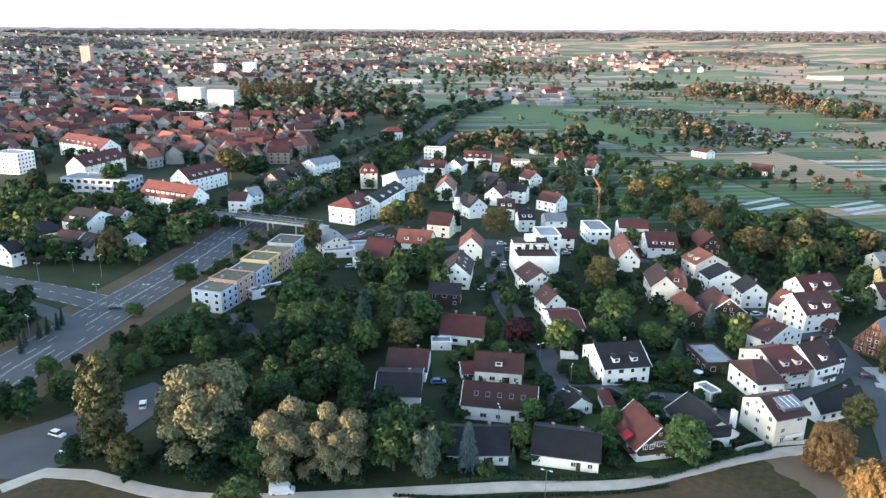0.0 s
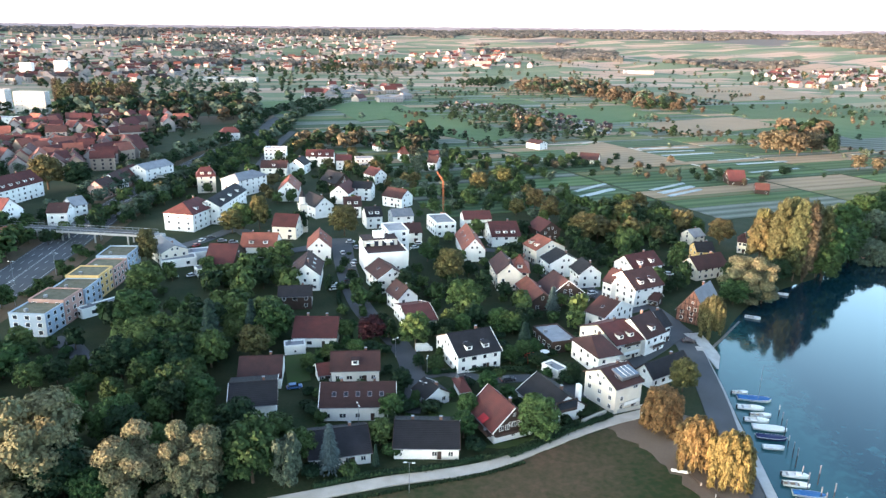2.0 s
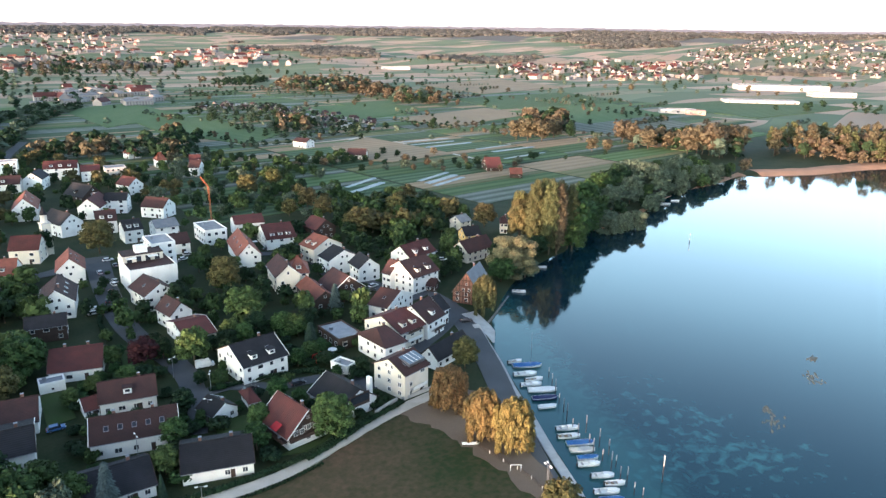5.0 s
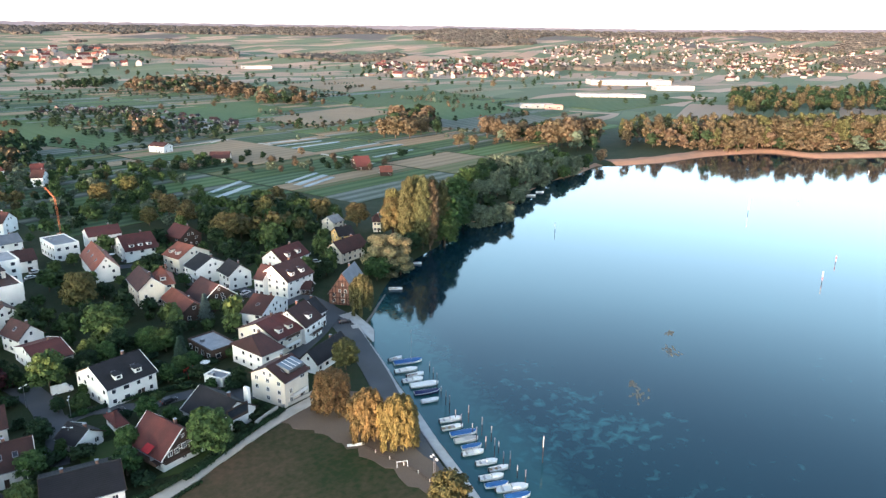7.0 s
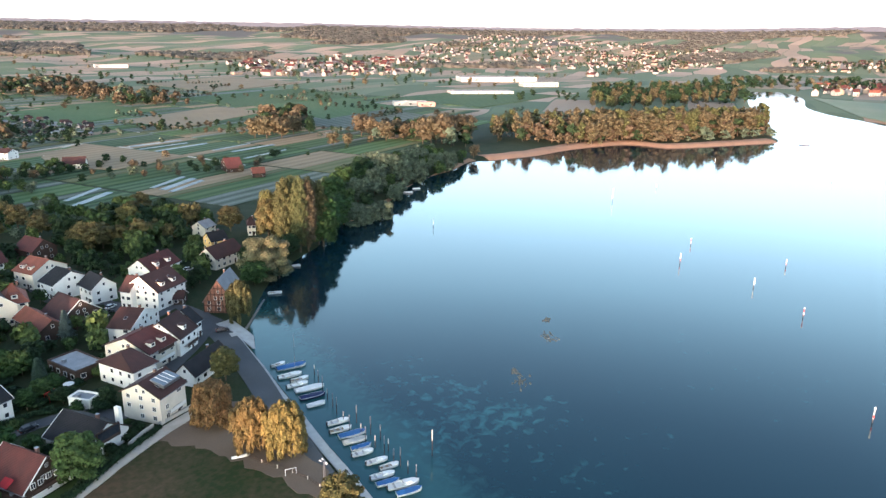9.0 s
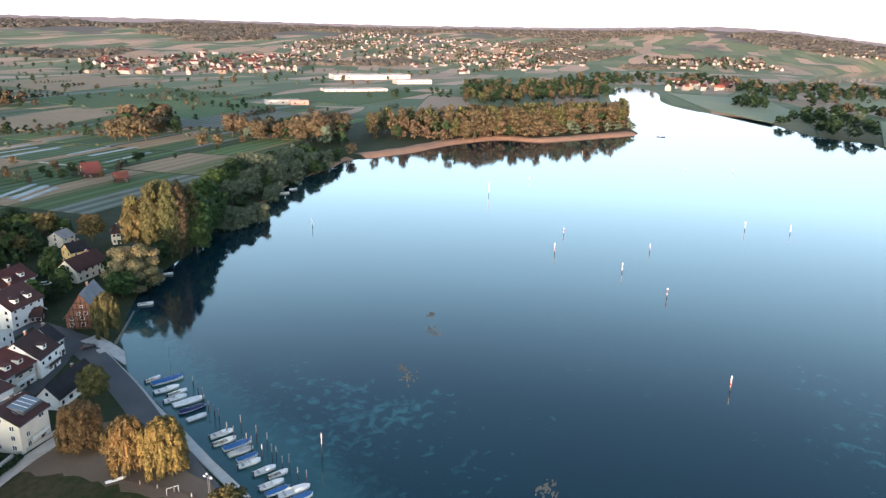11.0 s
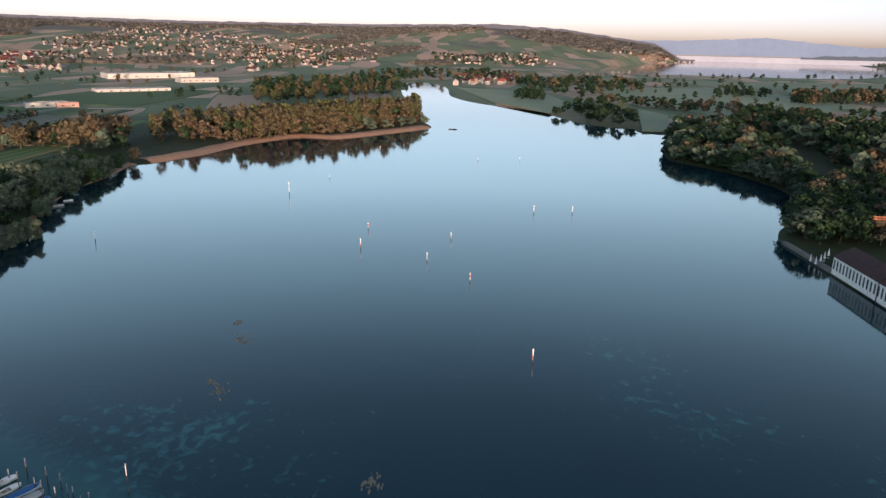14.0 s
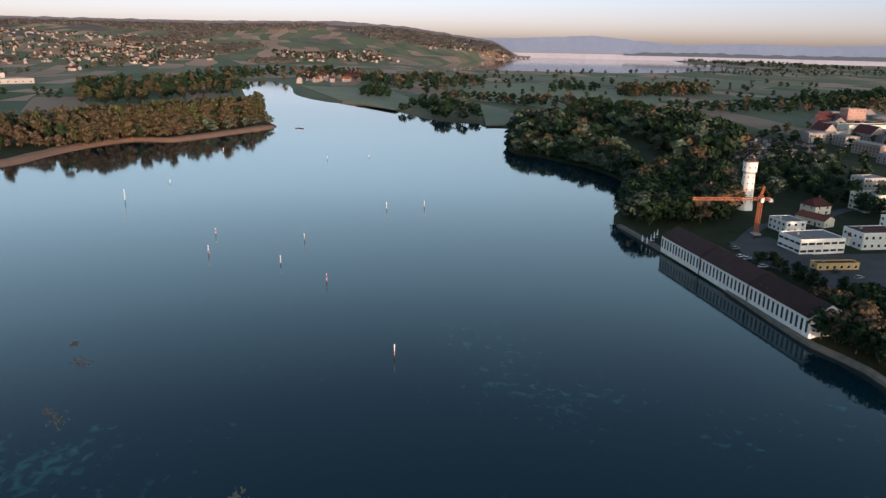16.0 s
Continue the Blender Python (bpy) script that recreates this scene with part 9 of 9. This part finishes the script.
# cars and vans
car(-92.2, 148.8, -20, "white", "car")
car(-85.8, 139.9, -48, "white", "car")
car(-77.7, 163.6, 110, "white", "car")
car(-33.3, 128.2, 5, "white", "van")
car(39.4, 197.4, -4, "white", "van")
car(-115.7, 231.6, 10, "black", "car")
car(27.4, 167.9, 95, "blue", "car")
car(26.9, 164.3, 95, "grey", "car")
car(-0.6, 179.7, 5, "blue", "car")
car(6.4, 163.9, 95, "blue", "car")
car(23.0, 305.8, 95, "white", "car")
car(26.0, 287.7, 95, "white", "car")
car(21.8, 268.9, 80, "black", "car")
car(27.0, 291.7, 95, "grey", "car")
car(24.1, 278.4, 95, "red", "car")
car(15.6, 263.7, 10, "white", "car")
car(16.0, 258.4, 10, "white", "car")
car(24.1, 253.8, 110, "black", "car")
car(24.5, 248.3, 110, "blue", "car")
car(29.1, 217.4, 120, "white", "car")
car(30.5, 212.8, 100, "black", "car")
car(46.7, 176.6, 10, "black", "car")
car(59.2, 173.2, 5, "black", "car")
car(113.8, 236.9, 15, "white", "car")
car(107.1, 229.6, 15, "grey", "car")
car(110.5, 232.9, 15, "black", "car")
car(28.1, 322.9, 5, "white", "car")
car(29.8, 313.5, 95, "grey", "car")
car(93.5, 306.9, 5, "black", "car")
car(99.5, 307.3, 5, "grey", "car")
car(60.0, 315.5, 10, "white", "car")
car(56.8, 308.9, 10, "white", "car")
car(126.2, 188.5, -20, "black", "car")
car(156.0, 253.5, -25, "white", "car")
car(158.6, 266.5, -25, "grey", "car")
car(-175.2, 299.8, 5, "white", "car")
car(-46.5, 283.2, 10, "white", "car")
car(-39.3, 283.6, 30, "white", "car")
car(-20.4, 288.8, 10, "white", "car")
car(-9.8, 300.2, 5, "grey", "car")
car(61.8, 306.6, 20, "grey", "car")
car(51.9, 306.0, 10, "black", "car")
car(-40.7, 336.4, 60, "white", "car")
car(-36.9, 340.9, 5, "black", "car")
car(-31.4, 333.9, 5, "grey", "car")
car(-42.4, 327.9, 60, "red", "car")
car(-26.2, 331.1, 5, "grey", "car")
car(306.4, -144.5, -60, "white", "car")
car(319.4, -147.9, -60, "grey", "car")
car(303.0, -146.2, -60, "white", "car")
car(284.6, -177.2, -80, "black", "car")
car(277.3, -182.7, -80, "grey", "car")
car(291.4, -148.2, -80, "white", "car")
car(261.4, -168.7, -60, "grey", "car")
car(264.4, -178.6, -60, "black", "car")

# hedges, fences and garden things
hedge([(3.0, 132.8), (15.5, 134.6), (28.1, 134.6), (41.0, 136.1)], 1.6, 1.6, "clipped dark hedge between the bungalow and the path")
hedge([(42.2, 135.9), (51.8, 138.3), (59.5, 142.1), (69.0, 146.4)], 1.8, 1.6, "clipped dark green hedge")
hedge([(22.1, 160.2), (24.8, 173.8), (25.8, 177.1)], 1.4, 1.2, "clipped dark green hedge")
hedge([(37.2, 181.0), (51.7, 180.9), (67.2, 178.8)], 1.5, 1.3, "clipped dark green hedge")
hedge([(46.4, 186.6), (57.5, 184.6), (66.3, 186.4)], 1.5, 1.5, "clipped dark green hedge")
hedge([(-9.1, 127.8), (2.9, 127.4), (15.0, 127.8), (27.2, 129.3), (39.7, 130.5), (50.3, 133.2)], 0.8, 0.8, "low dark shrubs along the gravel path")
hedge([(18.0, 183.0), (29.5, 183.4), (28.3, 177.2)], 1.4, 1.2, "clipped dark green hedge")
hedge([(17.7, 231.4), (16.6, 245.0), (17.4, 254.0)], 1.5, 1.5, "clipped dark green hedge")
hedge([(63.9, 178.7), (78.0, 169.6), (77.8, 165.1)], 1.5, 1.3, "clipped dark green hedge")
hedge([(48.5, 136.5), (56.5, 139.6), (67.5, 144.5), (79.3, 148.8)], 1.5, 1.8, "dark hedge below the garden walls")
fence([(85.5, 122.1), (86.1, 117.4), (86.9, 113.0), (87.8, 108.9), (88.3, 104.4), (88.0, 100.2)], 1.1, "low wooden post fence round the meadow")
goal_frame(87.1, 108.6, -30)
bench_beam(84.6, 123.2, -28)
garden_wall([(70.3, 146.2), (75.3, 148.5), (78.5, 149.6)], 1.8, "pale concrete garden wall with graffiti stains")
garden_wall([(80.2, 150.4), (86.2, 151.4), (91.0, 152.1)], 0.9, "low white garden wall")
flat_block(-38.9, 309.8, 15, 14, 7, 3.2, "white", "low white-roofed market garden shed", storeys=1, name="shed", category="shed", bay=7)
flat_block(-46.6, 300.4, 15, 14, 7, 3.2, "white", "low white-roofed market garden shed", storeys=1, name="shed", category="shed", bay=7)
flat_block(-33.6, 286.3, 20, 9, 6, 3, "white", "white shed with a flat roof", storeys=1, name="shed", category="shed", bay=7)
flat_block(-65.2, 249.5, 40, 16, 4, 3, "white", "white canopy beside the terrace", storeys=1, name="carport", category="shed", bay=7)

# cold frames and fleece tunnels on the fields
fleece_tunnel(199.7, 432.7, 35, 38.2, 4.0)
fleece_tunnel(196.7, 415.5, 33, 38.4, 5.5)
fleece_tunnel(255.2, 429.1, 29, 40.1, 4.0)
fleece_tunnel(255.8, 418.5, 28, 39.1, 5.5)
fleece_tunnel(255.7, 408.5, 27, 38.2, 4.0)
fleece_tunnel(348.9, 601.5, 6, 54.8, 5.5)
fleece_tunnel(344.4, 580.7, 7, 50.8, 4.0)
fleece_tunnel(351.2, 563.2, 10, 57.3, 5.5)
fleece_tunnel(382.0, 533.2, 13, 47.8, 4.0)
fleece_tunnel(390.2, 513.2, 10, 53.7, 5.5)
fleece_tunnel(376.1, 478.2, 13, 54.5, 4.0)
parasol(86.9, 228.1)
parasol(90.8, 316.7)
parasol(75.3, 186.4)
parasol(54.3, 146.8)
climbing_frame(70.0, 184.7, 20)
patch("lawn", [(-3.3, 202.0), (3.4, 201.5), (4.1, 183.8), (-2.4, 182.1)], LAWN, 0.06, "short green garden lawn", "lawn")
patch("lawn", [(72.1, 197.2), (81.9, 197.6), (80.1, 187.0), (69.2, 185.1)], LAWN, 0.06, "short green garden lawn", "lawn")
patch("lawn", [(33.5, 163.5), (43.9, 163.9), (41.4, 155.5), (33.0, 156.0)], LAWN, 0.06, "short green garden lawn", "lawn")
patch("lawn", [(42.3, 141.6), (55.3, 143.4), (61.1, 146.8), (52.0, 139.0)], LAWN, 0.06, "short green garden lawn", "lawn")
patch("lawn", [(122.0, 260.4), (138.1, 271.3), (132.0, 248.6), (117.4, 242.0)], LAWN, 0.06, "short green garden lawn", "lawn")
patch("lawn", [(-37.2, 236.8), (-21.2, 240.4), (-17.1, 214.7), (-31.3, 209.4)], LAWN, 0.06, "short green garden lawn", "lawn")
patch("lawn", [(19.0, 221.2), (27.4, 219.2), (26.9, 205.5), (18.9, 206.5)], LAWN, 0.06, "short green garden lawn", "lawn")

# ---- lane markings ----
def dashes(pts, offset, on, off, width, lift, solid=False):
    """Painted strips along a road's line, at a distance to its side."""
    line = smooth_line(pts, 1.0 if not solid else 4.0)
    out, run = [], 0.0
    for i in range(len(line) - 1):
        p, q = line[i], line[i + 1]
        d = (q - p)
        run += d.length
        if not solid and run % (on + off) > on:
            continue
        d.normalize()
        s = Vector((-d.y, d.x))
        a, b_ = p + s * offset, q + s * offset
        z = 1.8 + lift
        out.append(([(a.x - s.x * width / 2, a.y - s.y * width / 2, z), (b_.x - s.x * width / 2, b_.y - s.y * width / 2, z),
                     (b_.x + s.x * width / 2, b_.y + s.y * width / 2, z), (a.x + s.x * width / 2, a.y + s.y * width / 2, z)], [(0, 1, 2, 3)]))
    return out


MAIN = [(-123.9, 163.4), (-124.0, 180.6), (-120.4, 204.4), (-116.4, 231.0), (-108.1, 280.8), (-101.8, 343.5), (-93.3, 426.2), (-75.3, 523.1), (-49.7, 631.5), (-24.8, 722.2), (1.1, 905.0), (62.7, 1080.7), (131.7, 1179.7), (270.3, 1312.2)]
SIDE = [(-194.5, 263.7), (-160.8, 252.2), (-136.6, 243.0), (-116.1, 232.6)]
marks = []
for off_ in (-9.6, 0.25, -0.25, 9.6):
    marks += dashes(MAIN[:9], off_, 1, 0, 0.16, 0.22, True)
for off_ in (-6.4, -3.2, 3.2, 6.4):
    marks += dashes(MAIN[:9], off_, 4, 6, 0.2, 0.22)
for off_ in (-6.0, 0.0, 6.0):
    marks += dashes(SIDE, off_, 3, 4, 0.25, 0.25)
tagged(new("lane_markings", mesh_of("lane_markings", *join_data(marks), PAINT)), "white painted lane lines and dashes on the main road", "road marking", kind="stuff")
for o in [o for k in T.values() for o in k]:
    for c in list(o.children) + [o]:
        bpy.data.objects.remove(c)
